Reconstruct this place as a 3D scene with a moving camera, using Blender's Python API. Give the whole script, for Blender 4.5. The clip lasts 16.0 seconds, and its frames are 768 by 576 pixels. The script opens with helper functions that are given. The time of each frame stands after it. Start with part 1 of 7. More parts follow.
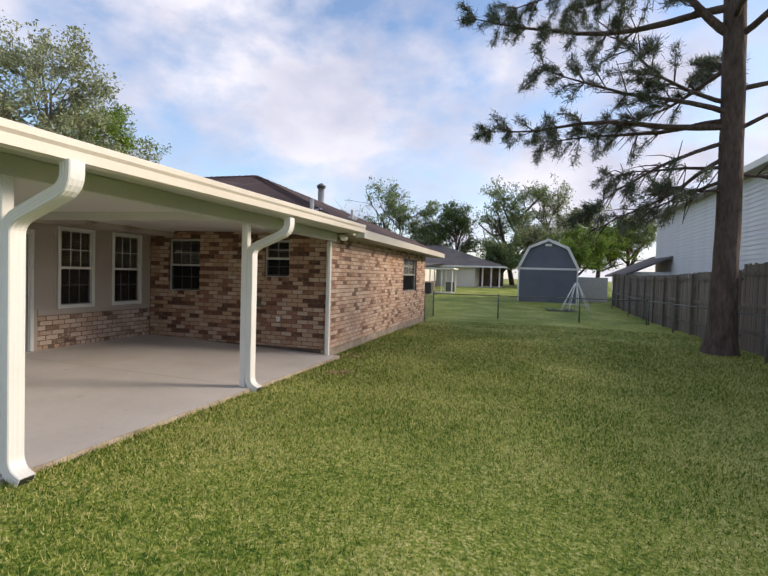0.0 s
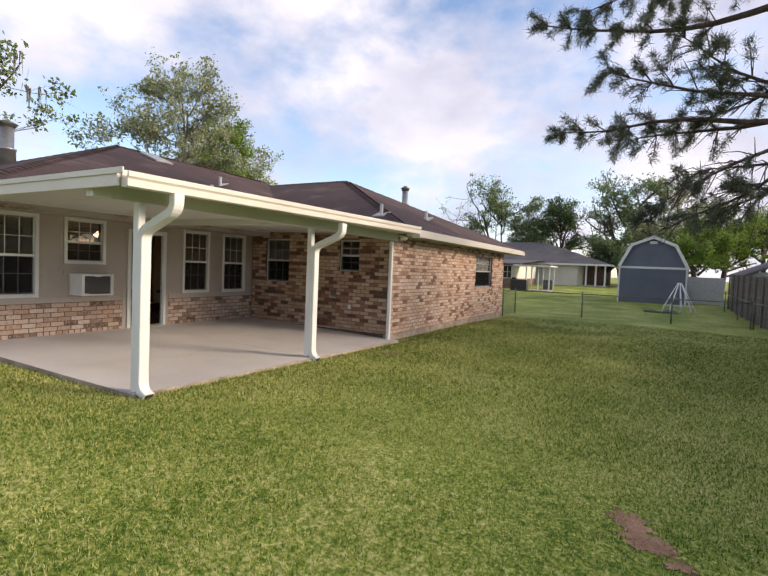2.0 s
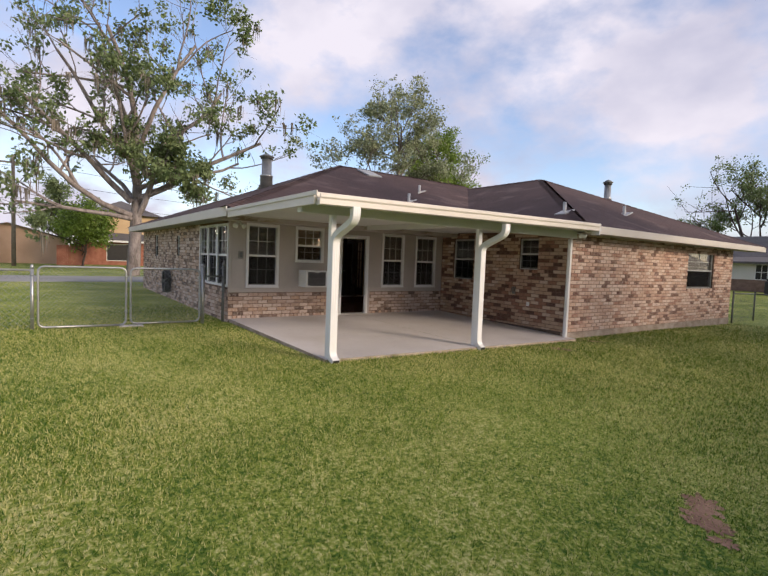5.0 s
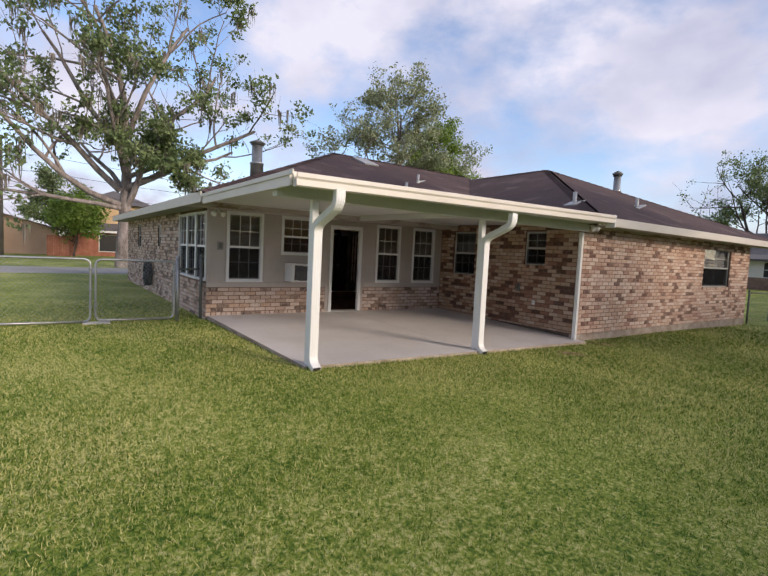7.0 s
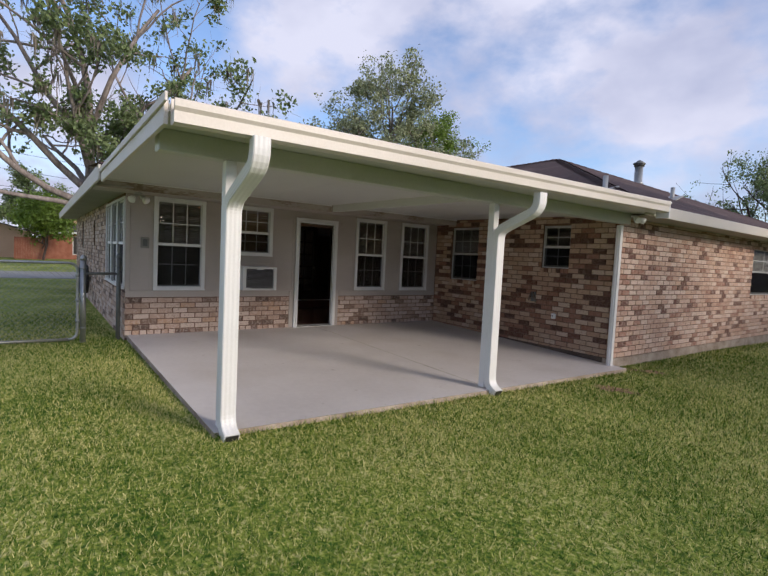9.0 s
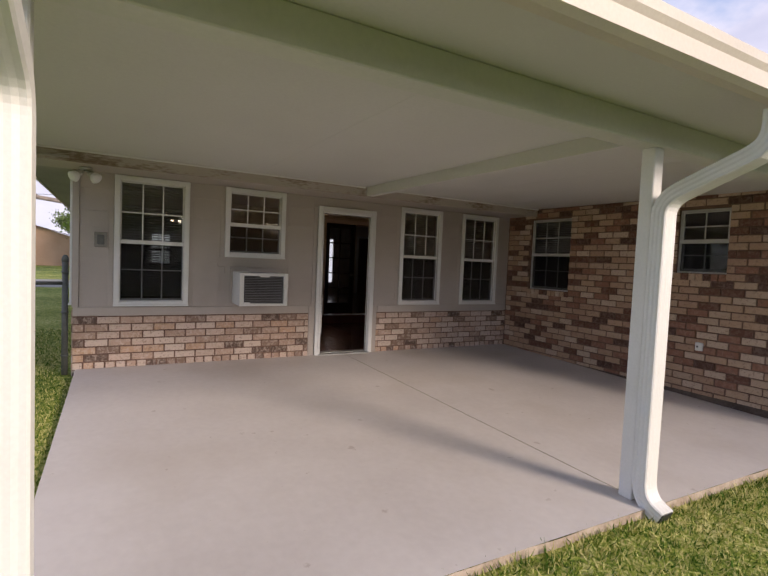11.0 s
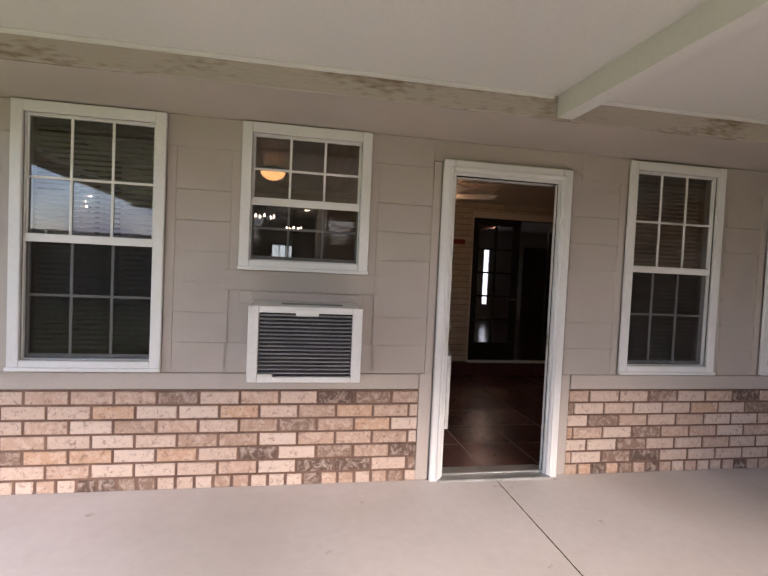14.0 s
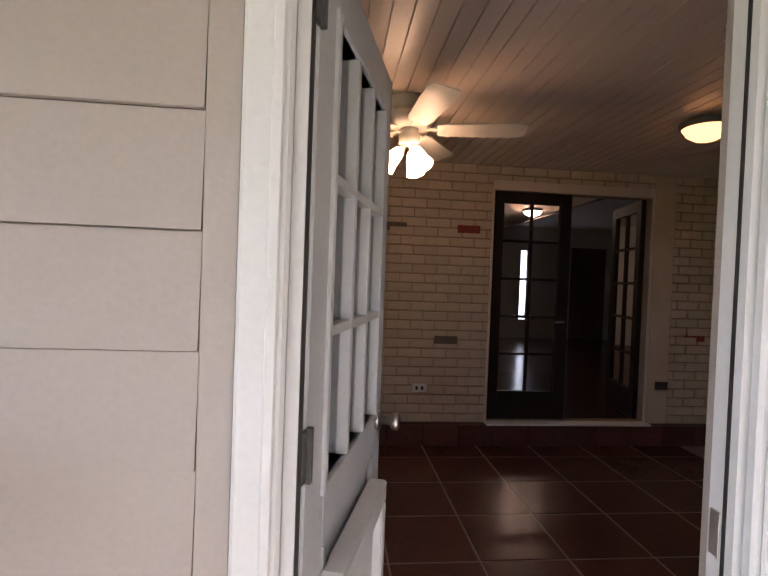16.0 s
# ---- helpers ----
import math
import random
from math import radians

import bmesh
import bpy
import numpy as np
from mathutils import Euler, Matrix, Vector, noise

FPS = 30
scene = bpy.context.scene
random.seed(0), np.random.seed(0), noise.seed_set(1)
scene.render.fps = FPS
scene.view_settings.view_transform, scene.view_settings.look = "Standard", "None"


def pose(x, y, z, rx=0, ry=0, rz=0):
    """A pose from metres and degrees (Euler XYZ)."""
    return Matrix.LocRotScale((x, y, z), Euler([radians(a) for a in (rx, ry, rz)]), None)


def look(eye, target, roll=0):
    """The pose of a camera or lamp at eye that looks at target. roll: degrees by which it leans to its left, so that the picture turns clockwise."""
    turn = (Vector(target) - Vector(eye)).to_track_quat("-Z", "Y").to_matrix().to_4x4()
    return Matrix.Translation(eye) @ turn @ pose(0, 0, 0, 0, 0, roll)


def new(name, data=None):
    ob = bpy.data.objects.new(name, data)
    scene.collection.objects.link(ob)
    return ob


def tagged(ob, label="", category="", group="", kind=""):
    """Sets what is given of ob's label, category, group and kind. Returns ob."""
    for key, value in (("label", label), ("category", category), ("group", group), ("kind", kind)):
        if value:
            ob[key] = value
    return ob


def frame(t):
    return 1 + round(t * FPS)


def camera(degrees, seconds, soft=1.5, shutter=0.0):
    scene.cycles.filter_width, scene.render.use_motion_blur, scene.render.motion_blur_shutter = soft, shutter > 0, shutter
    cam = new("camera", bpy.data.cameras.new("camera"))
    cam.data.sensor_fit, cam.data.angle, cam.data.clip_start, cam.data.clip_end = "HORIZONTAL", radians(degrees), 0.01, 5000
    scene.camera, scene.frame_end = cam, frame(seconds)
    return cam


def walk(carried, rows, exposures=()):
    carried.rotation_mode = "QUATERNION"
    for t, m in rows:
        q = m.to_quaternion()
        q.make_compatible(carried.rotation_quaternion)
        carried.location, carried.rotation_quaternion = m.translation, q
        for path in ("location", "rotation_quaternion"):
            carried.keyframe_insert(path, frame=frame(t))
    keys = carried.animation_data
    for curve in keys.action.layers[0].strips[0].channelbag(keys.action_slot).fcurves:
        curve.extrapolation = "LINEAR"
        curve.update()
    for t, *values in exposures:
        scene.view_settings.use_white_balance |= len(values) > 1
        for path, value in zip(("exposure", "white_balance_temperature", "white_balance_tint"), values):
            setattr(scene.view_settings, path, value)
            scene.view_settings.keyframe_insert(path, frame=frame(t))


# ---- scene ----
cam = camera(77.4, 16.0)
PATH = [
    (0, (0.493, 0.703, 1.502), (-0.081, 2.618, 1.448), 1.6),
    (0.5, (0.919, 0.485, 1.479), (0.305, 2.387, 1.422), 1.8),
    (1, (1.322, 0.236, 1.492), (0.647, 2.117, 1.426), 2.2),
    (1.5, (1.659, 0.015, 1.515), (0.864, 1.849, 1.441), 2.3),
    (2, (1.984, -0.148, 1.525), (1.003, 1.592, 1.44), 2.4),
    (2.5, (2.2, -0.282, 1.529), (1.002, 1.316, 1.434), 2.2),
    (3, (2.45, -0.318, 1.52), (1.063, 1.12, 1.418), 2.1),
    (3.5, (2.699, -0.304, 1.509), (1.184, 0.997, 1.405), 1.9),
    (4, (2.972, -0.339, 1.542), (1.385, 0.873, 1.435), 1.9),
    (4.5, (3.229, -0.319, 1.526), (1.608, 0.847, 1.418), 2.0),
    (7, (2.535, 0.37, 1.499), (0.909, 1.525, 1.354), 2.8),
    (7.5, (2.087, 0.775, 1.497), (0.477, 1.954, 1.355), 2.7),
    (8, (1.657, 1.15, 1.504), (0.058, 2.344, 1.371), 2.8),
    (8.2, (1.485, 1.324, 1.494), (-0.112, 2.52, 1.362), 2.8),
    (10.3, (-0.61, 2.98, 1.381), (-2.296, 4.049, 1.268), 2.6),
    (10.5, (-0.83, 3.131, 1.378), (-2.528, 4.182, 1.266), 2.5),
    (11, (-1.355, 3.493, 1.363), (-3.094, 4.476, 1.258), 2.5),
    (11.5, (-1.865, 3.834, 1.344), (-3.65, 4.73, 1.246), 2.5),
    (12, (-2.381, 4.167, 1.306), (-4.219, 4.953, 1.224), 2.5),
    (12.5, (-2.957, 4.367, 1.294), (-4.842, 5.03, 1.218), 2.6),
    (13, (-3.565, 4.579, 1.331), (-5.487, 5.124, 1.252), 2.7),
    (13.5, (-4.086, 4.779, 1.408), (-6.035, 5.219, 1.33), 2.6),
    (14, (-4.657, 5.046, 1.379), (-6.622, 5.413, 1.308), 2.6),
    (14.5, (-5.27, 5.312, 1.4), (-7.244, 5.624, 1.318), 2.6),
    (15, (-5.864, 5.569, 1.388), (-7.842, 5.856, 1.312), 2.7),
    (15.5, (-6.407, 5.844, 1.402), (-8.391, 6.088, 1.328), 2.6),
    (16, (-6.918, 6.1, 1.386), (-8.908, 6.3, 1.345), 2.1),
]
walk(cam, [(t, look(eye, target, roll)) for t, eye, target, roll in PATH],
     [(0, 0.80, 6350, 14), (1.5, 0.95, 6500, 15), (2.8, 0.88, 6650, 18), (4.5, 0.68, 6500, 19), (7, 0.64, 6200, 18), (8, 0.58, 6050, 17), (10.3, 0.48, 5700, 17), (11, 0.88, 6250, 21), (11.5, 1.2, 5950, 21), (12.5, 1.58, 5900, 24), (13.5, 1.88, 5950, 24), (14.5, 2.2, 6250, 24), (15, 2.4, 6300, 24), (15.4, 2.6, 5900, 21), (16, 2.9, 5850, 23)])

# ---- light ----
world = bpy.data.worlds.new("sky")
scene.world = world
world.use_nodes = True
SUN_EL, SUN_AZ = 22.5, 24.0  # height, and turn from +x towards +y, in degrees


def sky_nodes():
    nt = world.node_tree
    nt.nodes.clear()
    n, l = nt.nodes, nt.links
    out = n.new("ShaderNodeOutputWorld")
    bg = n.new("ShaderNodeBackground")
    bg.inputs["Strength"].default_value = 0.12
    sky = n.new("ShaderNodeTexSky")
    sky.sky_type, sky.sun_disc = "NISHITA", False
    sky.sun_elevation, sky.sun_rotation = radians(SUN_EL), radians(90 - SUN_AZ)
    sky.air_density, sky.dust_density, sky.ozone_density = 1.0, 0.6, 1.5
    tc = n.new("ShaderNodeTexCoord")
    mp = n.new("ShaderNodeMapping")
    mp.inputs["Scale"].default_value = (1.0, 1.0, 1.7)
    mp.inputs["Location"].default_value = (0.4, 0.2, 0.0)
    big = n.new("ShaderNodeTexNoise")
    big.inputs["Scale"].default_value, big.inputs["Detail"].default_value, big.inputs["Roughness"].default_value = 3.1, 7.0, 0.55
    ramp = n.new("ShaderNodeValToRGB")
    ramp.color_ramp.elements[0].position, ramp.color_ramp.elements[1].position = 0.40, 0.57
    fine = n.new("ShaderNodeTexNoise")
    fine.inputs["Scale"].default_value, fine.inputs["Detail"].default_value = 3.4, 5.0
    shade = n.new("ShaderNodeValToRGB")
    e = shade.color_ramp.elements
    e[0].position, e[0].color = 0.36, (2.7, 2.85, 3.5, 1)
    e[1].position, e[1].color = 0.66, (4.6, 4.55, 4.8, 1)
    mix = n.new("ShaderNodeMix")
    mix.data_type = "RGBA"
    lift = n.new("ShaderNodeMix")
    lift.data_type, lift.blend_type = "RGBA", "MULTIPLY"
    lift.inputs["Factor"].default_value = 1.0
    lift.inputs[7].default_value = (1.15, 1.12, 1.12, 1)
    l.new(tc.outputs["Generated"], mp.inputs["Vector"])
    l.new(mp.outputs["Vector"], big.inputs["Vector"])
    l.new(mp.outputs["Vector"], fine.inputs["Vector"])
    l.new(big.outputs["Fac"], ramp.inputs["Fac"])
    l.new(fine.outputs["Fac"], shade.inputs["Fac"])
    l.new(sky.outputs["Color"], lift.inputs[6])
    l.new(ramp.outputs["Color"], mix.inputs["Factor"])
    l.new(lift.outputs[2], mix.inputs[6])
    l.new(shade.outputs["Color"], mix.inputs[7])
    l.new(mix.outputs[2], bg.inputs["Color"])
    l.new(bg.outputs["Background"], out.inputs["Surface"])


sky_nodes()
sun = new("sun", bpy.data.lights.new("sun", "SUN"))
sun.data.energy, sun.data.angle, sun.data.color = 2.3, radians(16.0), (1.0, 0.85, 0.63)
ca, ce = math.cos(radians(SUN_AZ)), math.cos(radians(SUN_EL))
sun.matrix_world = look((30 * ca * ce, 30 * math.sin(radians(SUN_AZ)) * ce, 30 * math.sin(radians(SUN_EL))), (0, 0, 0))


# ---- materials ----
def nodes_of(name):
    m = bpy.data.materials.new(name)
    m.use_nodes = True
    nt = m.node_tree
    return m, nt.nodes, nt.links, nt.nodes["Principled BSDF"]


def surf(name, a, b, scale=3.0, fine=60.0, rough=0.6, bump=0.15, metal=0.0, fine_mix=0.35, spec=0.5, per="none", rand=0.0, dist=0.01, stretch=(1, 1, 1)):
    """Two tones mixed by coarse and fine noise; per: 'object' or 'island' adds a random shift of value."""
    m, n, l, p = nodes_of(name)
    p.inputs["Roughness"].default_value, p.inputs["Metallic"].default_value = rough, metal
    p.inputs["Specular IOR Level"].default_value = spec
    tc = n.new("ShaderNodeTexCoord")
    mp = n.new("ShaderNodeMapping")
    mp.inputs["Scale"].default_value = stretch
    l.new(tc.outputs["Object"], mp.inputs["Vector"])
    c = n.new("ShaderNodeTexNoise")
    c.inputs["Scale"].default_value, c.inputs["Detail"].default_value = scale, 4.0
    f = n.new("ShaderNodeTexNoise")
    f.inputs["Scale"].default_value, f.inputs["Detail"].default_value = fine, 3.0
    l.new(mp.outputs["Vector"], c.inputs["Vector"])
    l.new(mp.outputs["Vector"], f.inputs["Vector"])
    mixf = n.new("ShaderNodeMix")
    mixf.inputs["Factor"].default_value = fine_mix
    l.new(c.outputs["Fac"], mixf.inputs[2])
    l.new(f.outputs["Fac"], mixf.inputs[3])
    ramp = n.new("ShaderNodeValToRGB")
    e = ramp.color_ramp.elements
    e[0].position, e[0].color = 0.36, (*a, 1)
    e[1].position, e[1].color = 0.64, (*b, 1)
    l.new(mixf.outputs[0], ramp.inputs["Fac"])
    col = ramp.outputs["Color"]
    if per != "none":
        src = n.new("ShaderNodeObjectInfo").outputs["Random"] if per == "object" else n.new("ShaderNodeNewGeometry").outputs["Random Per Island"]
        mr = n.new("ShaderNodeMapRange")
        mr.inputs["To Min"].default_value, mr.inputs["To Max"].default_value = 1 - rand, 1 + rand
        l.new(src, mr.inputs["Value"])
        hsv = n.new("ShaderNodeHueSaturation")
        l.new(mr.outputs["Result"], hsv.inputs["Value"])
        l.new(col, hsv.inputs["Color"])
        col = hsv.outputs["Color"]
    l.new(col, p.inputs["Base Color"])
    if bump:
        bn = n.new("ShaderNodeBump")
        bn.inputs["Strength"].default_value, bn.inputs["Distance"].default_value = bump, dist
        l.new(f.outputs["Fac"], bn.inputs["Height"])
        l.new(bn.outputs["Normal"], p.inputs["Normal"])
    return m


def brick_mat(name, per, stops, slurry=(0.64, 0.53, 0.45), patch=0.50, rough=0.85):
    """Fired clay in several tones, one a brick, smeared with pale slurry and flecked with dark burns."""
    m, n, l, p = nodes_of(name)
    p.inputs["Roughness"].default_value = rough
    p.inputs["Specular IOR Level"].default_value = 0.25
    src = n.new("ShaderNodeObjectInfo").outputs["Random"] if per == "object" else n.new("ShaderNodeNewGeometry").outputs["Random Per Island"]
    ramp = n.new("ShaderNodeValToRGB")
    ramp.color_ramp.interpolation = "CONSTANT"
    e = ramp.color_ramp.elements
    e[0].position, e[0].color = 0.0, (*stops[0][1], 1)
    e[1].position, e[1].color = stops[1][0], (*stops[1][1], 1)
    for at, c in stops[2:]:
        e.new(at).color = (*c, 1)
    l.new(src, ramp.inputs["Fac"])
    g = n.new("ShaderNodeNewGeometry")

    def smear(scale, place, lo, hi, most):
        mp = n.new("ShaderNodeMapping")
        mp.inputs["Location"].default_value = place
        no = n.new("ShaderNodeTexNoise")
        no.inputs["Scale"].default_value, no.inputs["Detail"].default_value, no.inputs["Roughness"].default_value = scale, 6.0, 0.62
        no.inputs["Distortion"].default_value = 0.9
        r = n.new("ShaderNodeValToRGB")
        r.color_ramp.elements[0].position, r.color_ramp.elements[1].position = lo, hi
        r.color_ramp.elements[1].color = (most, most, most, 1)
        l.new(g.outputs["Position"], mp.inputs["Vector"])
        l.new(mp.outputs["Vector"], no.inputs["Vector"])
        l.new(no.outputs["Fac"], r.inputs["Fac"])
        return no.outputs["Fac"], r.outputs["Color"]

    def over(base, fac, color):
        mx = n.new("ShaderNodeMix")
        mx.data_type = "RGBA"
        l.new(fac, mx.inputs["Factor"])
        l.new(base, mx.inputs[6])
        mx.inputs[7].default_value = (*color, 1)
        return mx.outputs[2]

    _, pale = smear(21.0, (0, 0, 0), 0.46, 0.62, patch)
    relief, burn = smear(34.0, (7.3, 1.1, 4.0), 0.54, 0.67, 0.62)
    _, grit = smear(150.0, (2.1, 5.7, 9.0), 0.50, 0.75, 0.35)
    col = over(ramp.outputs["Color"], pale, slurry)
    col = over(col, burn, (0.15, 0.09, 0.065))
    col = over(col, grit, (0.30, 0.20, 0.15))
    l.new(col, p.inputs["Base Color"])
    bn = n.new("ShaderNodeBump")
    bn.inputs["Strength"].default_value, bn.inputs["Distance"].default_value = 0.7, 0.006
    l.new(relief, bn.inputs["Height"])
    l.new(bn.outputs["Normal"], p.inputs["Normal"])
    return m


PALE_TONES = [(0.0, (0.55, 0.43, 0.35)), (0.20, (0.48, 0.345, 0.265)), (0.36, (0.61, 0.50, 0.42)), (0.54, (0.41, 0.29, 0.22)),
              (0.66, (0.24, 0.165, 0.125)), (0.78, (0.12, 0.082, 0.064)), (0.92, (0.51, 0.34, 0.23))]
# wing bricks: brown tones darkened to carry the shade under the patio roof
SHADED_TONES = [(0.0, (0.46, 0.335, 0.235)), (0.20, (0.40, 0.26, 0.175)), (0.36, (0.52, 0.40, 0.30)), (0.50, (0.26, 0.13, 0.085)),
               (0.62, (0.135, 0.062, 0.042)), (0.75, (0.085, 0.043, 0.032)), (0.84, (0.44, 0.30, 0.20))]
# long wall bricks: tones raised and warmed to carry sunlight
SUNLIT_TONES = [(0.0, (0.60, 0.43, 0.335)), (0.22, (0.52, 0.335, 0.245)), (0.40, (0.68, 0.53, 0.43)), (0.62, (0.38, 0.205, 0.145)),
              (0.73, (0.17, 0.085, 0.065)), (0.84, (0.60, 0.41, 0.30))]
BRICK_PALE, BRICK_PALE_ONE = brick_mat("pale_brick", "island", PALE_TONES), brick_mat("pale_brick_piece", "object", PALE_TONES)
SHADED_SLURRY = (0.50, 0.395, 0.31)
BRICK_SHADED, BRICK_SHADED_ONE = (brick_mat(nm, per, SHADED_TONES, SHADED_SLURRY, 0.20) for nm, per in (("shaded_brown_brick", "island"), ("shaded_brown_brick_piece", "object")))
BRICK_SUNLIT, BRICK_SUNLIT_ONE = (brick_mat(nm, per, SUNLIT_TONES, (0.70, 0.57, 0.47), 0.45) for nm, per in (("sunlit_brick", "island"), ("sunlit_brick_piece", "object")))
# brown mortar, its colour darkened further for the shade in recessed joints
MORTAR = surf("mortar", (0.125, 0.072, 0.052), (0.215, 0.135, 0.10), 6, 120, 0.95, 0.4)
SIDING = surf("tan_siding_paint", (0.41, 0.365, 0.325), (0.46, 0.41, 0.365), 1.2, 90, 0.5, 0.08)
WHITE = surf("white_paint", (0.67, 0.675, 0.66), (0.75, 0.75, 0.735), 2.0, 70, 0.42, 0.05)
CREAM = surf("cream_fascia_paint", (0.58, 0.54, 0.475), (0.66, 0.615, 0.55), 1.0, 60, 0.45, 0.05)
CEIL = surf("patio_ceiling_paint", (0.58, 0.58, 0.56), (0.64, 0.64, 0.62), 0.7, 50, 0.5, 0.04)
BEAM = surf("beam_paint", (0.55, 0.57, 0.52), (0.62, 0.63, 0.58), 0.9, 40, 0.5, 0.05)
# soffits: the shadow under the eaves is put into this dark tone
SHADED_SOFFIT = surf("soffit_in_shadow", (0.30, 0.28, 0.26), (0.38, 0.36, 0.33), 1.0, 50, 0.7, 0.1)
SHINGLE = surf("brown_shingles", (0.040, 0.022, 0.020), (0.085, 0.047, 0.042), 0.8, 22, 0.9, 0.6, fine_mix=0.55, dist=0.02)
CONCRETE = surf("trowelled_concrete", (0.50, 0.465, 0.445), (0.62, 0.585, 0.565), 0.55, 18, 0.55, 0.06, fine_mix=0.2)


def stain(m, color, scale, lo, hi, amount, stretch=(1, 1, 1)):
    """Spots or drifts of another tone laid over a material."""
    n, l = m.node_tree.nodes, m.node_tree.links
    p = n["Principled BSDF"]
    src = p.inputs["Base Color"].links[0].from_socket
    g = n.new("ShaderNodeNewGeometry")
    mp = n.new("ShaderNodeMapping")
    mp.inputs["Scale"].default_value = stretch
    no = n.new("ShaderNodeTexNoise")
    no.inputs["Scale"].default_value, no.inputs["Detail"].default_value = scale, 6.0
    r = n.new("ShaderNodeValToRGB")
    r.color_ramp.elements[0].position, r.color_ramp.elements[1].position = lo, hi
    r.color_ramp.elements[1].color = (amount, amount, amount, 1)
    mx = n.new("ShaderNodeMix")
    mx.data_type = "RGBA"
    mx.inputs[7].default_value = (*color, 1)
    l.new(g.outputs["Position"], mp.inputs["Vector"])
    l.new(mp.outputs["Vector"], no.inputs["Vector"])
    l.new(no.outputs["Fac"], r.inputs["Fac"])
    l.new(r.outputs["Color"], mx.inputs["Factor"])
    l.new(src, mx.inputs[6])
    l.new(mx.outputs[2], p.inputs["Base Color"])


stain(CONCRETE, (0.44, 0.39, 0.34), 0.9, 0.50, 0.72, 0.45)
stain(CONCRETE, (0.28, 0.23, 0.19), 9.0, 0.69, 0.74, 0.5)
stain(SHINGLE, (0.15, 0.10, 0.09), 0.9, 0.55, 0.66, 0.55, (1, 1, 3))
stain(WHITE, (0.50, 0.48, 0.43), 5.0, 0.62, 0.80, 0.25, (1, 1, 0.35))
stain(SIDING, (0.33, 0.29, 0.25), 1.6, 0.56, 0.72, 0.35)
SLAB_EDGE = surf("slab_edge", (0.25, 0.19, 0.14), (0.45, 0.38, 0.31), 4, 40, 0.9, 0.4)
FENCE = surf("weathered_fence", (0.10, 0.085, 0.072), (0.20, 0.17, 0.145), 1.5, 30, 0.9, 0.4, per="object", rand=0.25, stretch=(6, 6, 0.6))
STEEL = surf("galvanised_steel", (0.32, 0.33, 0.33), (0.45, 0.46, 0.46), 6, 60, 0.42, 0.05, metal=0.8)
DARK_STEEL = surf("weathered_pipe", (0.10, 0.105, 0.10), (0.17, 0.175, 0.165), 6, 60, 0.6, 0.1, metal=0.3)
SHED_BLUE = surf("blue_grey_shed_paint", (0.10, 0.115, 0.15), (0.13, 0.145, 0.185), 1, 40, 0.6, 0.1)
SHINGLE_GREY = surf("grey_shingles", (0.075, 0.070, 0.070), (0.13, 0.12, 0.12), 0.8, 12, 0.9, 0.4, fine_mix=0.5)
BARK = surf("pine_bark", (0.042, 0.030, 0.025), (0.125, 0.090, 0.076), 5, 16, 0.95, 1.0, dist=0.04, stretch=(1, 1, 0.28), fine_mix=0.5)
BARK_PALE = surf("pale_bark", (0.12, 0.10, 0.082), (0.235, 0.20, 0.17), 3, 24, 0.95, 0.6, stretch=(1, 1, 0.35))
BARK_GREY = surf("grey_lichened_bark", (0.12, 0.10, 0.09), (0.31, 0.27, 0.25), 4, 18, 0.95, 1.0, stretch=(1, 1, 0.35))
BLACK = surf("black_void_paint", (0.012, 0.011, 0.011), (0.02, 0.018, 0.017), 4, 50, 0.6, 0.05)
RUBBER = surf("black_plastic", (0.015, 0.015, 0.016), (0.03, 0.03, 0.03), 5, 60, 0.5, 0.1)


def glass_mat():
    m = bpy.data.materials.new("window_glass")
    m.use_nodes = True
    n, l = m.node_tree.nodes, m.node_tree.links
    n.clear()
    out = n.new("ShaderNodeOutputMaterial")
    mix = n.new("ShaderNodeMixShader")
    fr = n.new("ShaderNodeFresnel")
    fr.inputs["IOR"].default_value = 1.95
    tr = n.new("ShaderNodeBsdfTransparent")
    tr.inputs["Color"].default_value = (0.66, 0.68, 0.68, 1)
    gl = n.new("ShaderNodeBsdfGlossy")
    gl.inputs["Roughness"].default_value = 0.01
    l.new(fr.outputs["Fac"], mix.inputs["Fac"])
    l.new(tr.outputs["BSDF"], mix.inputs[1])
    l.new(gl.outputs["BSDF"], mix.inputs[2])
    l.new(mix.outputs["Shader"], out.inputs["Surface"])
    return m


GLASS = glass_mat()
CLEAR = bpy.data.materials.new("clear_glass_back")
CLEAR.use_nodes = True
CLEAR.node_tree.nodes.clear()
_t, _o = CLEAR.node_tree.nodes.new("ShaderNodeBsdfTransparent"), CLEAR.node_tree.nodes.new("ShaderNodeOutputMaterial")
CLEAR.node_tree.links.new(_t.outputs["BSDF"], _o.inputs["Surface"])


def glow_mat(name, color, strength):
    m, n, l, p = nodes_of(name)
    p.inputs["Base Color"].default_value = (*color, 1)
    p.inputs["Emission Color"].default_value = (*color, 1)
    p.inputs["Emission Strength"].default_value = strength
    p.inputs["Roughness"].default_value = 0.4
    return m


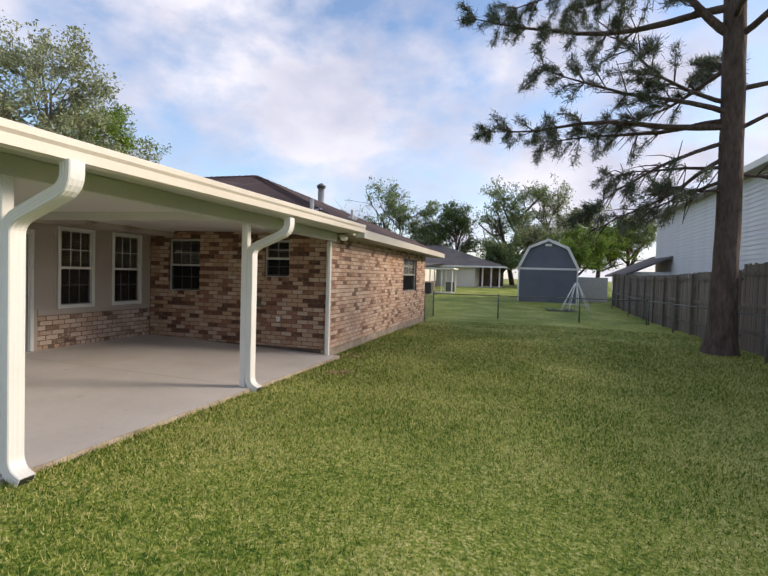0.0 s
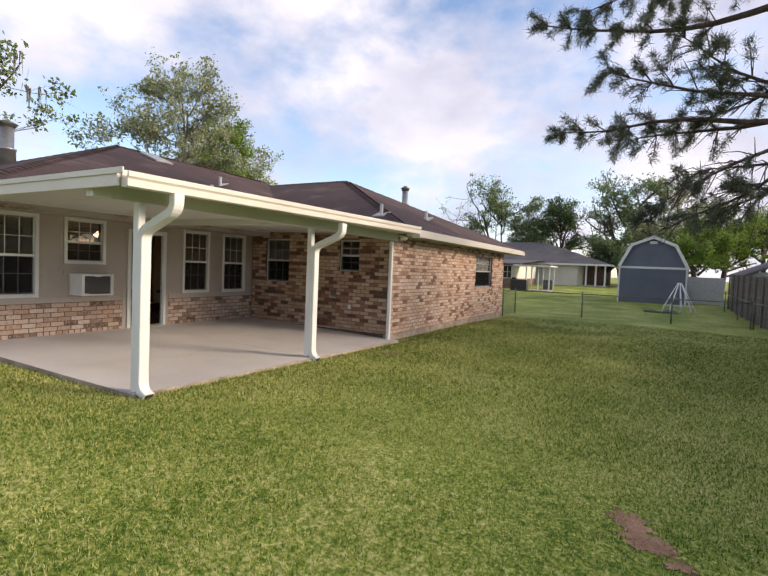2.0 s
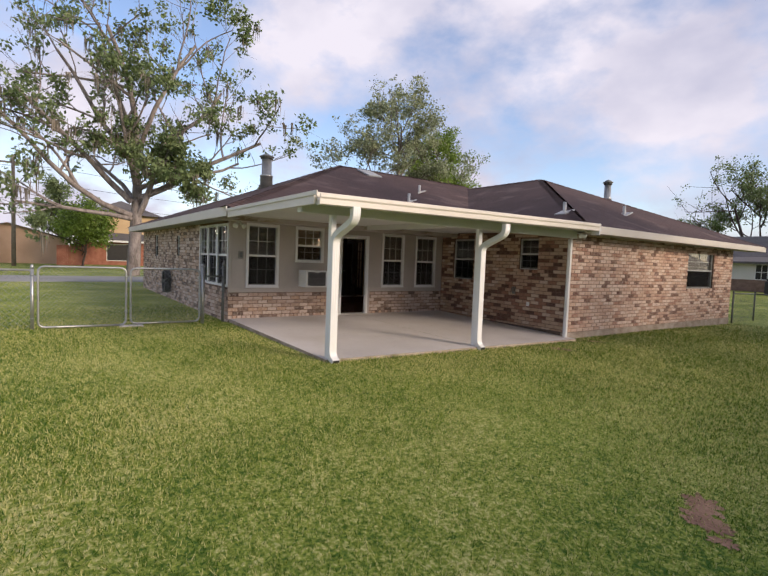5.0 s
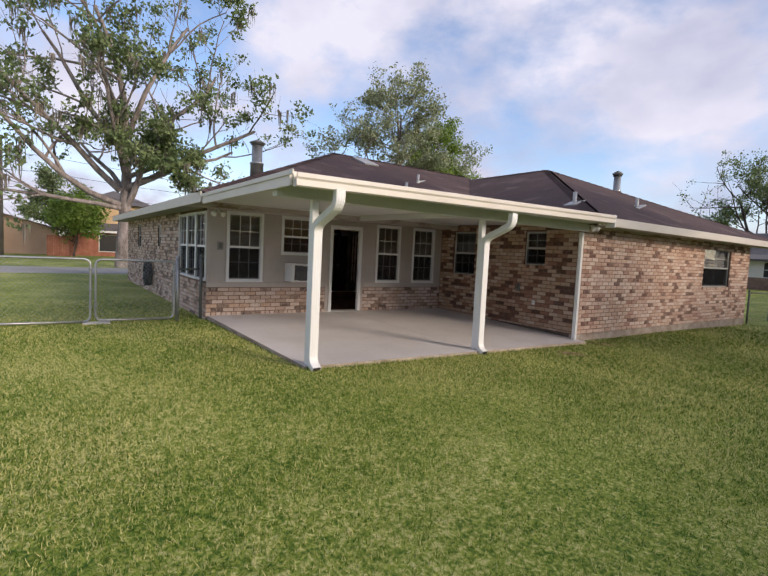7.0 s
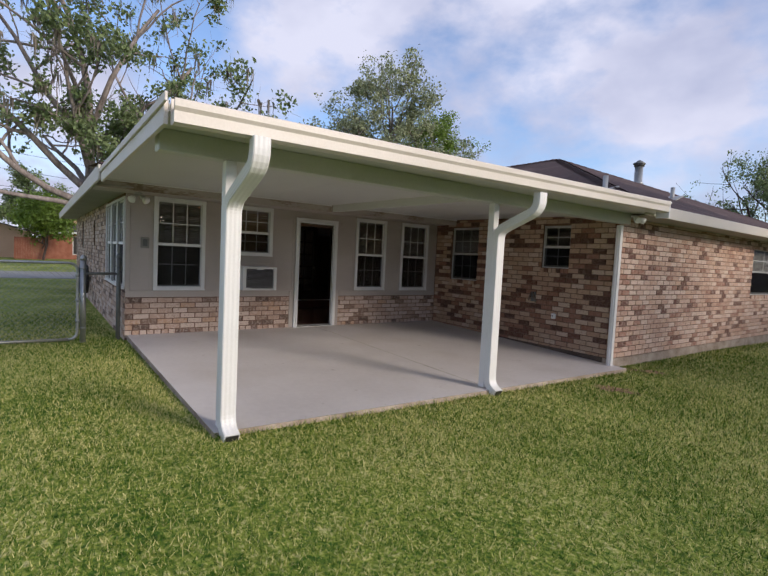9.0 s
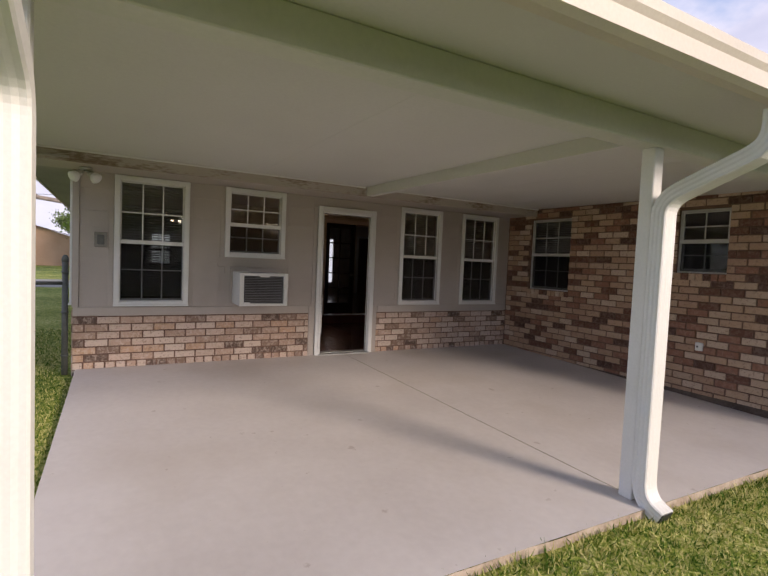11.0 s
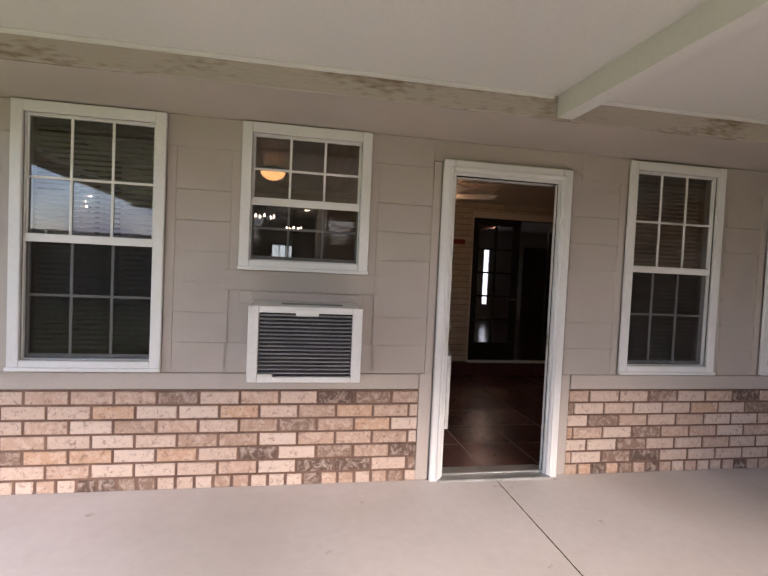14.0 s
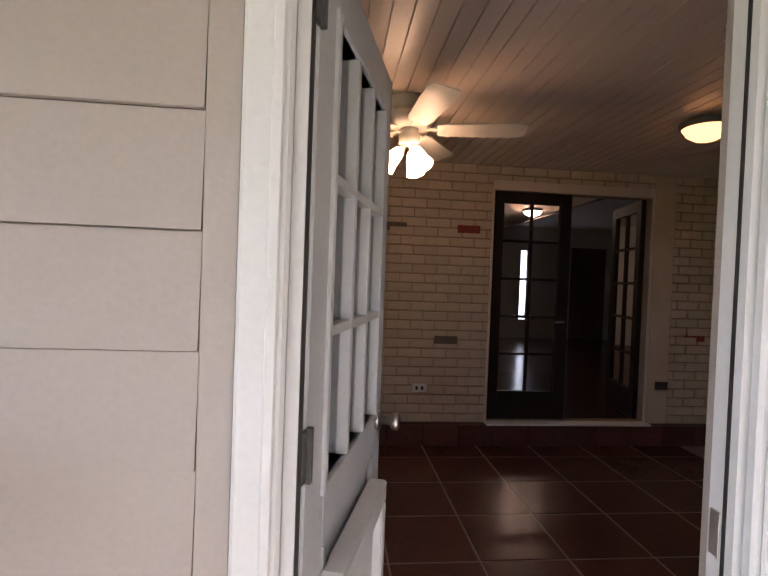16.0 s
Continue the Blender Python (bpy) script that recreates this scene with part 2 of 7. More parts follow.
def grass_mat(name, per):
    """Mown lawn: green with straw flecks and wide paler and browner drifts."""
    m, n, l, p = nodes_of(name)
    p.inputs["Roughness"].default_value = 0.75
    p.inputs["Specular IOR Level"].default_value = 0.2
    g = n.new("ShaderNodeNewGeometry")
    wide = n.new("ShaderNodeTexNoise")
    wide.inputs["Scale"].default_value, wide.inputs["Detail"].default_value = 0.55, 4.0
    mid = n.new("ShaderNodeTexNoise")
    mid.inputs["Scale"].default_value, mid.inputs["Detail"].default_value = 12.0, 6.0
    fine = n.new("ShaderNodeTexNoise")
    fine.inputs["Scale"].default_value, fine.inputs["Detail"].default_value = 42.0, 4.0
    for t in (wide, mid, fine):
        l.new(g.outputs["Position"], t.inputs["Vector"])
    r = n.new("ShaderNodeValToRGB")
    e = r.color_ramp.elements
    e[0].position, e[0].color = 0.385, (0.048, 0.118, 0.010, 1)
    e[1].position, e[1].color = 0.635, (0.62, 0.57, 0.25, 1)
    e.new(0.51).color = (0.245, 0.300, 0.044, 1)
    a = n.new("ShaderNodeMix")
    a.inputs["Factor"].default_value = 0.5
    l.new(wide.outputs["Fac"], a.inputs[2])
    l.new(mid.outputs["Fac"], a.inputs[3])
    b = n.new("ShaderNodeMix")
    b.inputs["Factor"].default_value = 0.5
    l.new(a.outputs[0], b.inputs[2])
    l.new(fine.outputs["Fac"], b.inputs[3])
    src = b.outputs[0]
    if per:
        sh = n.new("ShaderNodeMath")
        sh.operation = "MULTIPLY_ADD"
        sh.inputs[1].default_value, sh.inputs[2].default_value = 0.46, -0.23
        l.new(g.outputs["Random Per Island"], sh.inputs[0])
        ad = n.new("ShaderNodeMath")
        l.new(src, ad.inputs[0])
        l.new(sh.outputs[0], ad.inputs[1])
        src = ad.outputs[0]
    l.new(src, r.inputs["Fac"])
    l.new(r.outputs["Color"], p.inputs["Base Color"])
    if not per:
        bn = n.new("ShaderNodeBump")
        bn.inputs["Strength"].default_value, bn.inputs["Distance"].default_value = 0.8, 0.03
        l.new(fine.outputs["Fac"], bn.inputs["Height"])
        l.new(bn.outputs["Normal"], p.inputs["Normal"])
    return m


def translucent(m, share):
    """Lets part of the light through thin leaves and blades, in their own colour."""
    n, l = m.node_tree.nodes, m.node_tree.links
    p = n["Principled BSDF"]
    t = n.new("ShaderNodeBsdfTranslucent")
    mix = n.new("ShaderNodeMixShader")
    mix.inputs["Fac"].default_value = share
    src = p.inputs["Base Color"].links[0].from_socket
    l.new(src, t.inputs["Color"])
    l.new(p.outputs["BSDF"], mix.inputs[1])
    l.new(t.outputs["BSDF"], mix.inputs[2])
    l.new(mix.outputs["Shader"], n["Material Output"].inputs["Surface"])
    return m


GRASS = grass_mat("lawn", False)
BLADES = translucent(grass_mat("grass_blades", True), 0.25)


# ---- building helpers ----
def box(bm, x0, x1, y0, y1, z0, z1):
    v = [bm.verts.new(c) for c in ((x0, y0, z0), (x1, y0, z0), (x1, y1, z0), (x0, y1, z0), (x0, y0, z1), (x1, y0, z1), (x1, y1, z1), (x0, y1, z1))]
    for f in ((3, 2, 1, 0), (4, 5, 6, 7), (0, 1, 5, 4), (1, 2, 6, 5), (2, 3, 7, 6), (3, 0, 4, 7)):
        bm.faces.new([v[i] for i in f])
    return v


def bevel(bm, w, seg=1):
    bmesh.ops.bevel(bm, geom=list(bm.edges), offset=w, segments=seg, affect="EDGES", profile=0.5)


def boxes(*bs, w=0.0):
    bm = bmesh.new()
    for b in bs:
        box(bm, *b)
    if w:
        bevel(bm, w)
    return bm


def tube(bm, pts, radii, sides=8, cap=True):
    """A round bar through pts; radii: one number or one a point."""
    pts = [Vector(p) for p in pts]
    if not hasattr(radii, "__len__"):
        radii = [radii] * len(pts)
    rings, ref = [], None
    for i, p in enumerate(pts):
        d = (pts[min(i + 1, len(pts) - 1)] - pts[max(i - 1, 0)]).normalized()
        if ref is None:
            ref = d.orthogonal().normalized()
        ref = (ref - d * ref.dot(d)).normalized()
        side = d.cross(ref)
        rings.append([bm.verts.new(p + radii[i] * (math.cos(2 * math.pi * k / sides) * ref + math.sin(2 * math.pi * k / sides) * side)) for k in range(sides)])
    for a, b in zip(rings, rings[1:]):
        for k in range(sides):
            f = bm.faces.new((a[k], a[(k + 1) % sides], b[(k + 1) % sides], b[k]))
            f.smooth = sides > 5
    if cap:
        bm.faces.new(list(reversed(rings[0])))
        bm.faces.new(rings[-1])


def lathe(bm, profile, sides=20, centre=(0, 0, 0)):
    """Turns (radius, z) pairs round the z axis."""
    c = Vector(centre)
    rings = [[bm.verts.new(c + Vector((r * math.cos(2 * math.pi * k / sides), r * math.sin(2 * math.pi * k / sides), z))) for k in range(sides)] for r, z in profile]
    for a, b in zip(rings, rings[1:]):
        for k in range(sides):
            f = bm.faces.new((a[k], a[(k + 1) % sides], b[(k + 1) % sides], b[k]))
            f.smooth = True
    bm.faces.new(list(reversed(rings[0])))
    bm.faces.new(rings[-1])


def mesh_of(name, bm, material):
    me = bpy.data.meshes.new(name)
    bm.normal_update()
    bm.to_mesh(me)
    bm.free()
    me.materials.append(material)
    return me


def part(name, bm, material, parent, label=""):
    ob = new(name, mesh_of(name, bm, material))
    ob.parent = parent
    if label:
        tagged(ob, label)
    return ob


def glass_pane(parent, x0, x1, y0, y1, z0, z1, label):
    """A sheet of glass whose outer (-y) face mirrors; its back and edges are clear."""
    ob = part("pane", boxes((x0, x1, y0, y1, z0, z1)), GLASS, parent, label)
    ob.data.materials.append(CLEAR)
    for f in ob.data.polygons:
        f.material_index = 0 if f.normal.y < -0.5 else 1
    ob.visible_shadow = False
    return ob


def thing(name, label, category, m=None, group="", kind=""):
    ob = new(name)
    ob.empty_display_size = 0.2
    if m is not None:
        ob.matrix_basis = m
    return tagged(ob, label, category, group, kind)


def solid(name, bm, material, label, category, kind="structure", m=None, group=""):
    ob = new(name, mesh_of(name, bm, material))
    if m is not None:
        ob.matrix_basis = m
    return tagged(ob, label, category, group, kind)


def lay(name, v, f, material, parent=None, smooth=False):
    me = bpy.data.meshes.new(name)
    me.from_pydata(v, [], f)
    me.materials.append(material)
    if smooth:
        me.shade_smooth()
    ob = new(name, me)
    ob.parent = parent
    return ob


EAST, SOUTH = 90, 0  # turns for walls that face +x and -y


def cells(u0, u1, z0, z1, holes):
    """The rectangles that are left of a wall when the holes (u0, u1, z0, z1) are cut out."""
    us = sorted({u0, u1, *[h[0] for h in holes], *[h[1] for h in holes]})
    out = []
    for a, b in zip(us, us[1:]):
        z = z0
        for h in sorted((h for h in holes if h[0] < (a + b) / 2 < h[1]), key=lambda h: h[2]):
            if h[2] > z:
                out.append((a, b, z, h[2]))
            z = h[3]
        if z < z1:
            out.append((a, b, z, z1))
    return out


# ---- plan ----
WALL_X, WING_Y, LONG_X, SIDE_Y = -7.65, 9.53, -3.33, 3.10
WEST_X, NORTH_Y = -19.1, 18.9
SILL = 0.62
W1 = (3.55, 4.23, 0.79, 2.17)
W2 = (4.77, 5.43, 1.41, 2.17)
DOOR = (6.03, 6.79, 0.03, 2.04)
W3 = (7.36, 8.01, 0.79, 2.16)
W4 = (8.54, 9.20, 0.79, 2.16)
W5 = (-7.14, -6.34, 1.04, 2.17)
W6 = (-4.75, -4.18, 1.40, 2.16)
W7 = (15.55, 17.40, 0.98, 2.09)
BAY = (-10.05, -7.72, 0.78, 2.15)
ROOF_Z = 2.42


def ground_z(x, y):
    """The lawn falls a little past the patio and rises again towards the back lots."""
    stops = ((-1e4, -0.06), (3.0, -0.06), (9.5, -0.185), (14.0, -0.19), (24.0, -0.32), (30.0, -0.26), (37.0, -0.06), (52.0, 0.55), (70.0, 0.8), (1e4, 0.8))
    for (a, za), (b, zb) in zip(stops, stops[1:]):
        if y < b:
            z = za + (zb - za) * (y - a) / (b - a)
            break
    if x < -12:
        z = -0.06 + (z + 0.06) * max(0.0, 1 - (-12 - x) / 8)
    return z + 0.010 * noise.noise(Vector((x * 0.35, y * 0.35, 0)))


def build_ground():
    def spaced(lo, hi, fine_lo, fine_hi, step):
        out, a = [], fine_lo
        while a < fine_hi:
            out.append(a)
            a += step
        d, a = step, fine_hi
        while a < hi:
            out.append(a)
            d *= 1.35
            a += d
        out.append(hi)
        d, a = step, fine_lo
        while a > lo:
            d *= 1.35
            a -= d
            out.append(max(a, lo))
        return sorted(set(out))

    xs = spaced(-1500, 1500, -12, 9, 0.5)
    ys = spaced(-1500, 1500, -6, 30, 0.5)
    v = [(x, y, ground_z(x, y)) for y in ys for x in xs]
    w = len(xs)
    f = [(j * w + i, j * w + i + 1, (j + 1) * w + i + 1, (j + 1) * w + i) for j in range(len(ys) - 1) for i in range(w - 1)]
    tagged(lay("ground", v, f, GRASS, smooth=True), "mown green lawn with straw coloured patches", "lawn", kind="structure")


build_ground()


def slab_z(x, y):
    u, w = (x - WALL_X) / 4.6, (y - 3.13) / 6.4
    return 0.02 - 0.04 * u - 0.10 * max(0, u) * max(0, w)


def build_slab():
    """The patio slab in two pours with a joint between, thick and a little sloped."""
    root = thing("patio_slab", "pale trowelled concrete patio slab under the roof", "patio", kind="structure")
    for y0, y1 in ((3.13, 6.415), (6.423, 9.525)):
        bm = bmesh.new()
        n = 12
        top = [[bm.verts.new((x, y, slab_z(x, y))) for x in [WALL_X + 4.62 * i / n for i in range(n + 1)]] for y in [y0 + (y1 - y0) * j / n for j in range(n + 1)]]
        for j in range(n):
            for i in range(n):
                bm.faces.new((top[j][i], top[j][i + 1], top[j + 1][i + 1], top[j + 1][i])).smooth = True
        part("concrete_pour", bm, CONCRETE, root)
        bm = bmesh.new()
        x1 = WALL_X + 4.62
        jag = [(x1 + 0.012 * noise.noise(Vector((0, y0 + (y1 - y0) * j / 30 * 3, 3))), y0 + (y1 - y0) * j / 30) for j in range(31)]
        ring = [(WALL_X, y0)] + jag + [(WALL_X, y1)]
        lo = [bm.verts.new((x + 0.01, y, slab_z(x, y) - 0.30)) for x, y in ring]
        hi = [bm.verts.new((x, y, slab_z(x, y) - 0.002)) for x, y in ring]
        for k in range(len(ring) - 1):
            bm.faces.new((lo[k], lo[k + 1], hi[k + 1], hi[k]))
        part("slab_edge", bm, SLAB_EDGE, root, "raw soil-stained edge of the slab")


build_slab()


def wall_panel(name, axis, at, u0, u1, z0, z1, holes, thick, material, label):
    """A wall with openings through it. axis x: it faces +x at x = at; axis y: it faces -y at y = at."""
    bm = bmesh.new()
    for a, b, c, d in cells(u0, u1, z0, z1, holes):
        if axis == "x":
            box(bm, at - thick, at, a, b, c, d)
        else:
            box(bm, a, b, at, at + thick, c, d)
    return solid(name, bm, material, label, "wall")


wall_door = wall_panel("wall_east_siding", "x", WALL_X - 0.02, SIDE_Y, WING_Y + 0.1, -0.3, 2.30, [W1, W2, (DOOR[0], DOOR[1] + 0.055, DOOR[2], DOOR[3]), W3, W4], 0.13, SIDING, "tan lap-sided wall above a brick wainscot")
wall_wing = wall_panel("wall_wing_brick", "y", WING_Y, WALL_X - 0.02, LONG_X, -0.4, 2.36, [W5, W6], 0.13, MORTAR, "mottled brown brick wall of the wing, its shade put into the colour")
wall_long = wall_panel("wall_long_brick", "x", LONG_X, WING_Y, NORTH_Y, -0.6, 2.36, [W7], 0.13, MORTAR, "long mottled brick wall with warm sun put into its colour")
wall_side = wall_panel("wall_side_brick", "y", SIDE_Y, WEST_X, WALL_X - 0.03, -0.4, 2.36, [BAY, (-12.9, -12.5, 1.35, 2.0), (-16.6, -15.9, 1.3, 2.1)], 0.13, MORTAR, "pale mottled brick side wall")
solid("wall_west", boxes((WEST_X, WEST_X + 0.13, SIDE_Y + 0.13, 19.6, -0.5, 2.36)), MORTAR, "plain brick wall on the street side", "wall")
solid("wall_north", boxes((WEST_X, LONG_X - 0.13, NORTH_Y - 0.13, NORTH_Y, -0.6, 2.36)), MORTAR, "plain brick back wall of the house", "wall")


def run_bricks(u0, u1, z0, z1, holes, course=0.0775, length=0.205, joint=0.011):
    """(u, z, length, height) of each brick in running bond, cut round the holes."""
    out, row, z = [], 0, z0
    while z < z1 - 0.03:
        h = min(course - joint, z1 - z)
        spans = [(u0, u1)]
        for a, b, c, d in holes:
            if c < z + h / 2 < d:
                spans = [s for (p, q) in spans for s in ((p, min(q, a)), (max(p, b), q)) if s[1] - s[0] > 0.02]
        for p, q in spans:
            u = u0 + (row % 2) * (length / 2) - length
            while u < q:
                a, b = max(u, p), min(u + length - joint, q)
                if b - a > 0.03:
                    out.append((a, z, b - a, h))
                u += length
        z += course
        row += 1
    return out


def brick_mesh(items, axis, at, material, name, parent, proud=0.013, seed=3):
    """Many bricks in one mesh, each five faces with its own depth."""
    rnd = random.Random(seed)
    v, f = [], []
    for u, z, w, h in items:
        o, d = len(v), proud + rnd.uniform(-0.003, 0.003)
        b = 0.004
        t = rnd.uniform(-0.0015, 0.0015)
        back = [(u, z), (u + w, z), (u + w, z + h), (u, z + h)]
        front = [(u + b, z + b + t), (u + w - b, z + b - t), (u + w - b, z + h - b - t), (u + b, z + h - b + t)]
        for pts, out in ((back, -0.004), (back, d - b), (front, d)):
            for p, q in pts:
                v.append((at + out, p, q) if axis == "x" else (p, at - out, q))
        for s in (0, 4):
            for k in range(4):
                f.append((o + s + k, o + s + (k + 1) % 4, o + s + 4 + (k + 1) % 4, o + s + 4 + k))
        f.append((o + 8, o + 9, o + 10, o + 11))
    ob = lay(name, v, f, material, parent)
    return tagged(ob, "mottled pink, brown and black fired bricks", kind="stuff")


# ---- roofs ----
def hip_roof(name, x0, x1, y0, y1, ridge, z, label, thick=0.10):
    """ridge: two points. A closed shingled shell over a rectangle of eaves."""
    root = thing(name, label, "roof", kind="structure")
    (ax, ay, az), (bx, by, bz) = ridge
    bm = bmesh.new()
    e = [bm.verts.new(c) for c in ((x0, y0, z), (x1, y0, z), (x1, y1, z), (x0, y1, z))]
    r = [bm.verts.new(ridge[0]), bm.verts.new(ridge[1])]
    if abs(ax - bx) > abs(ay - by):   # ridge along x, first point west
        fs = ((e[0], e[1], r[1], r[0]), (e[2], e[3], r[0], r[1]), (e[3], e[0], r[0]), (e[1], e[2], r[1]))
    else:                             # ridge along y, first point south
        fs = ((e[0], e[1], r[0]), (e[1], e[2], r[1], r[0]), (e[2], e[3], r[1]), (e[3], e[0], r[0], r[1]))
    for q in fs:
        bm.faces.new(q)
    part("shingles", bm, SHINGLE, root, "dark brown weathered asphalt shingles")
    return root


MAIN_RIDGE = ((-15.0, 15.1, 4.75), (-8.45, 15.1, 4.75))
SIDE_RIDGE = ((-13.0, 8.9, 5.0), (-13.0, 15.5, 5.0))
main_roof = hip_roof("roof_main", -21.0, -2.80, 9.25, 20.2, MAIN_RIDGE, ROOF_Z, "dark brown shingled hip roof")
side_roof = hip_roof("roof_side", -19.7, -6.3, 2.60, 18.0, SIDE_RIDGE, ROOF_Z, "dark brown shingled hip roof of the side wing")


def fascia(parent, a, b, z0, z1, t, material=CREAM):
    """A board along x or y from a to b, its outer face on that line, t thick inwards."""
    (xa, ya), (xb, yb) = a, b
    if abs(xa - xb) < 1e-6:
        bs = (min(xa, xa - t), max(xa, xa - t), min(ya, yb), max(ya, yb), z0, z1)
    else:
        bs = (min(xa, xb), max(xa, xb), min(ya, ya + t), max(ya, ya + t), z0, z1)
    return part("fascia_board", boxes(bs, w=0.004), material, parent, "cream painted fascia")


fascia(main_roof, (-2.80, 9.27), (-2.80, 20.2), 2.26, ROOF_Z + 0.015, 0.03)
fascia(side_roof, (-19.7, 2.60), (-6.3, 2.60), 2.24, ROOF_Z + 0.012, 0.03)
part("soffit", boxes((-3.33, -2.835, 9.45, 20.1, 2.265, 2.285)), SHADED_SOFFIT, main_roof, "brown soffit with the eave's shadow in its colour")
part("soffit", boxes((-19.6, -7.0, 2.635, 3.10, 2.25, 2.27)), SHADED_SOFFIT, side_roof, "soffit with the eave's shadow in its colour")


# ---- patio cover ----
def patio_z(x):
    """The ceiling's height: it falls from the wall to the gutter."""
    return 2.345 + (x + 7.05) * -0.0115


def build_patio_cover():
    root = thing("patio_cover", "off-white insulated patio roof with gutter on posts", "patio roof", kind="structure")
    x0, x1, y0, y1 = -7.05, -2.59, 2.66, 9.53
    bm = bmesh.new()
    lo = [(x0, y0, patio_z(x0)), (x1, y0, patio_z(x1)), (x1, y1, patio_z(x1)), (x0, y1, patio_z(x0))]
    v = [bm.verts.new(c) for c in lo] + [bm.verts.new((x, y, z + 0.05)) for x, y, z in lo]
    for f in ((0, 3, 2, 1), (4, 5, 6, 7), (0, 1, 5, 4), (1, 2, 6, 5), (2, 3, 7, 6), (3, 0, 4, 7)):
        bm.faces.new([v[i] for i in f])
    for y in (3.75, 4.95, 7.55, 8.75):   # shallow ribs over the panel joints
        c = [bm.verts.new((x, y + dy, patio_z(x) - dz)) for x, dz in ((-7.0, 0.0015), (-3.26, 0.0015)) for dy in (-0.006, 0.006)]
        bm.faces.new((c[0], c[1], c[3], c[2]))
        for dy in (-0.006, 0.006):
            e = [bm.verts.new((x, y + dy, patio_z(x) - dz)) for x, dz in ((-7.0, 0.0015), (-3.26, 0.0015), (-3.26, -0.002), (-7.0, -0.002))]
            bm.faces.new(e)
    solid("ceiling", bm, CEIL, "smooth off-white painted patio ceiling", "ceiling")
    # gutter: a formed profile run along the front
    prof = [(-2.585, 2.382), (-2.585, 2.217), (-2.520, 2.207), (-2.485, 2.222), (-2.485, 2.292), (-2.468, 2.317), (-2.468, 2.357), (-2.476, 2.367), (-2.490, 2.352), (-2.495, 2.302), (-2.570, 2.282), (-2.575, 2.382)]
    def rise(y):
        return 0.075 * (y - 2.68) / 6.6 - 0.01
    bm = bmesh.new()
    ra = [bm.verts.new((x, 2.67, z + rise(2.67))) for x, z in prof]
    rb = [bm.verts.new((x, 9.27, z + rise(9.27))) for x, z in prof]
    for k in range(len(prof)):
        bm.faces.new((ra[k], ra[(k + 1) % len(prof)], rb[(k + 1) % len(prof)], rb[k]))
    bm.faces.new(ra)
    bm.faces.new(list(reversed(rb)))
    bmesh.ops.recalc_face_normals(bm, faces=bm.faces)
    part("gutter", bm, CREAM, root, "cream formed metal gutter")
    part("fascia_board", boxes((-6.28, -2.595, 2.63, 2.66, 2.21, 2.365), w=0.004), CREAM, root)
    part("edge_trim", boxes((-6.30, -2.48, 2.612, 2.63, 2.325, 2.385), w=0.004), CREAM, root, "raised cream roof edge")
    part("gutter_end", boxes((-2.67, -2.48, 9.27, 9.30, 2.20, 2.44), (-2.69, -2.47, 9.20, 9.31, 2.40, 2.425), w=0.005), WHITE, root, "bent white end cap of the gutter")
    part("beam", boxes((-3.25, -3.11, 2.70, 9.45, 2.14, 2.30), w=0.006), BEAM, root, "long painted carrying beam")
    bm = bmesh.new()
    xa, xb = -7.02, -3.252
    v = []
    for x, zb in ((xa, 2.228), (xb, 2.19)):
        for y in (6.375, 6.465):
            v += [bm.verts.new((x, y, zb)), bm.verts.new((x, y, patio_z(x) + 0.01))]
    for f in ((0, 1, 5, 4), (2, 6, 7, 3), (0, 4, 6, 2), (0, 2, 3, 1), (4, 5, 7, 6)):
        bm.faces.new([v[i] for i in f])
    bmesh.ops.recalc_face_normals(bm, faces=bm.faces)
    part("cross_beam", bm, CEIL, root, "painted cross beam from the wall to the post")
    return root


build_patio_cover()


def rect_pipe(bm, pts, w, d):
    """A rectangular downspout in the xz plane at y = pts' y; w across y, d in the plane."""
    pts = [Vector(p) for p in pts]
    rings = []
    for i, p in enumerate(pts):
        t = (pts[min(i + 1, len(pts) - 1)] - pts[max(i - 1, 0)]).normalized()
        s = Vector((t.z, 0, -t.x))
        u = Vector((0, 1, 0))
        ring = []
        for q in range(4):      # four sides, three flutes on each
            for k in range(7):
                u0, dent = -0.86 + 1.72 * k / 6, 0.955 if k % 2 else 1.0
                a, b = ((u0, -dent), (dent, u0), (-u0, dent), (-dent, -u0))[q]
                ring.append(bm.verts.new(p + s * (a * d / 2) + u * (b * w / 2)))
        rings.append(ring)
    for a, b in zip(rings, rings[1:]):
        for k in range(28):
            bm.faces.new((a[k], a[(k + 1) % 28], b[(k + 1) % 28], b[k]))
    bm.faces.new(rings[0])
    bm.faces.new(rings[-1])
    bmesh.ops.recalc_face_normals(bm, faces=bm.faces)


def bend(a, b, c, n=5):
    """Points of a soft corner at b between a and c."""
    a, b, c = Vector(a), Vector(b), Vector(c)
    return [(1 - t) ** 2 * a + 2 * t * (1 - t) * b + t * t * c for t in [k / n for k in range(n + 1)]]


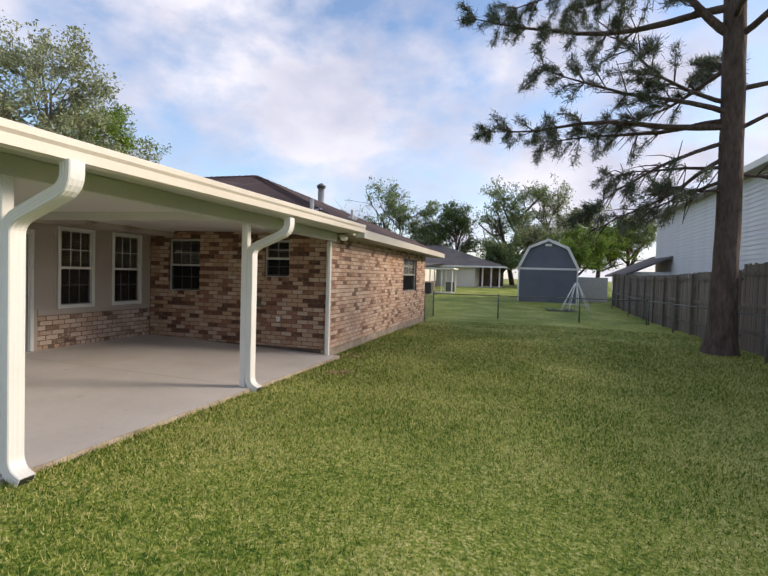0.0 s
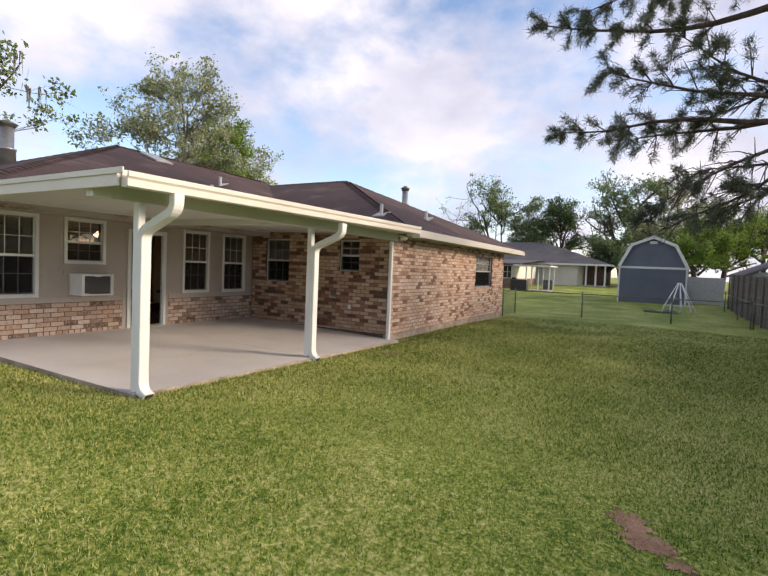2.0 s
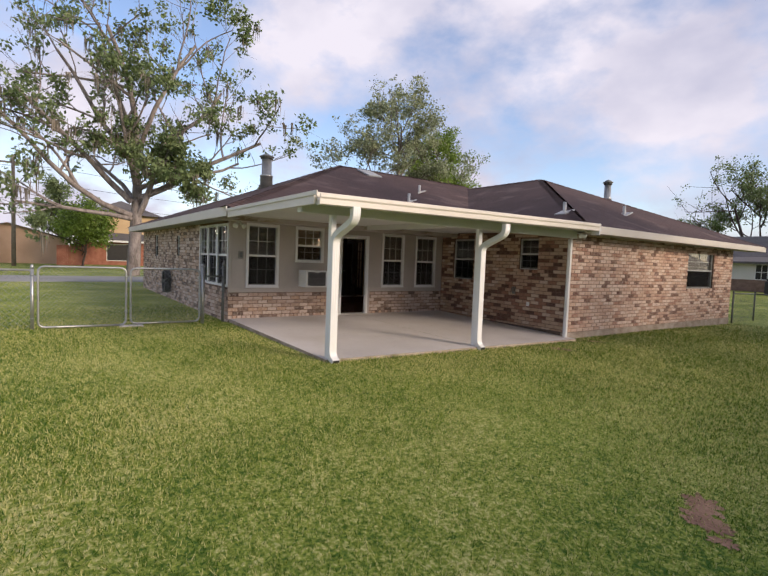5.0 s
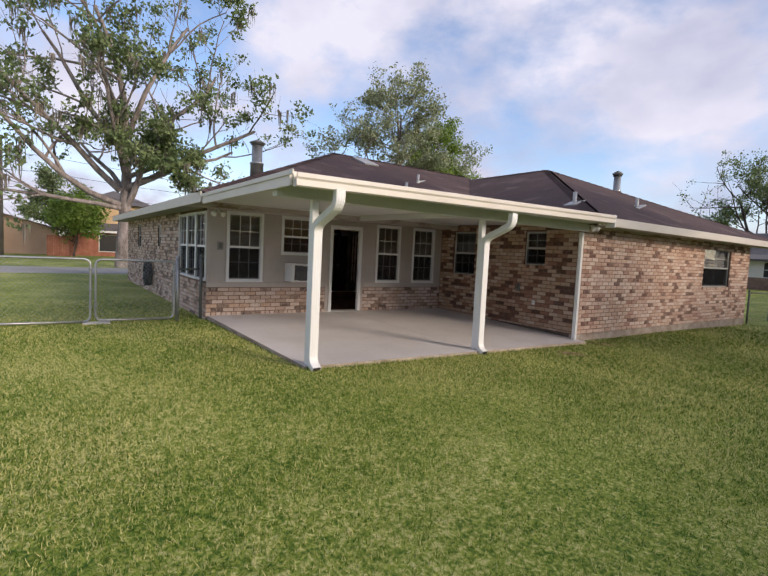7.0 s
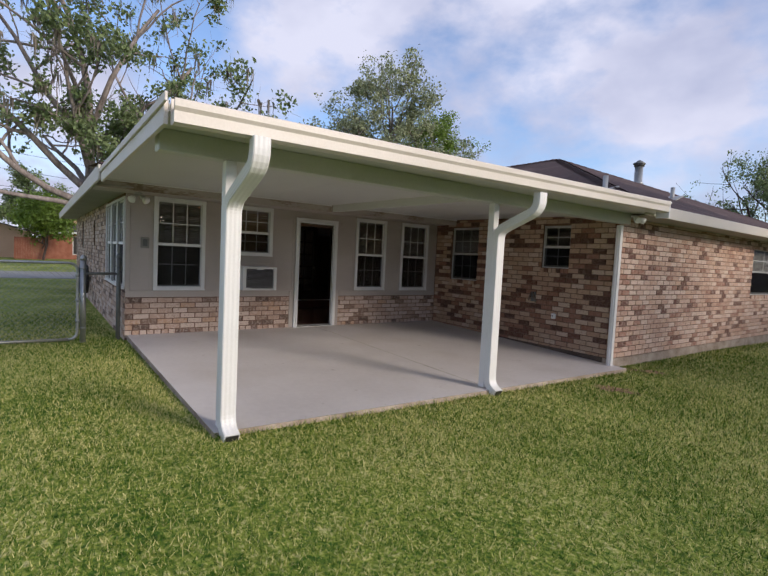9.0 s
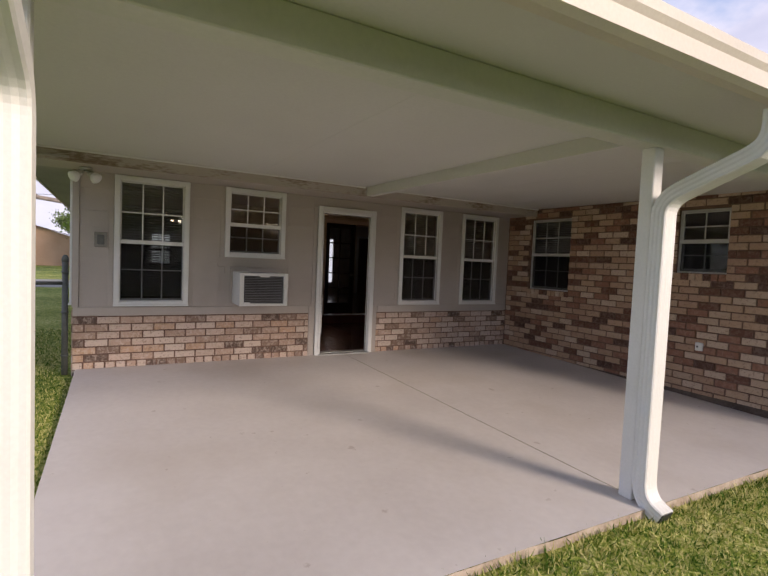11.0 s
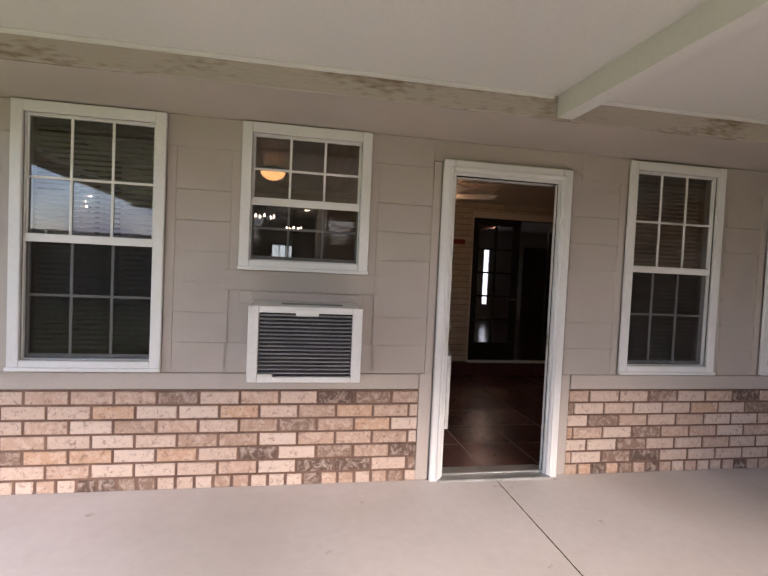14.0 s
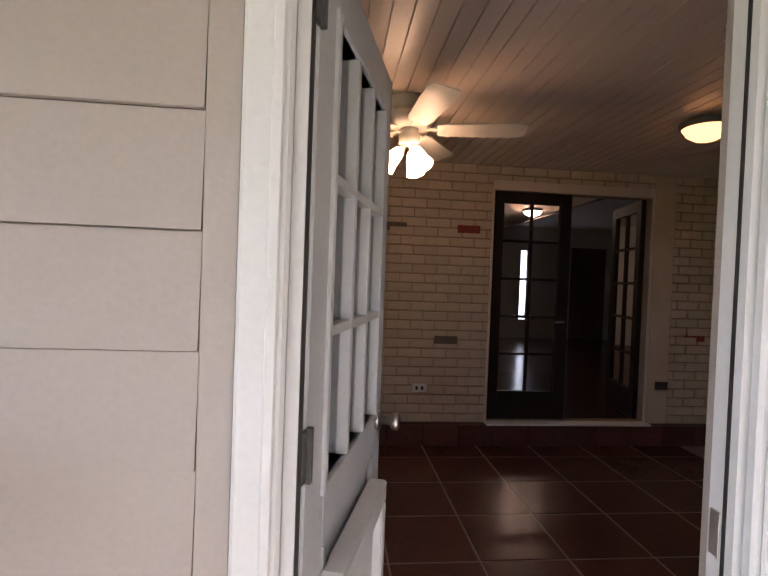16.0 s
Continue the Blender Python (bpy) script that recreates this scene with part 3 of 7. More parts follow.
def patio_post(x, y):
    zf = slab_z(x, y)
    post = thing("patio_post", "white square post with a downspout strapped to it", "post", pose(x, y, zf), "posts of the patio cover")
    part("shaft", boxes((-0.045, 0.045, -0.045, 0.045, 0.0, 2.14 - zf), w=0.006), WHITE, post)
    bm = bmesh.new()
    top = 2.20 - zf
    pts = [(0.64, 0, top + 0.02), (0.64, 0, top - 0.03)] + bend((0.64, 0, top - 0.06), (0.64, 0, top - 0.16), (0.54, 0, top - 0.20)) + \
        bend((0.20, 0, top - 0.34), (0.095, 0, top - 0.385), (0.095, 0, top - 0.48)) + [(0.095, 0, 0.9)] + \
        bend((0.095, 0, 0.14), (0.10, 0, 0.03), (0.19, 0, -0.01)) + [(0.235, 0, -0.03)]
    rect_pipe(bm, pts, 0.125, 0.095)
    part("downspout", bm, WHITE, post, "white crimped metal downspout")
    # a black slice over the capped end gives the hollow its shade
    bm = bmesh.new()
    rect_pipe(bm, [(0.228, 0, -0.026), (0.240, 0, -0.032)], 0.105, 0.078)
    part("spout_mouth", bm, RUBBER, post, "black plug painted for the shade inside the spout")
    return post


patio_post(-3.14, 3.23)
patio_post(-3.18, 6.40)
corner = thing("corner_post", "narrow white post with channels at the brick corner", "post", pose(-3.27, 9.44, slab_z(-3.27, 9.44)), "posts of the patio cover")
part("shaft", boxes((-0.04, 0.04, -0.035, 0.035, 0, 2.24), w=0.005), WHITE, corner)
part("channel", boxes((-0.015, 0.015, -0.05, -0.035, 0, 2.24), w=0.003), WHITE, corner)


# ---- old eave over the door wall ----
WEATHERED = surf("peeling_painted_board", (0.20, 0.145, 0.10), (0.42, 0.375, 0.33), 3.0, 40, 0.8, 0.5, stretch=(1, 0.35, 1.6), fine_mix=0.3)
for _k, _at in enumerate((0.38, 0.49)):
    WEATHERED.node_tree.nodes["Color Ramp"].color_ramp.elements[_k].position = _at
eave = thing("old_eave", "old eave with a peeling weathered board under the patio ceiling", "eave", kind="structure")
part("soffit", boxes((-7.67, -7.05, 2.64, 9.53, 2.236, 2.255)), SIDING, eave, "tan painted soffit")
part("weathered_board", boxes((-7.05, -7.022, 2.66, 9.53, 2.222, 2.346), w=0.003), WEATHERED, eave, "peeling weathered fascia board")
part("trim_strip", boxes((-7.022, -7.008, 2.68, 6.35, 2.325, 2.343), (-7.022, -7.008, 6.47, 9.52, 2.325, 2.343)), WHITE, eave, "thin white trim strip")

# ---- windows and door ----
def screen_mat():
    m = bpy.data.materials.new("insect_screen")
    m.use_nodes = True
    n, l = m.node_tree.nodes, m.node_tree.links
    p = n["Principled BSDF"]
    p.inputs["Base Color"].default_value = (0.012, 0.012, 0.013, 1)
    p.inputs["Roughness"].default_value = 0.9
    p.inputs["Specular IOR Level"].default_value = 0.1
    tr = n.new("ShaderNodeBsdfTransparent")
    mix = n.new("ShaderNodeMixShader")
    mix.inputs["Fac"].default_value = 0.34
    l.new(tr.outputs["BSDF"], mix.inputs[1])
    l.new(p.outputs["BSDF"], mix.inputs[2])
    l.new(mix.outputs["Shader"], n["Material Output"].inputs["Surface"])
    return m


SCREEN = screen_mat()
BLIND = surf("blind_slat", (0.46, 0.45, 0.43), (0.55, 0.54, 0.52), 5, 60, 0.5, 0.05)
FRAME_GREY = surf("aged_aluminium_frame", (0.40, 0.40, 0.38), (0.52, 0.52, 0.50), 6, 60, 0.45, 0.05, metal=0.3)
SLAT = {}


def blind(parent, w, h, z_from=0.0):
    """Horizontal slats on two cords behind the glass; each slat an object of its own."""
    b = part("blind", boxes((0.02, w - 0.02, 0.085, 0.115, h - 0.04, h - 0.012)), BLIND, parent, "pale horizontal window blind")
    key = round(w, 2)
    if key not in SLAT:
        bm = bmesh.new()
        v = [bm.verts.new(c) for c in ((0.015, 0.090, 0.0), (w - 0.015, 0.090, 0.0), (0.015, 0.096, 0.013), (w - 0.015, 0.096, 0.013), (0.015, 0.106, 0.022), (w - 0.015, 0.106, 0.022))]
        bm.faces.new((v[0], v[1], v[3], v[2]))
        bm.faces.new((v[2], v[3], v[5], v[4]))
        SLAT[key] = mesh_of("slat", bm, BLIND)
    z = h - 0.07
    while z > z_from + 0.03:
        s = new("slat", SLAT[key])
        s.parent, s.location = b, (0, 0, z)
        z -= 0.030
    return b


def window(name, m, w, h, label, trim=0.06, cols=3, rows=2, low_rows=2, mat=WHITE, slats=None, screen=True, split=0.5):
    """A double-hung window: origin at the opening's lower left corner, x along the wall, y into it."""
    win = thing(name, label, "window", m, kind="structure")
    if trim:
        t, o, d = trim, -0.024, 0.0
        part("casing", boxes((-t, 0, o, d, -t, h + t), (w, w + t, o, d, -t, h + t), (0, w, o, d, h, h + t), (0, w, o, d, -t, 0), w=0.004), mat, win)
        part("sill_edge", boxes((-t - 0.004, w + t + 0.004, o - 0.012, o - 0.001, -t, -t + 0.022), w=0.003), mat, win)
    f = 0.007 if trim else 0.02
    part("window_frame", boxes((0, f, 0.005, 0.09, 0, h), (w - f, w, 0.005, 0.09, 0, h), (f, w - f, 0.005, 0.09, h - f, h), (f, w - f, 0.005, 0.09, 0, f), w=0.003), mat, win)
    mid = h * split
    for nm, z0, z1, y0, rr, cc in (("upper_sash", mid - 0.02, h - f, 0.018, rows, cols), ("lower_sash", f, mid + 0.02, 0.046, low_rows, cols)):
        s = 0.009 if trim else 0.022
        sash = part(nm, boxes((f, f + s, y0, y0 + 0.026, z0, z1), (w - f - s, w - f, y0, y0 + 0.026, z0, z1), (f + s, w - f - s, y0, y0 + 0.026, z1 - s, z1), (f + s, w - f - s, y0, y0 + 0.026, z0, z0 + s + 0.012), w=0.002), mat, win)
        a, b, c, d = f + s, w - f - s, z0 + s + 0.012, z1 - s
        glass_pane(sash, a - 0.004, b + 0.004, y0 + 0.011, y0 + 0.015, c - 0.004, d + 0.004, "clear window glass")
        if rr:
            bs = [(a + (b - a) * k / cc - 0.007, a + (b - a) * k / cc + 0.007, y0 + 0.003, y0 + 0.010, c, d) for k in range(1, cc)]
            bs += [(a, b, y0 + 0.0035, y0 + 0.0095, c + (d - c) * k / rr - 0.007, c + (d - c) * k / rr + 0.007) for k in range(1, rr)]
            part("muntin_grid", boxes(*bs), mat, sash)
    part("meeting_rail", boxes((f, w - f, 0.006, 0.017, mid - 0.024, mid + 0.022), w=0.002), mat, win)
    if screen:
        sc = part("screen", boxes((f, w - f, 0.0285, 0.030, f, mid - 0.02)), SCREEN, win, "dark insect screen over the lower sash")
        sc.visible_shadow = False
    if slats is not None:
        blind(win, w, h, slats)
    return win


def on_door_wall(o):
    return pose(WALL_X, o[0], o[2], 0, 0, EAST)


window("window_1", on_door_wall(W1), W1[1] - W1[0], W1[3] - W1[2], "tall white double-hung window with blinds behind its grid", slats=0.0)
window("window_2", on_door_wall(W2), W2[1] - W2[0], W2[3] - W2[2], "short white double-hung window above the air conditioner", split=0.47)
window("window_3", on_door_wall(W3), W3[1] - W3[0], W3[3] - W3[2], "tall narrow white window with drawn blinds", slats=0.0)
window("window_4", on_door_wall(W4), W4[1] - W4[0], W4[3] - W4[2], "tall narrow white window with drawn blinds by the corner", slats=0.0)
window("window_5", pose(W5[0], WING_Y + 0.03, W5[2]), W5[1] - W5[0], W5[3] - W5[2], "grey metal window set in brick with half-raised blinds", 0, mat=FRAME_GREY, slats=0.55, low_rows=2)
window("window_6", pose(W6[0], WING_Y + 0.03, W6[2]), W6[1] - W6[0], W6[3] - W6[2], "small dark metal window set in brick", 0, cols=2, rows=2, low_rows=2, mat=FRAME_GREY)
window("window_7", pose(LONG_X - 0.03, W7[0], W7[2], 0, 0, EAST), W7[1] - W7[0], W7[3] - W7[2], "wide metal window with a pale blind in its top", 0, cols=2, rows=2, low_rows=0, mat=FRAME_GREY, slats=0.48)
bw = (BAY[1] - BAY[0]) / 3
for k in range(3):
    window(f"window_{8 + k}", pose(BAY[0] + bw * k, SIDE_Y - 0.01, BAY[2]), bw, BAY[3] - BAY[2], "white double-hung window in a row of three", 0.045 if k == 1 else 0.04, rows=2, low_rows=2, screen=True)
for k, (a, b, c, d) in enumerate(((-12.9, -12.5, 1.35, 2.0), (-16.6, -15.9, 1.3, 2.1))):
    window(f"window_{11 + k}", pose(a, SIDE_Y + 0.02, c), b - a, d - c, "small metal window in the side wall", 0, cols=1, rows=0, low_rows=0, mat=FRAME_GREY)

BROWN_SEAL = surf("weather_seal", (0.02, 0.018, 0.016), (0.035, 0.03, 0.027), 5, 40, 0.8, 0.1)
NICKEL = surf("satin_nickel", (0.50, 0.48, 0.45), (0.60, 0.58, 0.55), 8, 80, 0.3, 0.03, metal=1.0)
DOOR_WHITE = surf("grey_white_door_paint", (0.55, 0.57, 0.58), (0.64, 0.66, 0.66), 2, 60, 0.4, 0.06)


def build_door():
    y0, y1, z0, z1 = DOOR
    d = thing("door_1", "white glazed back door standing open into the sunroom", "door", pose(WALL_X, y0, 0, 0, 0, EAST), kind="structure")
    w = y1 - y0
    t = 0.073
    part("casing", boxes((-t, 0, -0.026, 0.0, 0.0, z1 + t), (w, w + t, -0.026, 0.0, 0.0, z1 + t), (0, w, -0.026, 0.0, z1, z1 + t), w=0.006), WHITE, d, "white door casing")
    part("casing_bead", boxes((-0.03, -0.012, -0.034, -0.026, 0.0, z1 + 0.03), (w + 0.012, w + 0.03, -0.034, -0.026, 0.0, z1 + 0.03), (-0.012, w + 0.012, -0.034, -0.026, z1 + 0.012, z1 + 0.03), w=0.003), WHITE, d)
    part("jamb", boxes((0, 0.02, 0.0, 0.15, 0.03, z1), (w - 0.012, w + 0.01, 0.0, 0.055, 0.03, z1), (0.02, w - 0.012, 0.0, 0.12, z1 - 0.02, z1)), WHITE, d)
    part("weather_strip", boxes((0.02, 0.026, 0.012, 0.024, 0.05, z1 - 0.02), (w - 0.015, w - 0.012, 0.016, 0.022, 0.05, z1 - 0.02), (0.026, w - 0.026, 0.012, 0.024, z1 - 0.026, z1 - 0.02)), BROWN_SEAL, d)
    part("strike_plate", boxes((w - 0.0145, w - 0.0115, 0.028, 0.050, 0.92, 1.0), w=0.001), NICKEL, d)
    part("threshold", boxes((-0.02, w + 0.02, -0.05, 0.16, 0.0, 0.034), (0.0, w, 0.03, 0.12, 0.034, 0.046), w=0.004), STEEL, d, "ridged metal threshold")
    # the leaf, turned about its hinges
    leaf_w, leaf_h, th = 0.715, 1.955, 0.042
    s, g0, g1 = 0.115, 0.93, leaf_h - 0.13
    cols, rows = 3, 3
    leaf = part("leaf", boxes((0, s, 0, th, 0, leaf_h), (leaf_w - s, leaf_w, 0, th, 0, leaf_h), (s, leaf_w - s, 0, th, g1, leaf_h), (s, leaf_w - s, 0, th, 0.80, g0), (s, leaf_w - s, 0, th, 0, 0.2), (s, leaf_w - s, 0.010, th - 0.010, 0.2, 0.80), w=0.003), DOOR_WHITE, d, "grey-white door leaf with nine panes")
    leaf.matrix_basis = pose(0.028, 0.10, 0.05, 0, 0, 74)
    gw, gh = leaf_w - 2 * s, g1 - g0
    bs = [(s + gw * k / cols - 0.011, s + gw * k / cols + 0.011, -0.006, th + 0.006, g0, g1) for k in (1, 2)]
    bs += [(s, leaf_w - s, -0.005, th + 0.005, g0 + gh * k / rows - 0.011, g0 + gh * k / rows + 0.011) for k in (1, 2)]
    bs += [(s - 0.02, s, -0.008, th + 0.008, g0 - 0.02, g1 + 0.02), (leaf_w - s, leaf_w - s + 0.02, -0.008, th + 0.008, g0 - 0.02, g1 + 0.02), (s, leaf_w - s, -0.008, th + 0.008, g1, g1 + 0.02), (s, leaf_w - s, -0.008, th + 0.008, g0 - 0.02, g0)]
    part("glazing_bars", boxes(*bs, w=0.002), DOOR_WHITE, leaf)
    glass_pane(leaf, s, leaf_w - s, th / 2 - 0.002, th / 2 + 0.002, g0, g1, "clear door glass")
    bm = boxes((s, s + 0.012, -0.004, 0.01, 0.2, 0.8), (leaf_w - s - 0.012, leaf_w - s, -0.004, 0.01, 0.2, 0.8))
    part("panel_moulding", bm, DOOR_WHITE, leaf)
    bm = bmesh.new()
    for side in (-1, 1):
        y = 0.0 if side < 0 else th
        tube(bm, [(leaf_w - 0.06, y, 0.90), (leaf_w - 0.06, y + side * 0.012, 0.90)], 0.032, 16)
        tube(bm, [(leaf_w - 0.06, y + side * 0.012, 0.90), (leaf_w - 0.06, y + side * 0.04, 0.90), (leaf_w - 0.06, y + side * 0.05, 0.90), (leaf_w - 0.06, y + side * 0.068, 0.90), (leaf_w - 0.06, y + side * 0.072, 0.90)], [0.012, 0.012, 0.026, 0.027, 0.018], 16)
    part("door_handle", bm, NICKEL, leaf, "satin nickel knob")
    part("pet_flap_frame", boxes((0.10, 0.56, -0.055, -0.002, 0.24, 0.29), (0.10, 0.56, -0.055, -0.002, 0.70, 0.76), (0.10, 0.15, -0.055, -0.002, 0.29, 0.70), (0.51, 0.56, -0.055, -0.002, 0.29, 0.70), (0.15, 0.51, -0.03, -0.002, 0.29, 0.70), w=0.006), WHITE, leaf, "white plastic pet flap frame")
    for z in (0.18, 0.98, 1.76):
        part("hinge", boxes((-0.026, 0.0, -0.004, 0.004, z, z + 0.09), (-0.006, 0.006, -0.012, 0.0, z - 0.004, z + 0.094), w=0.001), DARK_STEEL, leaf, "dark steel hinge")


build_door()

# ---- siding ----
def build_siding():
    """Lap boards between the openings, each an object; flat cover boards round the openings."""
    step, face = 0.181, WALL_X - 0.02
    top = 2.236
    strips = [(SIDE_Y + 0.06, 3.435), (4.345, 4.655), (5.545, 5.898), (6.887, 7.245), (8.125, 8.425), (9.315, 9.53)]
    cache = {}

    def board(y0, y1, z0, z1):
        key = (round(y1 - y0, 3), round(z1 - z0, 3))
        if key not in cache:
            bm = bmesh.new()
            w, h = key
            v = [bm.verts.new(c) for c in ((0.0, 0, 0), (0.017, 0, 0), (0.007, 0, h), (0.0, 0, h), (0.0, w, 0), (0.017, w, 0), (0.007, w, h), (0.0, w, h))]
            for f in ((0, 1, 2, 3), (7, 6, 5, 4), (1, 5, 6, 2), (0, 4, 5, 1), (2, 6, 7, 3)):
                bm.faces.new([v[i] for i in f])
            cache[key] = mesh_of("siding_board", bm, SIDING)
        o = new("siding_board", cache[key])
        o.parent, o.location = wall_door, (face, y0, z0)

    z = SILL + 0.104
    rows = []
    while z < 1.98:
        rows.append((z, min(z + step, 2.05)))
        z += step
    for a, b in strips:
        for z0, z1 in rows:
            board(a, b, z0, z1 - 0.003)
    for z0, z1 in rows[:2]:
        if z1 < 0.98:
            board(4.64, 5.56, z0, z1 - 0.003)
    part("frieze_board", boxes(*[(face, face + 0.012, a, b, z, top) for a, b, z in ((SIDE_Y + 0.06, W1[0] - 0.002, 2.055), (W1[0] - 0.002, W1[1] + 0.002, W1[3] + 0.001), (W1[1] + 0.002, W2[0] - 0.002, 2.055), (W2[0] - 0.002, W2[1] + 0.002, W2[3] + 0.001), (W2[1] + 0.002, 5.898, 2.055), (5.898, 6.95, 2.10), (6.95, W3[0] - 0.002, 2.055), (W3[0] - 0.002, W3[1] + 0.002, W3[3] + 0.001), (W3[1] + 0.002, W4[0] - 0.002, 2.055), (W4[0] - 0.002, W4[1] + 0.002, W4[3] + 0.001), (W4[1] + 0.002, WING_Y, 2.055))], w=0.002), SIDING, wall_door, "flat tan board above the siding")
    part("base_board", boxes((face, face + 0.022, SIDE_Y, 5.86, SILL + 0.004, SILL + 0.10), (face, face + 0.022, 6.95, WING_Y, SILL + 0.004, SILL + 0.10), w=0.003), SIDING, wall_door)
    part("corner_board", boxes((face, face + 0.024, SIDE_Y - 0.01, SIDE_Y + 0.055, SILL + 0.10, top), w=0.003), SIDING, wall_door)
    part("door_board", boxes((face, face + 0.016, 5.90, 5.953, SILL + 0.10, 2.095), (face, face + 0.0165, 5.868, 5.953, 0.02, SILL + 0.10), (face, face + 0.016, 6.868, 6.885, SILL + 0.10, 2.095), (face, face + 0.0165, 6.868, 6.942, 0.02, SILL + 0.10), w=0.002), SIDING, wall_door)
    for (y0, y1, z0, z1) in (W1, W2, W3, W4):
        o, t = 0.062, 0.052
        part("cover_board", boxes((face, face + 0.0135, y0 - o - t, y0 - o, max(z0 - o - t, SILL + 0.101), 2.054), (face, face + 0.0135, y1 + o, y1 + o + t, max(z0 - o - t, SILL + 0.101), 2.054), w=0.002), SIDING, wall_door)
    part("cover_board", boxes((face, face + 0.0145, 4.63, 5.57, 1.225, 1.348), (face, face + 0.0140, 4.72, 5.48, 1.15, 1.224), w=0.002), SIDING, wall_door)


build_siding()


# ---- air conditioner ----
AC_PLASTIC = surf("aged_white_enamel", (0.62, 0.62, 0.60), (0.72, 0.72, 0.70), 3, 60, 0.4, 0.04)
FIN = surf("condenser_fins", (0.15, 0.145, 0.155), (0.22, 0.215, 0.225), 5, 80, 0.5, 0.1, metal=0.5)


def air_conditioner():
    w, d, h = 0.594, 0.435, 0.405
    ac = thing("air_conditioner", "white through-wall air conditioner with horizontal grille slats", "air conditioner", pose(-7.66, 4.819, 0.764, 0, 0, EAST))
    part("bottom_panel", boxes((0, w, -d + 0.03, 0.0, 0, 0.012), w=0.002), AC_PLASTIC, ac)
    part("top_panel", boxes((0, w, -d + 0.03, 0, h - 0.012, h), w=0.002), AC_PLASTIC, ac)
    part("side_panel", boxes((0, 0.012, -d + 0.03, 0, 0.012, h - 0.012), w=0.002), AC_PLASTIC, ac)
    part("side_frame", boxes((w - 0.012, w, -d + 0.03, -0.26, 0.012, h - 0.012), (w - 0.012, w, -0.03, 0, 0.012, h - 0.012), (w - 0.012, w, -0.26, -0.03, 0.012, 0.05), (w - 0.012, w, -0.26, -0.03, h - 0.05, h - 0.012), (w - 0.012, w, -0.155, -0.135, 0.05, h - 0.05)), AC_PLASTIC, ac, "enamel side with two louvred openings")
    part("front_frame", boxes((-0.004, 0.05, -d, -d + 0.03, 0, h), (w - 0.05, w + 0.004, -d, -d + 0.03, 0, h), (0.05, w - 0.05, -d, -d + 0.03, h - 0.035, h), (0.05, w - 0.05, -d, -d + 0.03, 0, 0.03), (0.24, 0.36, -d - 0.004, -d, h - 0.05, h - 0.012), (0.05, 0.13, -d - 0.003, -d, 0.0, 0.045), w=0.004), AC_PLASTIC, ac)
    part("coil", boxes((0.05, w - 0.05, -d + 0.045, -d + 0.06, 0.03, h - 0.035), (w - 0.035, w - 0.03, -0.26, -0.03, 0.05, h - 0.05)), RUBBER, ac, "dark condenser coil")
    for k in range(16):
        z = 0.045 + k * 0.0205
        part("slat", boxes((0.05, w - 0.05, -d + 0.012, -d + 0.032, z, z + 0.007)), FIN, ac)
    for k in range(24):
        z = 0.056 + k * 0.0124
        part("side_louvre", boxes((w - 0.010, w - 0.002, -0.255, -0.16, z, z + 0.005), (w - 0.010, w - 0.002, -0.13, -0.035, z, z + 0.005)), FIN, ac)
    part("top_vent", boxes((0.16, 0.50, -0.30, -0.24, h, h + 0.004), w=0.001), FIN, ac, "dark vent slot on the top")
    for b in ((-0.03, w + 0.03, -0.018, 0.006, h, h + 0.05), (-0.03, 0, -0.018, 0.006, -0.02, h), (w, w + 0.03, -0.018, 0.006, -0.02, h)):
        part("wall_collar", boxes(b, w=0.003), SIDING, ac, "tan wooden collar at the wall")
    return ac


air_conditioner()

# ---- small fixtures ----
box_e = thing("outlet_box", "grey weatherproof outlet box on the siding", "outlet", pose(WALL_X, 3.30, 1.40, 0, 0, EAST))
part("plate", boxes((0, 0.125, -0.02, 0.0, 0, 0.17), w=0.006), surf("weathered_box_metal", (0.20, 0.19, 0.17), (0.29, 0.275, 0.25), 6, 60, 0.5, 0.1, metal=0.2), box_e)
part("flap", boxes((0.028, 0.097, -0.034, -0.02, 0.03, 0.14), w=0.008), DARK_STEEL, box_e, "dark hinged cover")


def flood_light():
    fl = thing("flood_light", "twin flood light with white bulbs under the soffit", "lamp", pose(-7.40, 3.22, 2.236))
    bm = bmesh.new()
    lathe(bm, [(0.055, -0.03), (0.06, -0.006), (0.05, 0.0)], 16)
    part("base", bm, FRAME_GREY, fl)
    for s in (-1, 1):
        d = Vector((0.5, 0.55 * s, -0.55)).normalized()
        bm = bmesh.new()
        tube(bm, [d * 0.0 + Vector((0, 0, -0.02)), d * 0.06 + Vector((0, 0, -0.02))], [0.014, 0.014], 8)
        tube(bm, [d * k + Vector((0, 0, -0.02)) for k in (0.06, 0.075, 0.12)], [0.024, 0.034, 0.034], 12)
        holder = part("holder", bm, FRAME_GREY, fl)
        bm = bmesh.new()
        tube(bm, [d * k + Vector((0, 0, -0.02)) for k in (0.118, 0.14, 0.175, 0.19, 0.197)], [0.032, 0.05, 0.06, 0.045, 0.02], 14)
        part("bulb", bm, WHITE, holder, "white reflector bulb")


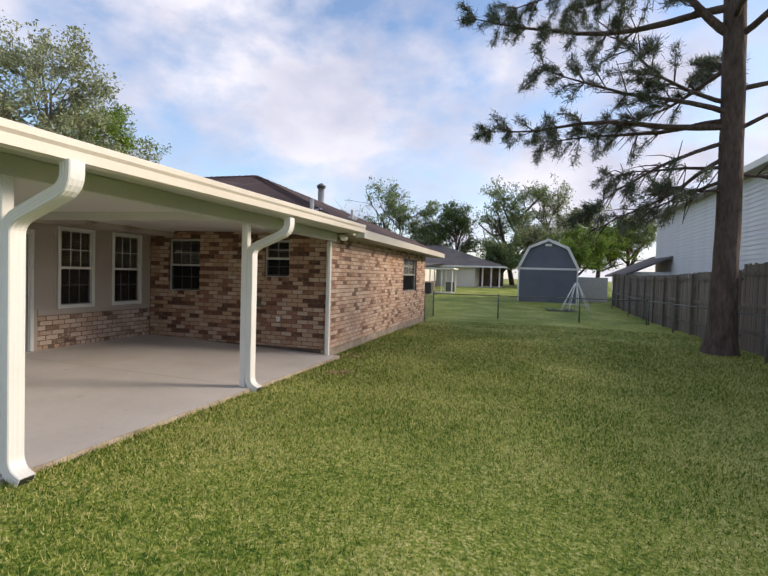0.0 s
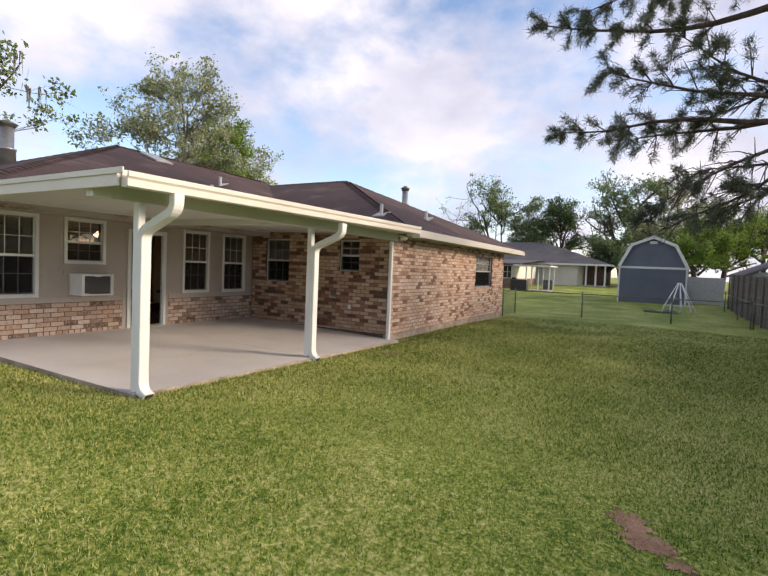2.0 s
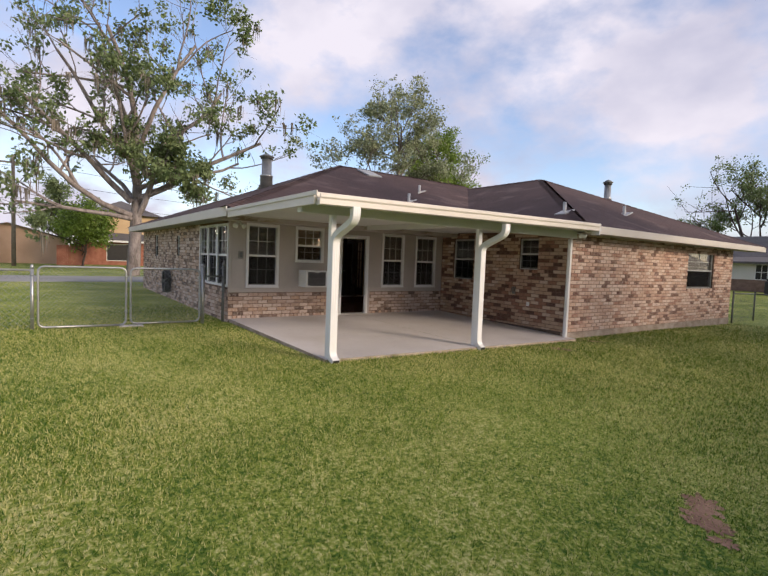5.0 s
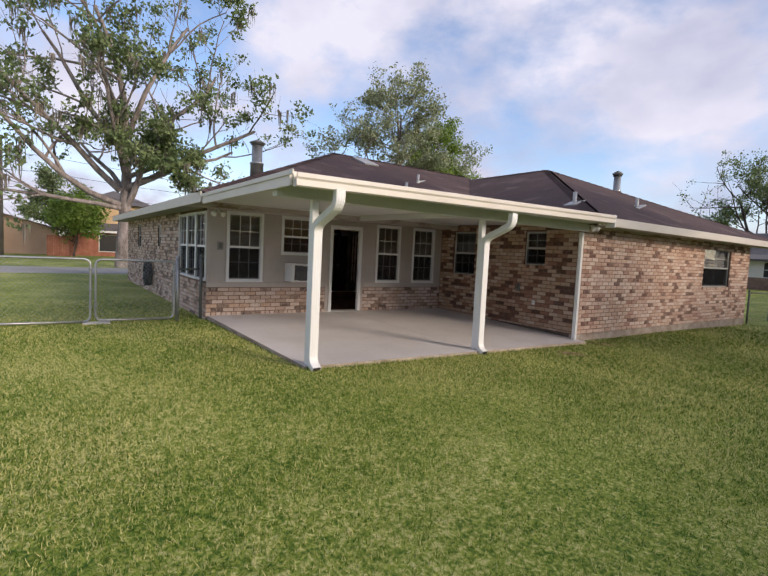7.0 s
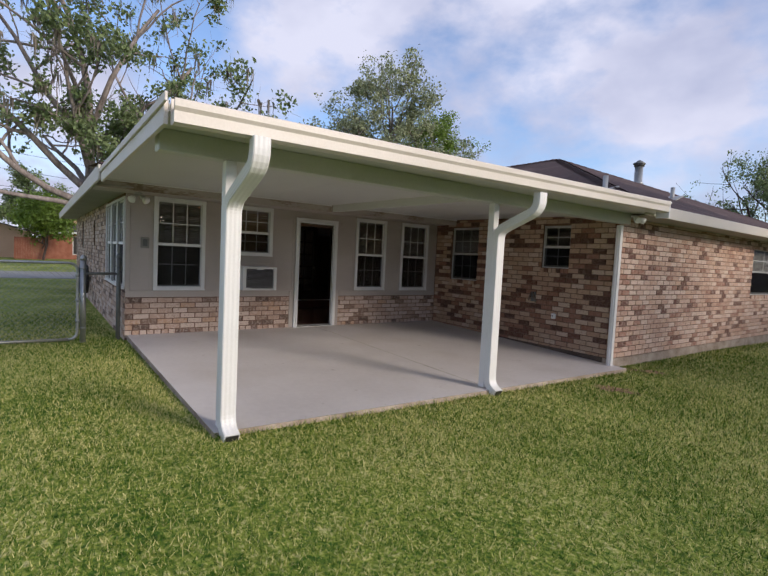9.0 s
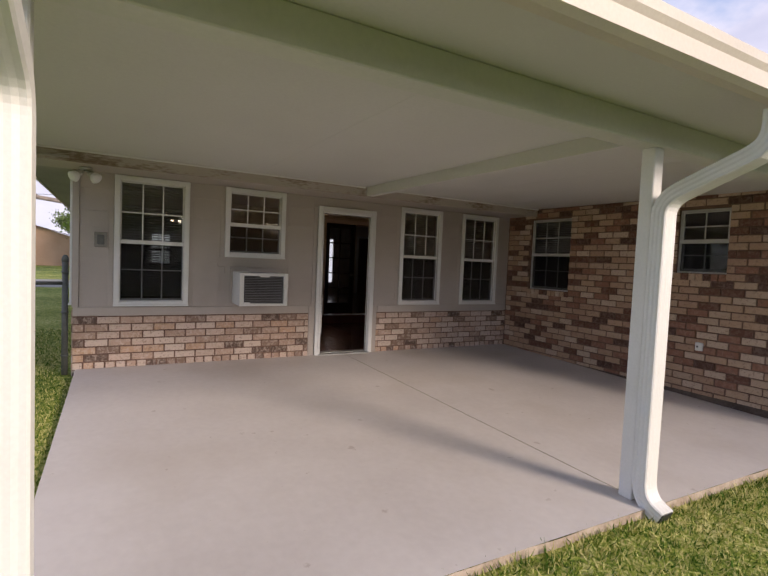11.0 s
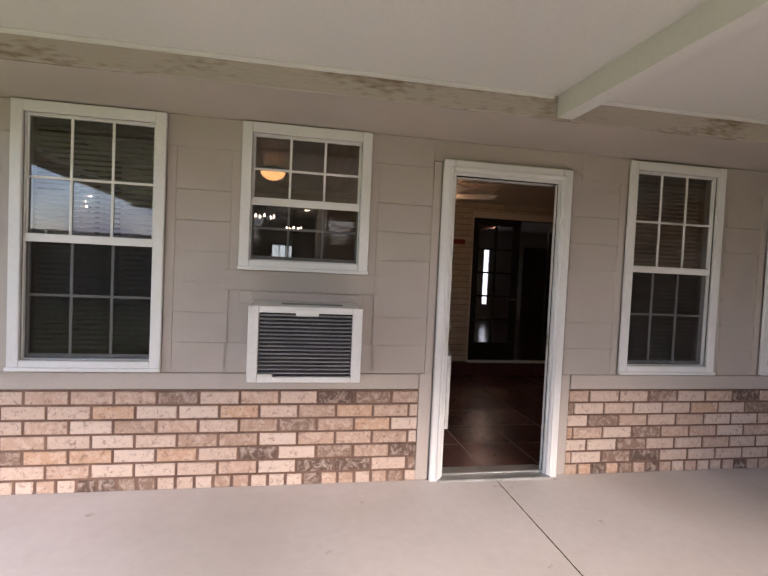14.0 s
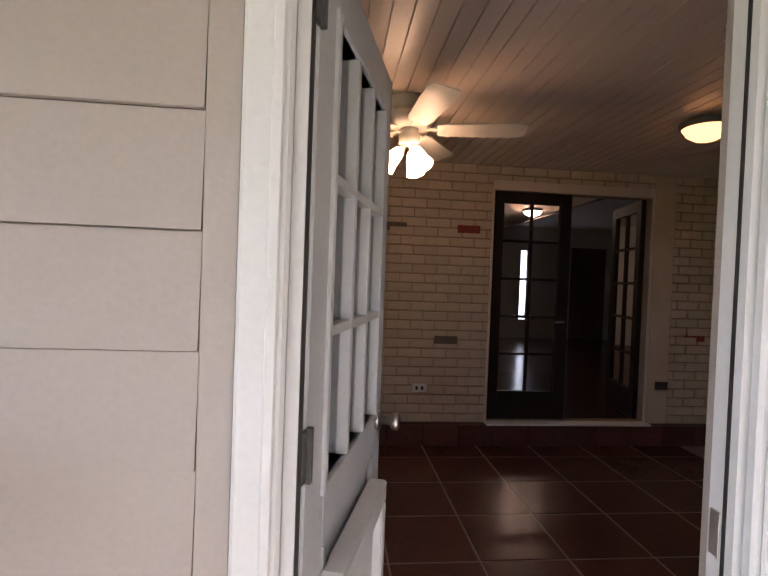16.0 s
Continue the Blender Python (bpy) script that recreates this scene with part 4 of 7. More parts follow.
flood_light()
ob = thing("wall_outlet", "beige outdoor outlet cover on the brick", "outlet", pose(-4.44, WING_Y - 0.012, 0.49))
part("plate", boxes((0, 0.085, -0.03, 0.0, 0, 0.10), w=0.008), WHITE, ob)
part("socket", boxes((0.02, 0.04, -0.034, -0.03, 0.04, 0.06), w=0.002), RUBBER, ob)
hh = thing("hose_hanger", "rusty bent metal hose hanger on the brick", "hose hanger", pose(-4.86, WING_Y - 0.012, 0.78))
bm = bmesh.new()
tube(bm, [(-0.09, -0.02, 0), (-0.07, -0.05, 0.02), (-0.03, -0.05, 0.14), (0.03, -0.05, 0.14), (0.07, -0.05, 0.02), (0.09, -0.02, 0)], 0.011, 8)
tube(bm, [(-0.05, -0.05, 0.06), (0.06, -0.05, 0.06)], 0.008, 8)
part("bracket", bm, surf("rusty_metal", (0.10, 0.07, 0.055), (0.22, 0.17, 0.14), 12, 60, 0.8, 0.3), hh)
part("back_plate", boxes((-0.05, 0.05, -0.02, 0.0, -0.02, 0.16), w=0.004), DARK_STEEL, hh)
sm = thing("spot_light", "small white twin eave lamp at the gutter's end", "lamp", pose(-3.05, 9.42, 2.265))
bm = bmesh.new()
lathe(bm, [(0.05, -0.02), (0.05, 0.0)], 12)
part("base", bm, WHITE, sm)
for s in (-1, 1):
    bm = bmesh.new()
    tube(bm, [(0, 0, -0.02), (0.05, 0.05 * s, -0.05), (0.09, 0.08 * s, -0.07), (0.12, 0.10 * s, -0.085)], [0.012, 0.03, 0.05, 0.045], 12)
    part("lamp_head", bm, WHITE, sm)

# ---- roof fittings ----
RUST = surf("galvanised_flue", (0.24, 0.24, 0.25), (0.36, 0.36, 0.37), 6, 40, 0.5, 0.1, metal=0.6)


def flue(x, y, z, r, h, label, cap=True):
    f = thing("roof_flue", label, "chimney", pose(x, y, z))
    bm = bmesh.new()
    lathe(bm, [(r * 1.25, -0.6), (r * 1.25, h * 0.28), (r * 1.32, h * 0.29), (r * 1.32, h * 0.34), (r, h * 0.36), (r, h)], 18)
    part("pipe", bm, STEEL, f)
    if cap:
        bm = bmesh.new()
        lathe(bm, [(r * 0.8, h), (r * 1.25, h + 0.01), (r * 1.25, h + 0.06), (r * 1.5, h + 0.08), (r * 1.5, h + 0.10), (r * 0.3, h + 0.20)], 18)
        part("cap", bm, DARK_STEEL, f, "flared metal flue cap")


flue(-14.9, 6.75, 4.25, 0.19, 0.95, "tall galvanised chimney flue with a flared cap")
flue(-7.0, 17.2, 3.9, 0.12, 0.75, "short galvanised flue with a ringed cap")


def vent_pipe(x, y, z, label):
    v = thing("vent_pipe", label, "vent pipe", pose(x, y, z), "vent pipes of the roof")
    bm = bmesh.new()
    lathe(bm, [(0.045, -0.2), (0.045, 0.26), (0.036, 0.26), (0.036, 0.2)], 12)
    part("pipe", bm, FRAME_GREY, v)
    part("flashing", boxes((-0.16, 0.16, -0.2, 0.2, -0.03, 0.0)), FRAME_GREY, v).matrix_basis = pose(0, 0, 0.02, 20, 0, 0)


def roof_height(x, y):
    a = ROOF_Z + min((-2.80 - x) / 5.65 * 2.33, (y - 9.25) / 5.85 * 2.33, (20.2 - y) / 5.1 * 2.33)
    b = ROOF_Z + min((-6.3 - x) / 6.7 * 2.58, (y - 2.60) / 6.3 * 2.58)
    return max(a, b)


for x, y in ((-4.1, 10.35), (-4.5, 13.9), (-8.6, 8.9), (-10.2, 10.6), (-7.4, 8.0)):
    vent_pipe(x, y, roof_height(x, y), "short grey plumbing vent pipe on the shingles")
part("skylight", boxes((-0.45, 0.45, -0.30, 0.30, 0, 0.06), w=0.01), FRAME_GREY, thing("roof_skylight", "pale flat skylight near the ridge", "skylight", pose(-12.2, 9.75, 4.70, 0, 21, 0)))
# ridge and hip caps
for par, pts in ((main_roof, ((MAIN_RIDGE[0], MAIN_RIDGE[1]), ((-2.80, 9.25, ROOF_Z), MAIN_RIDGE[1]), ((-2.80, 20.2, ROOF_Z), MAIN_RIDGE[1]))),
                 (side_roof, ((SIDE_RIDGE[0], SIDE_RIDGE[1]), ((-6.3, 2.60, ROOF_Z), SIDE_RIDGE[0]), ((-19.7, 2.60, ROOF_Z), SIDE_RIDGE[0])))):
    for a, b in pts:
        a, b = Vector(a), Vector(b)
        n = int((b - a).length / 0.22)
        bm = bmesh.new()
        side = (b - a).cross(Vector((0, 0, 1))).normalized() * 0.15
        for k in range(n):
            p, q = a.lerp(b, k / n), a.lerp(b, min(1, (k + 1.25) / n))
            up = Vector((0, 0, 0.028 + 0.006 * random.random()))
            v = [bm.verts.new(c) for c in (p - side + Vector((0, 0, -0.055)) + up, p + up, p + side + Vector((0, 0, -0.055)) + up, q - side + Vector((0, 0, -0.06)), q + Vector((0, 0, 0.012)), q + side + Vector((0, 0, -0.06)))]
            bm.faces.new((v[0], v[1], v[4], v[3]))
            bm.faces.new((v[1], v[2], v[5], v[4]))
        part("ridge_caps", bm, SHINGLE, par, "overlapping shingle caps")

# ---- sunroom ----
ROOM_X, STEP, CEIL_Z = -10.85, 0.20, 2.36
TILE = surf("dark_glazed_tile", (0.075, 0.034, 0.031), (0.12, 0.056, 0.049), 1.4, 30, 0.24, 0.03, spec=0.2, per="object", rand=0.18)
GROUT = surf("grout", (0.17, 0.125, 0.112), (0.24, 0.18, 0.16), 8, 80, 0.8, 0.2)
BEAD = surf("beadboard_paint", (0.60, 0.50, 0.42), (0.68, 0.57, 0.48), 1.0, 50, 0.35, 0.04)
PAINTED_BRICK = surf("cream_painted_brick", (0.47, 0.38, 0.27), (0.57, 0.47, 0.35), 3.0, 40, 0.55, 0.35, per="object", rand=0.08)
PAINTED_JOINT = surf("painted_joint", (0.26, 0.20, 0.14), (0.33, 0.26, 0.19), 3, 50, 0.8, 0.2)
PLASTER = surf("pale_interior_paint", (0.70, 0.66, 0.60), (0.76, 0.72, 0.66), 1.0, 60, 0.6, 0.05)
FRENCH = surf("dark_stained_door", (0.010, 0.008, 0.008), (0.022, 0.016, 0.014), 3, 40, 0.5, 0.05, spec=0.25)
WOODFLOOR = surf("dark_wood_floor", (0.035, 0.018, 0.012), (0.07, 0.036, 0.024), 1.5, 30, 0.2, 0.03, stretch=(0.3, 3, 1))
floor = solid("floor", boxes((ROOM_X, -7.66, 3.23, 9.45, -0.1, 0.024)), GROUT, "dark brown glazed tile floor with pale joints", "floor")
bm = bmesh.new()
y = 3.235
while y < 9.44:
    box(bm, ROOM_X, -7.80, y, min(y + 0.074, 9.45), CEIL_Z, CEIL_Z + 0.012)
    y += 0.082
box(bm, ROOM_X - 0.1, -7.79, 3.23, 9.46, CEIL_Z + 0.012, CEIL_Z + 0.03)
solid("ceiling", bm, BEAD, "painted beadboard ceiling with narrow grooves", "ceiling")
FD = (7.40, 8.81, STEP, 2.16)
ARCH = (3.55, 5.42, STEP, 2.16)  # wide cased opening into the dining room
wall_back = wall_panel("wall_sunroom_back", "x", ROOM_X, 3.23, 9.45, -0.1, CEIL_Z + 0.02, [FD, ARCH], 0.12, PAINTED_JOINT, "cream painted brick wall with odd coloured bricks")
solid("wall_sunroom_north", boxes((ROOM_X, -7.80, 9.45, 9.52, -0.1, 2.4)), PLASTER, "plain pale inner wall", "wall")
solid("wall_sunroom_south", boxes((ROOM_X, BAY[0] - 0.05, 3.235, 3.28, -0.1, 2.4), (BAY[0] - 0.05, -7.80, 3.235, 3.28, -0.1, BAY[2] - 0.04)), PLASTER, "plain pale inner wall under the windows", "wall")
ledge = thing("wall_ledge", "low tiled ledge along the foot of the brick wall", "ledge", kind="structure")
y = 3.25
while y < 9.4:
    part("ledge_tile", boxes((ROOM_X, ROOM_X + 0.09, y, min(y + 0.296, 9.44), 0.025, STEP - 0.004), w=0.003), TILE, ledge)
    y += 0.30
solid("door_trim", boxes((ROOM_X, ROOM_X + 0.02, 7.382, 7.40, STEP, 2.24), (ROOM_X, ROOM_X + 0.02, 8.81, 8.828, STEP, 2.24), (ROOM_X, ROOM_X + 0.02, 7.40, 8.81, 2.16, 2.24), w=0.003), BEAD, "painted trim round the double doors", "trim")
solid("inner_post", boxes((ROOM_X, ROOM_X + 0.018, 8.832, 9.02, STEP, CEIL_Z), w=0.004), PAINTED_BRICK, "flat painted board beside the double doors", "trim")
solid("baseboard", boxes((ROOM_X, ROOM_X + 0.10, 7.38, 8.83, STEP - 0.003, STEP + 0.014), w=0.003), WHITE, "pale sill under the double doors", "trim")
sock = thing("wall_socket", "white double socket low on the painted brick", "socket", pose(ROOM_X + 0.012, 6.76, 0.45, 0, 0, EAST))
part("plate", boxes((0, 0.12, -0.008, 0, 0, 0.07), w=0.003), WHITE, sock)
for k in (0.025, 0.072):
    part("socket_hole", boxes((k, k + 0.02, -0.010, -0.008, 0.02, 0.05)), RUBBER, sock)

sock = thing("wall_socket", "small black socket box low on the painted brick", "socket", pose(ROOM_X + 0.018, 8.90, 0.50, 0, 0, EAST))
part("plate", boxes((0, 0.11, -0.02, 0, 0, 0.07), w=0.004), RUBBER, sock)


def french_leaf(name, m, label):
    w, h, th = 0.70, 1.95, 0.04
    d = thing(name, label, "door", m, kind="structure")
    s, b, t = 0.10, 0.24, 0.10
    leaf = part("leaf", boxes((0, s, 0, th, 0, h), (w - s, w, 0, th, 0, h), (s, w - s, 0, th, 0, b), (s, w - s, 0, th, h - t, h), w=0.003), FRENCH, d)
    gw, gh = w - 2 * s, h - b - t
    bs = [(s + gw * k / 2 - 0.012, s + gw * k / 2 + 0.012, 0.004, th - 0.004, b, h - t) for k in (1,)]
    bs += [(s, w - s, 0.005, th - 0.005, b + gh * k / 5 - 0.011, b + gh * k / 5 + 0.011) for k in range(1, 5)]
    part("glazing_bars", boxes(*bs, w=0.002), FRENCH, leaf)
    glass_pane(leaf, s, w - s, th / 2 - 0.002, th / 2 + 0.002, b, h - t, "clear door glass")
    bm = bmesh.new()
    tube(bm, [(w - 0.05, 0, 0.85), (w - 0.05, -0.05, 0.85), (w - 0.13, -0.055, 0.85)], 0.009, 8)
    part("door_handle", bm, NICKEL, leaf, "metal lever handle")


french_leaf("door_2", pose(ROOM_X - 0.04, 7.405, STEP + 0.015, 0, 0, EAST), "closed black French door leaf with ten panes")
french_leaf("door_3", pose(ROOM_X - 0.06, 8.80, STEP + 0.015, 0, 0, 168), "black French door leaf swung open into the next room")

SHADE = glow_mat("lit_frosted_shade", (1.0, 0.60, 0.30), 2.6)
DOME = glow_mat("lit_alabaster_dome", (1.0, 0.42, 0.13), 0.5)
FAN_WHITE = surf("fan_enamel", (0.66, 0.62, 0.55), (0.72, 0.68, 0.61), 3, 60, 0.4, 0.03)


def ceiling_fan(x, y):
    f = thing("ceiling_fan", "white five-bladed ceiling fan with lit frosted shades", "ceiling fan", pose(x, y, CEIL_Z, 0, 0, 6))
    bm = bmesh.new()
    lathe(bm, [(0.02, -0.16), (0.10, -0.155), (0.125, -0.13), (0.125, -0.09), (0.10, -0.07), (0.075, -0.06), (0.09, -0.045), (0.11, -0.005), (0.11, 0.0)], 20)
    part("motor", bm, FAN_WHITE, f)
    bm = bmesh.new()
    lathe(bm, [(0.02, -0.25), (0.055, -0.24), (0.06, -0.20), (0.045, -0.17), (0.05, -0.158)], 16)
    part("light_kit", bm, FAN_WHITE, f)
    for k in range(5):
        a = 2 * math.pi * k / 5
        bm = bmesh.new()
        prof = [(0.15, 0.045), (0.2, 0.060), (0.42, 0.072), (0.57, 0.076), (0.62, 0.058)]
        top, low = [], []
        for r, w in prof:
            for lst, dz in ((top, 0.004), (low, -0.004)):
                lst.append((bm.verts.new((r, -w, -0.165 + dz + 0.013)), bm.verts.new((r, w, -0.165 + dz - 0.012))))
        for i in range(len(prof) - 1):
            bm.faces.new((top[i][0], top[i + 1][0], top[i + 1][1], top[i][1]))
            bm.faces.new((low[i][1], low[i + 1][1], low[i + 1][0], low[i][0]))
            for s in (0, 1):
                bm.faces.new((top[i][s], low[i][s], low[i + 1][s], top[i + 1][s]))
        bm.faces.new((top[-1][0], low[-1][0], low[-1][1], top[-1][1]))
        box(bm, 0.09, 0.20, -0.02, 0.02, -0.163, -0.157)
        bmesh.ops.rotate(bm, verts=bm.verts, cent=(0, 0, 0), matrix=Matrix.Rotation(a, 3, "Z"))
        part("blade", bm, FAN_WHITE, f)
    for k in range(3):
        a = 2 * math.pi * k / 3 + 0.45
        d = Vector((math.cos(a) * 0.62, math.sin(a) * 0.62, -0.78))
        c = Vector((0, 0, -0.215))
        bm = bmesh.new()
        tube(bm, [c + d * k2 for k2 in (0.03, 0.07)], 0.012, 8)
        arm = part("arm", bm, FAN_WHITE, f)
        bm = bmesh.new()
        tube(bm, [c + d * k2 for k2 in (0.07, 0.085, 0.12, 0.17, 0.205)], [0.018, 0.030, 0.038, 0.044, 0.054], 16)
        part("shade", bm, SHADE, arm, "glowing frosted glass shade")


ceiling_fan(-9.52, 6.47)


def dome_light(x, y, z=CEIL_Z, r=0.128, glow=DOME):
    d = thing("dome_light", "lit alabaster dome lamp on the ceiling", "ceiling lamp", pose(x, y, z), "dome lamps of the ceiling")
    bm = bmesh.new()
    lathe(bm, [(r, -0.045), (r + 0.012, -0.035), (r + 0.012, -0.012), (r * 0.8, 0.0)], 24)
    part("rim", bm, DARK_STEEL, d, "dark metal rim")
    bm = bmesh.new()
    lathe(bm, [(0.012, -0.125), (r * 0.45, -0.112), (r * 0.78, -0.085), (r * 0.97, -0.046)], 24)
    part("bowl", bm, glow, d, "glowing amber glass bowl")


dome_light(-9.64, 4.79)
dome_light(-9.50, 8.19)

# ---- room beyond, seen through the double doors ----
solid("floor_den", boxes((-17.3, ROOM_X - 0.12, 5.6, 13.0, 0.0, STEP - 0.002)), WOODFLOOR, "dark polished floor of the next room", "floor")
solid("ceiling_den", boxes((-17.3, ROOM_X - 0.12, 5.6, 13.0, 2.62, 2.66)), PLASTER, "pale flat ceiling of the next room", "ceiling")
SLIT = (10.08, 10.22, 0.60, 2.10)
wall_panel("wall_den_west", "x", -17.0, 5.6, 13.0, 0.0, 2.64, [SLIT], 0.1, PLASTER, "pale wall with a tall narrow window")
solid("wall_den_side", boxes((-17.0, ROOM_X - 0.12, 5.5, 5.6, 0, 2.64)), PLASTER, "plain pale wall", "wall")
solid("wall_den_far", boxes((-17.0, ROOM_X - 0.12, 12.6, 12.7, 0, 2.64)), PLASTER, "plain pale wall", "wall")
solid("window_13", boxes((-17.07, -17.06, SLIT[0], SLIT[1], SLIT[2], SLIT[3])), glow_mat("daylight_in_sidelight", (0.95, 0.97, 1.0), 0.6), "tall narrow sidelight full of daylight", "window")
OAK_DOOR = surf("brown_stained_door", (0.10, 0.055, 0.035), (0.17, 0.10, 0.065), 2, 30, 0.4, 0.05, stretch=(4, 4, 0.5))
dd = thing("door_4", "brown panelled door in a white frame across the next room", "door", pose(-16.99, 11.2, STEP, 0, 0, EAST), kind="structure")
part("leaf", boxes((0, 0.80, -0.03, 0, 0, 2.0), (0.1, 0.36, -0.04, -0.03, 0.2, 0.9), (0.44, 0.70, -0.04, -0.03, 0.2, 0.9), (0.1, 0.36, -0.04, -0.03, 1.05, 1.85), (0.44, 0.70, -0.04, -0.03, 1.05, 1.85), w=0.003), OAK_DOOR, dd)
part("frame", boxes((-0.08, 0, -0.035, 0, 0, 2.08), (0.80, 0.88, -0.035, 0, 0, 2.08), (0, 0.80, -0.035, 0, 2.0, 2.08), w=0.003), WHITE, dd)
# dome stands in for the den's chandelier, its glow raised to brighten the room
dome_light(-14.6, 9.3, 2.62, 0.15, glow_mat("bright_den_lamp", (1.0, 0.66, 0.40), 12.0))

# interior paint darkened so that dim rooms carry their shade in the colour
SHADED_ROOM = surf("room_paint_with_shade", (0.30, 0.27, 0.24), (0.36, 0.33, 0.29), 1, 50, 0.7, 0.05)
# ---- dining room, seen through the short window ----
solid("opening_trim", boxes((ROOM_X, ROOM_X + 0.02, ARCH[0] - 0.07, ARCH[0], STEP, 2.23), (ROOM_X, ROOM_X + 0.02, ARCH[1], ARCH[1] + 0.07, STEP, 2.23), (ROOM_X, ROOM_X + 0.02, ARCH[0], ARCH[1], 2.16, 2.23), w=0.003), BEAD, "painted trim round the wide opening", "trim")
DIN_WIN = (4.42, 4.98, 1.02, 1.95)
solid("floor_dining", boxes((-17.3, ROOM_X - 0.12, 3.23, 5.5, 0.0, STEP - 0.002)), WOODFLOOR, "dark polished dining room floor", "floor")
solid("ceiling_dining", boxes((-17.3, ROOM_X - 0.12, 3.23, 5.5, 2.62, 2.66)), PLASTER, "pale flat dining room ceiling", "ceiling")
wall_panel("wall_dining_west", "x", -17.0, 3.23, 5.5, 0.0, 2.64, [DIN_WIN], 0.1, SHADED_ROOM, "dining room wall with a gridded window, room shade in its grey-brown")
solid("wall_dining_south", boxes((-17.0, ROOM_X - 0.12, 3.235, 3.28, 0, 2.64)), SHADED_ROOM, "plain wall with room shade in its grey-brown", "wall")
dw = thing("window_14", "bright gridded window across the dining room", "window", pose(-17.0, DIN_WIN[0], DIN_WIN[2], 0, 0, EAST), kind="structure")
ww, wh = DIN_WIN[1] - DIN_WIN[0], DIN_WIN[3] - DIN_WIN[2]
part("daylight", boxes((0, ww, 0.085, 0.09, 0, wh)), glow_mat("daylight_in_window", (0.90, 0.97, 0.90), 0.45), dw, "pale daylight behind the panes")
part("window_frame", boxes((0, 0.04, 0, 0.05, 0, wh), (ww - 0.04, ww, 0, 0.05, 0, wh), (0.04, ww - 0.04, 0, 0.05, 0, 0.04), (0.04, ww - 0.04, 0, 0.05, wh - 0.04, wh), (0.04, ww - 0.04, 0.0, 0.05, wh / 2 - 0.025, wh / 2 + 0.025)), FRENCH, dw)
part("muntin_grid", boxes((ww * 0.36, ww * 0.36 + 0.02, 0.01, 0.03, 0.04, wh / 2 - 0.025), (ww * 0.64, ww * 0.64 + 0.02, 0.01, 0.03, 0.04, wh / 2 - 0.025), (ww * 0.36, ww * 0.36 + 0.02, 0.01, 0.03, wh / 2 + 0.025, wh - 0.04), (ww * 0.64, ww * 0.64 + 0.02, 0.01, 0.03, wh / 2 + 0.025, wh - 0.04)), FRENCH, dw)
BULB = glow_mat("lit_candle_bulb", (1.0, 0.74, 0.46), 9.0)


def chandelier(x, y, z_top, arms, r):
    """A small black arm chandelier on a rod, with bare candle bulbs."""
    c = thing("chandelier", "black arm chandelier with lit candle bulbs", "chandelier", pose(x, y, z_top))
    bm = bmesh.new()
    lathe(bm, [(0.05, -0.02), (0.05, 0.0)], 12)
    tube(bm, [(0, 0, -0.02), (0, 0, -0.42)], 0.008, 6)
    lathe(bm, [(0.008, -0.50), (0.03, -0.46), (0.03, -0.43), (0.012, -0.40)], 12)
    part("stem", bm, FRENCH, c)
    for k in range(arms):
        a = 2 * math.pi * k / arms
        u = Vector((math.cos(a), math.sin(a), 0))
        bm = bmesh.new()
        tube(bm, [Vector((0, 0, -0.46)), u * (r * 0.5) + Vector((0, 0, -0.52)), u * r + Vector((0, 0, -0.46)), u * r + Vector((0, 0, -0.42))], 0.007, 6)
        arm = part("arm", bm, FRENCH, c)
        bm = bmesh.new()
        lathe(bm, [(0.008, -0.42), (0.013, -0.40), (0.012, -0.385), (0.003, -0.36)], 8, (u.x * r, u.y * r, 0))
        part("bulb", bm, BULB, arm, "glowing candle bulb")


chandelier(-13.2, 4.50, 2.62, 5, 0.16)
chandelier(-15.4, 4.98, 2.62, 5, 0.16)
for x, y in ((-12.6, 4.55), (-12.4, 5.15), (-13.6, 5.2), (-15.2, 5.25)):
    sp = thing("recessed_light", "small lit recessed ceiling light", "ceiling lamp", pose(x, y, 2.62), "recessed lights of the dining room")
    bm = bmesh.new()
    lathe(bm, [(0.055, -0.012), (0.075, -0.010), (0.075, 0.0)], 16)
    ring = part("trim_ring", bm, WHITE, sp)
    bm = bmesh.new()
    lathe(bm, [(0.05, -0.016), (0.05, -0.0125)], 16)
    part("lens", bm, BULB, ring, "glowing lens")

# ---- rooms behind the wing's windows ----
solid("floor_wing", boxes((-7.6, LONG_X - 0.13, WING_Y + 0.13, NORTH_Y - 0.13, -0.1, 0.03)), WOODFLOOR, "dark floor of the bedrooms", "floor")
solid("ceiling_wing", boxes((-7.6, LONG_X - 0.13, WING_Y + 0.13, NORTH_Y - 0.13, 2.34, 2.37)), SHADED_ROOM, "plain ceiling of the bedrooms with room shade in its colour", "ceiling")
solid("wall_wing_inner", boxes((-7.7, -7.6, WING_Y + 0.13, NORTH_Y - 0.13, -0.1, 2.36), (-7.6, LONG_X - 0.13, 13.4, 13.5, 0.03, 2.34)), SHADED_ROOM, "plain inner wall of the bedrooms with room shade in its colour", "wall")


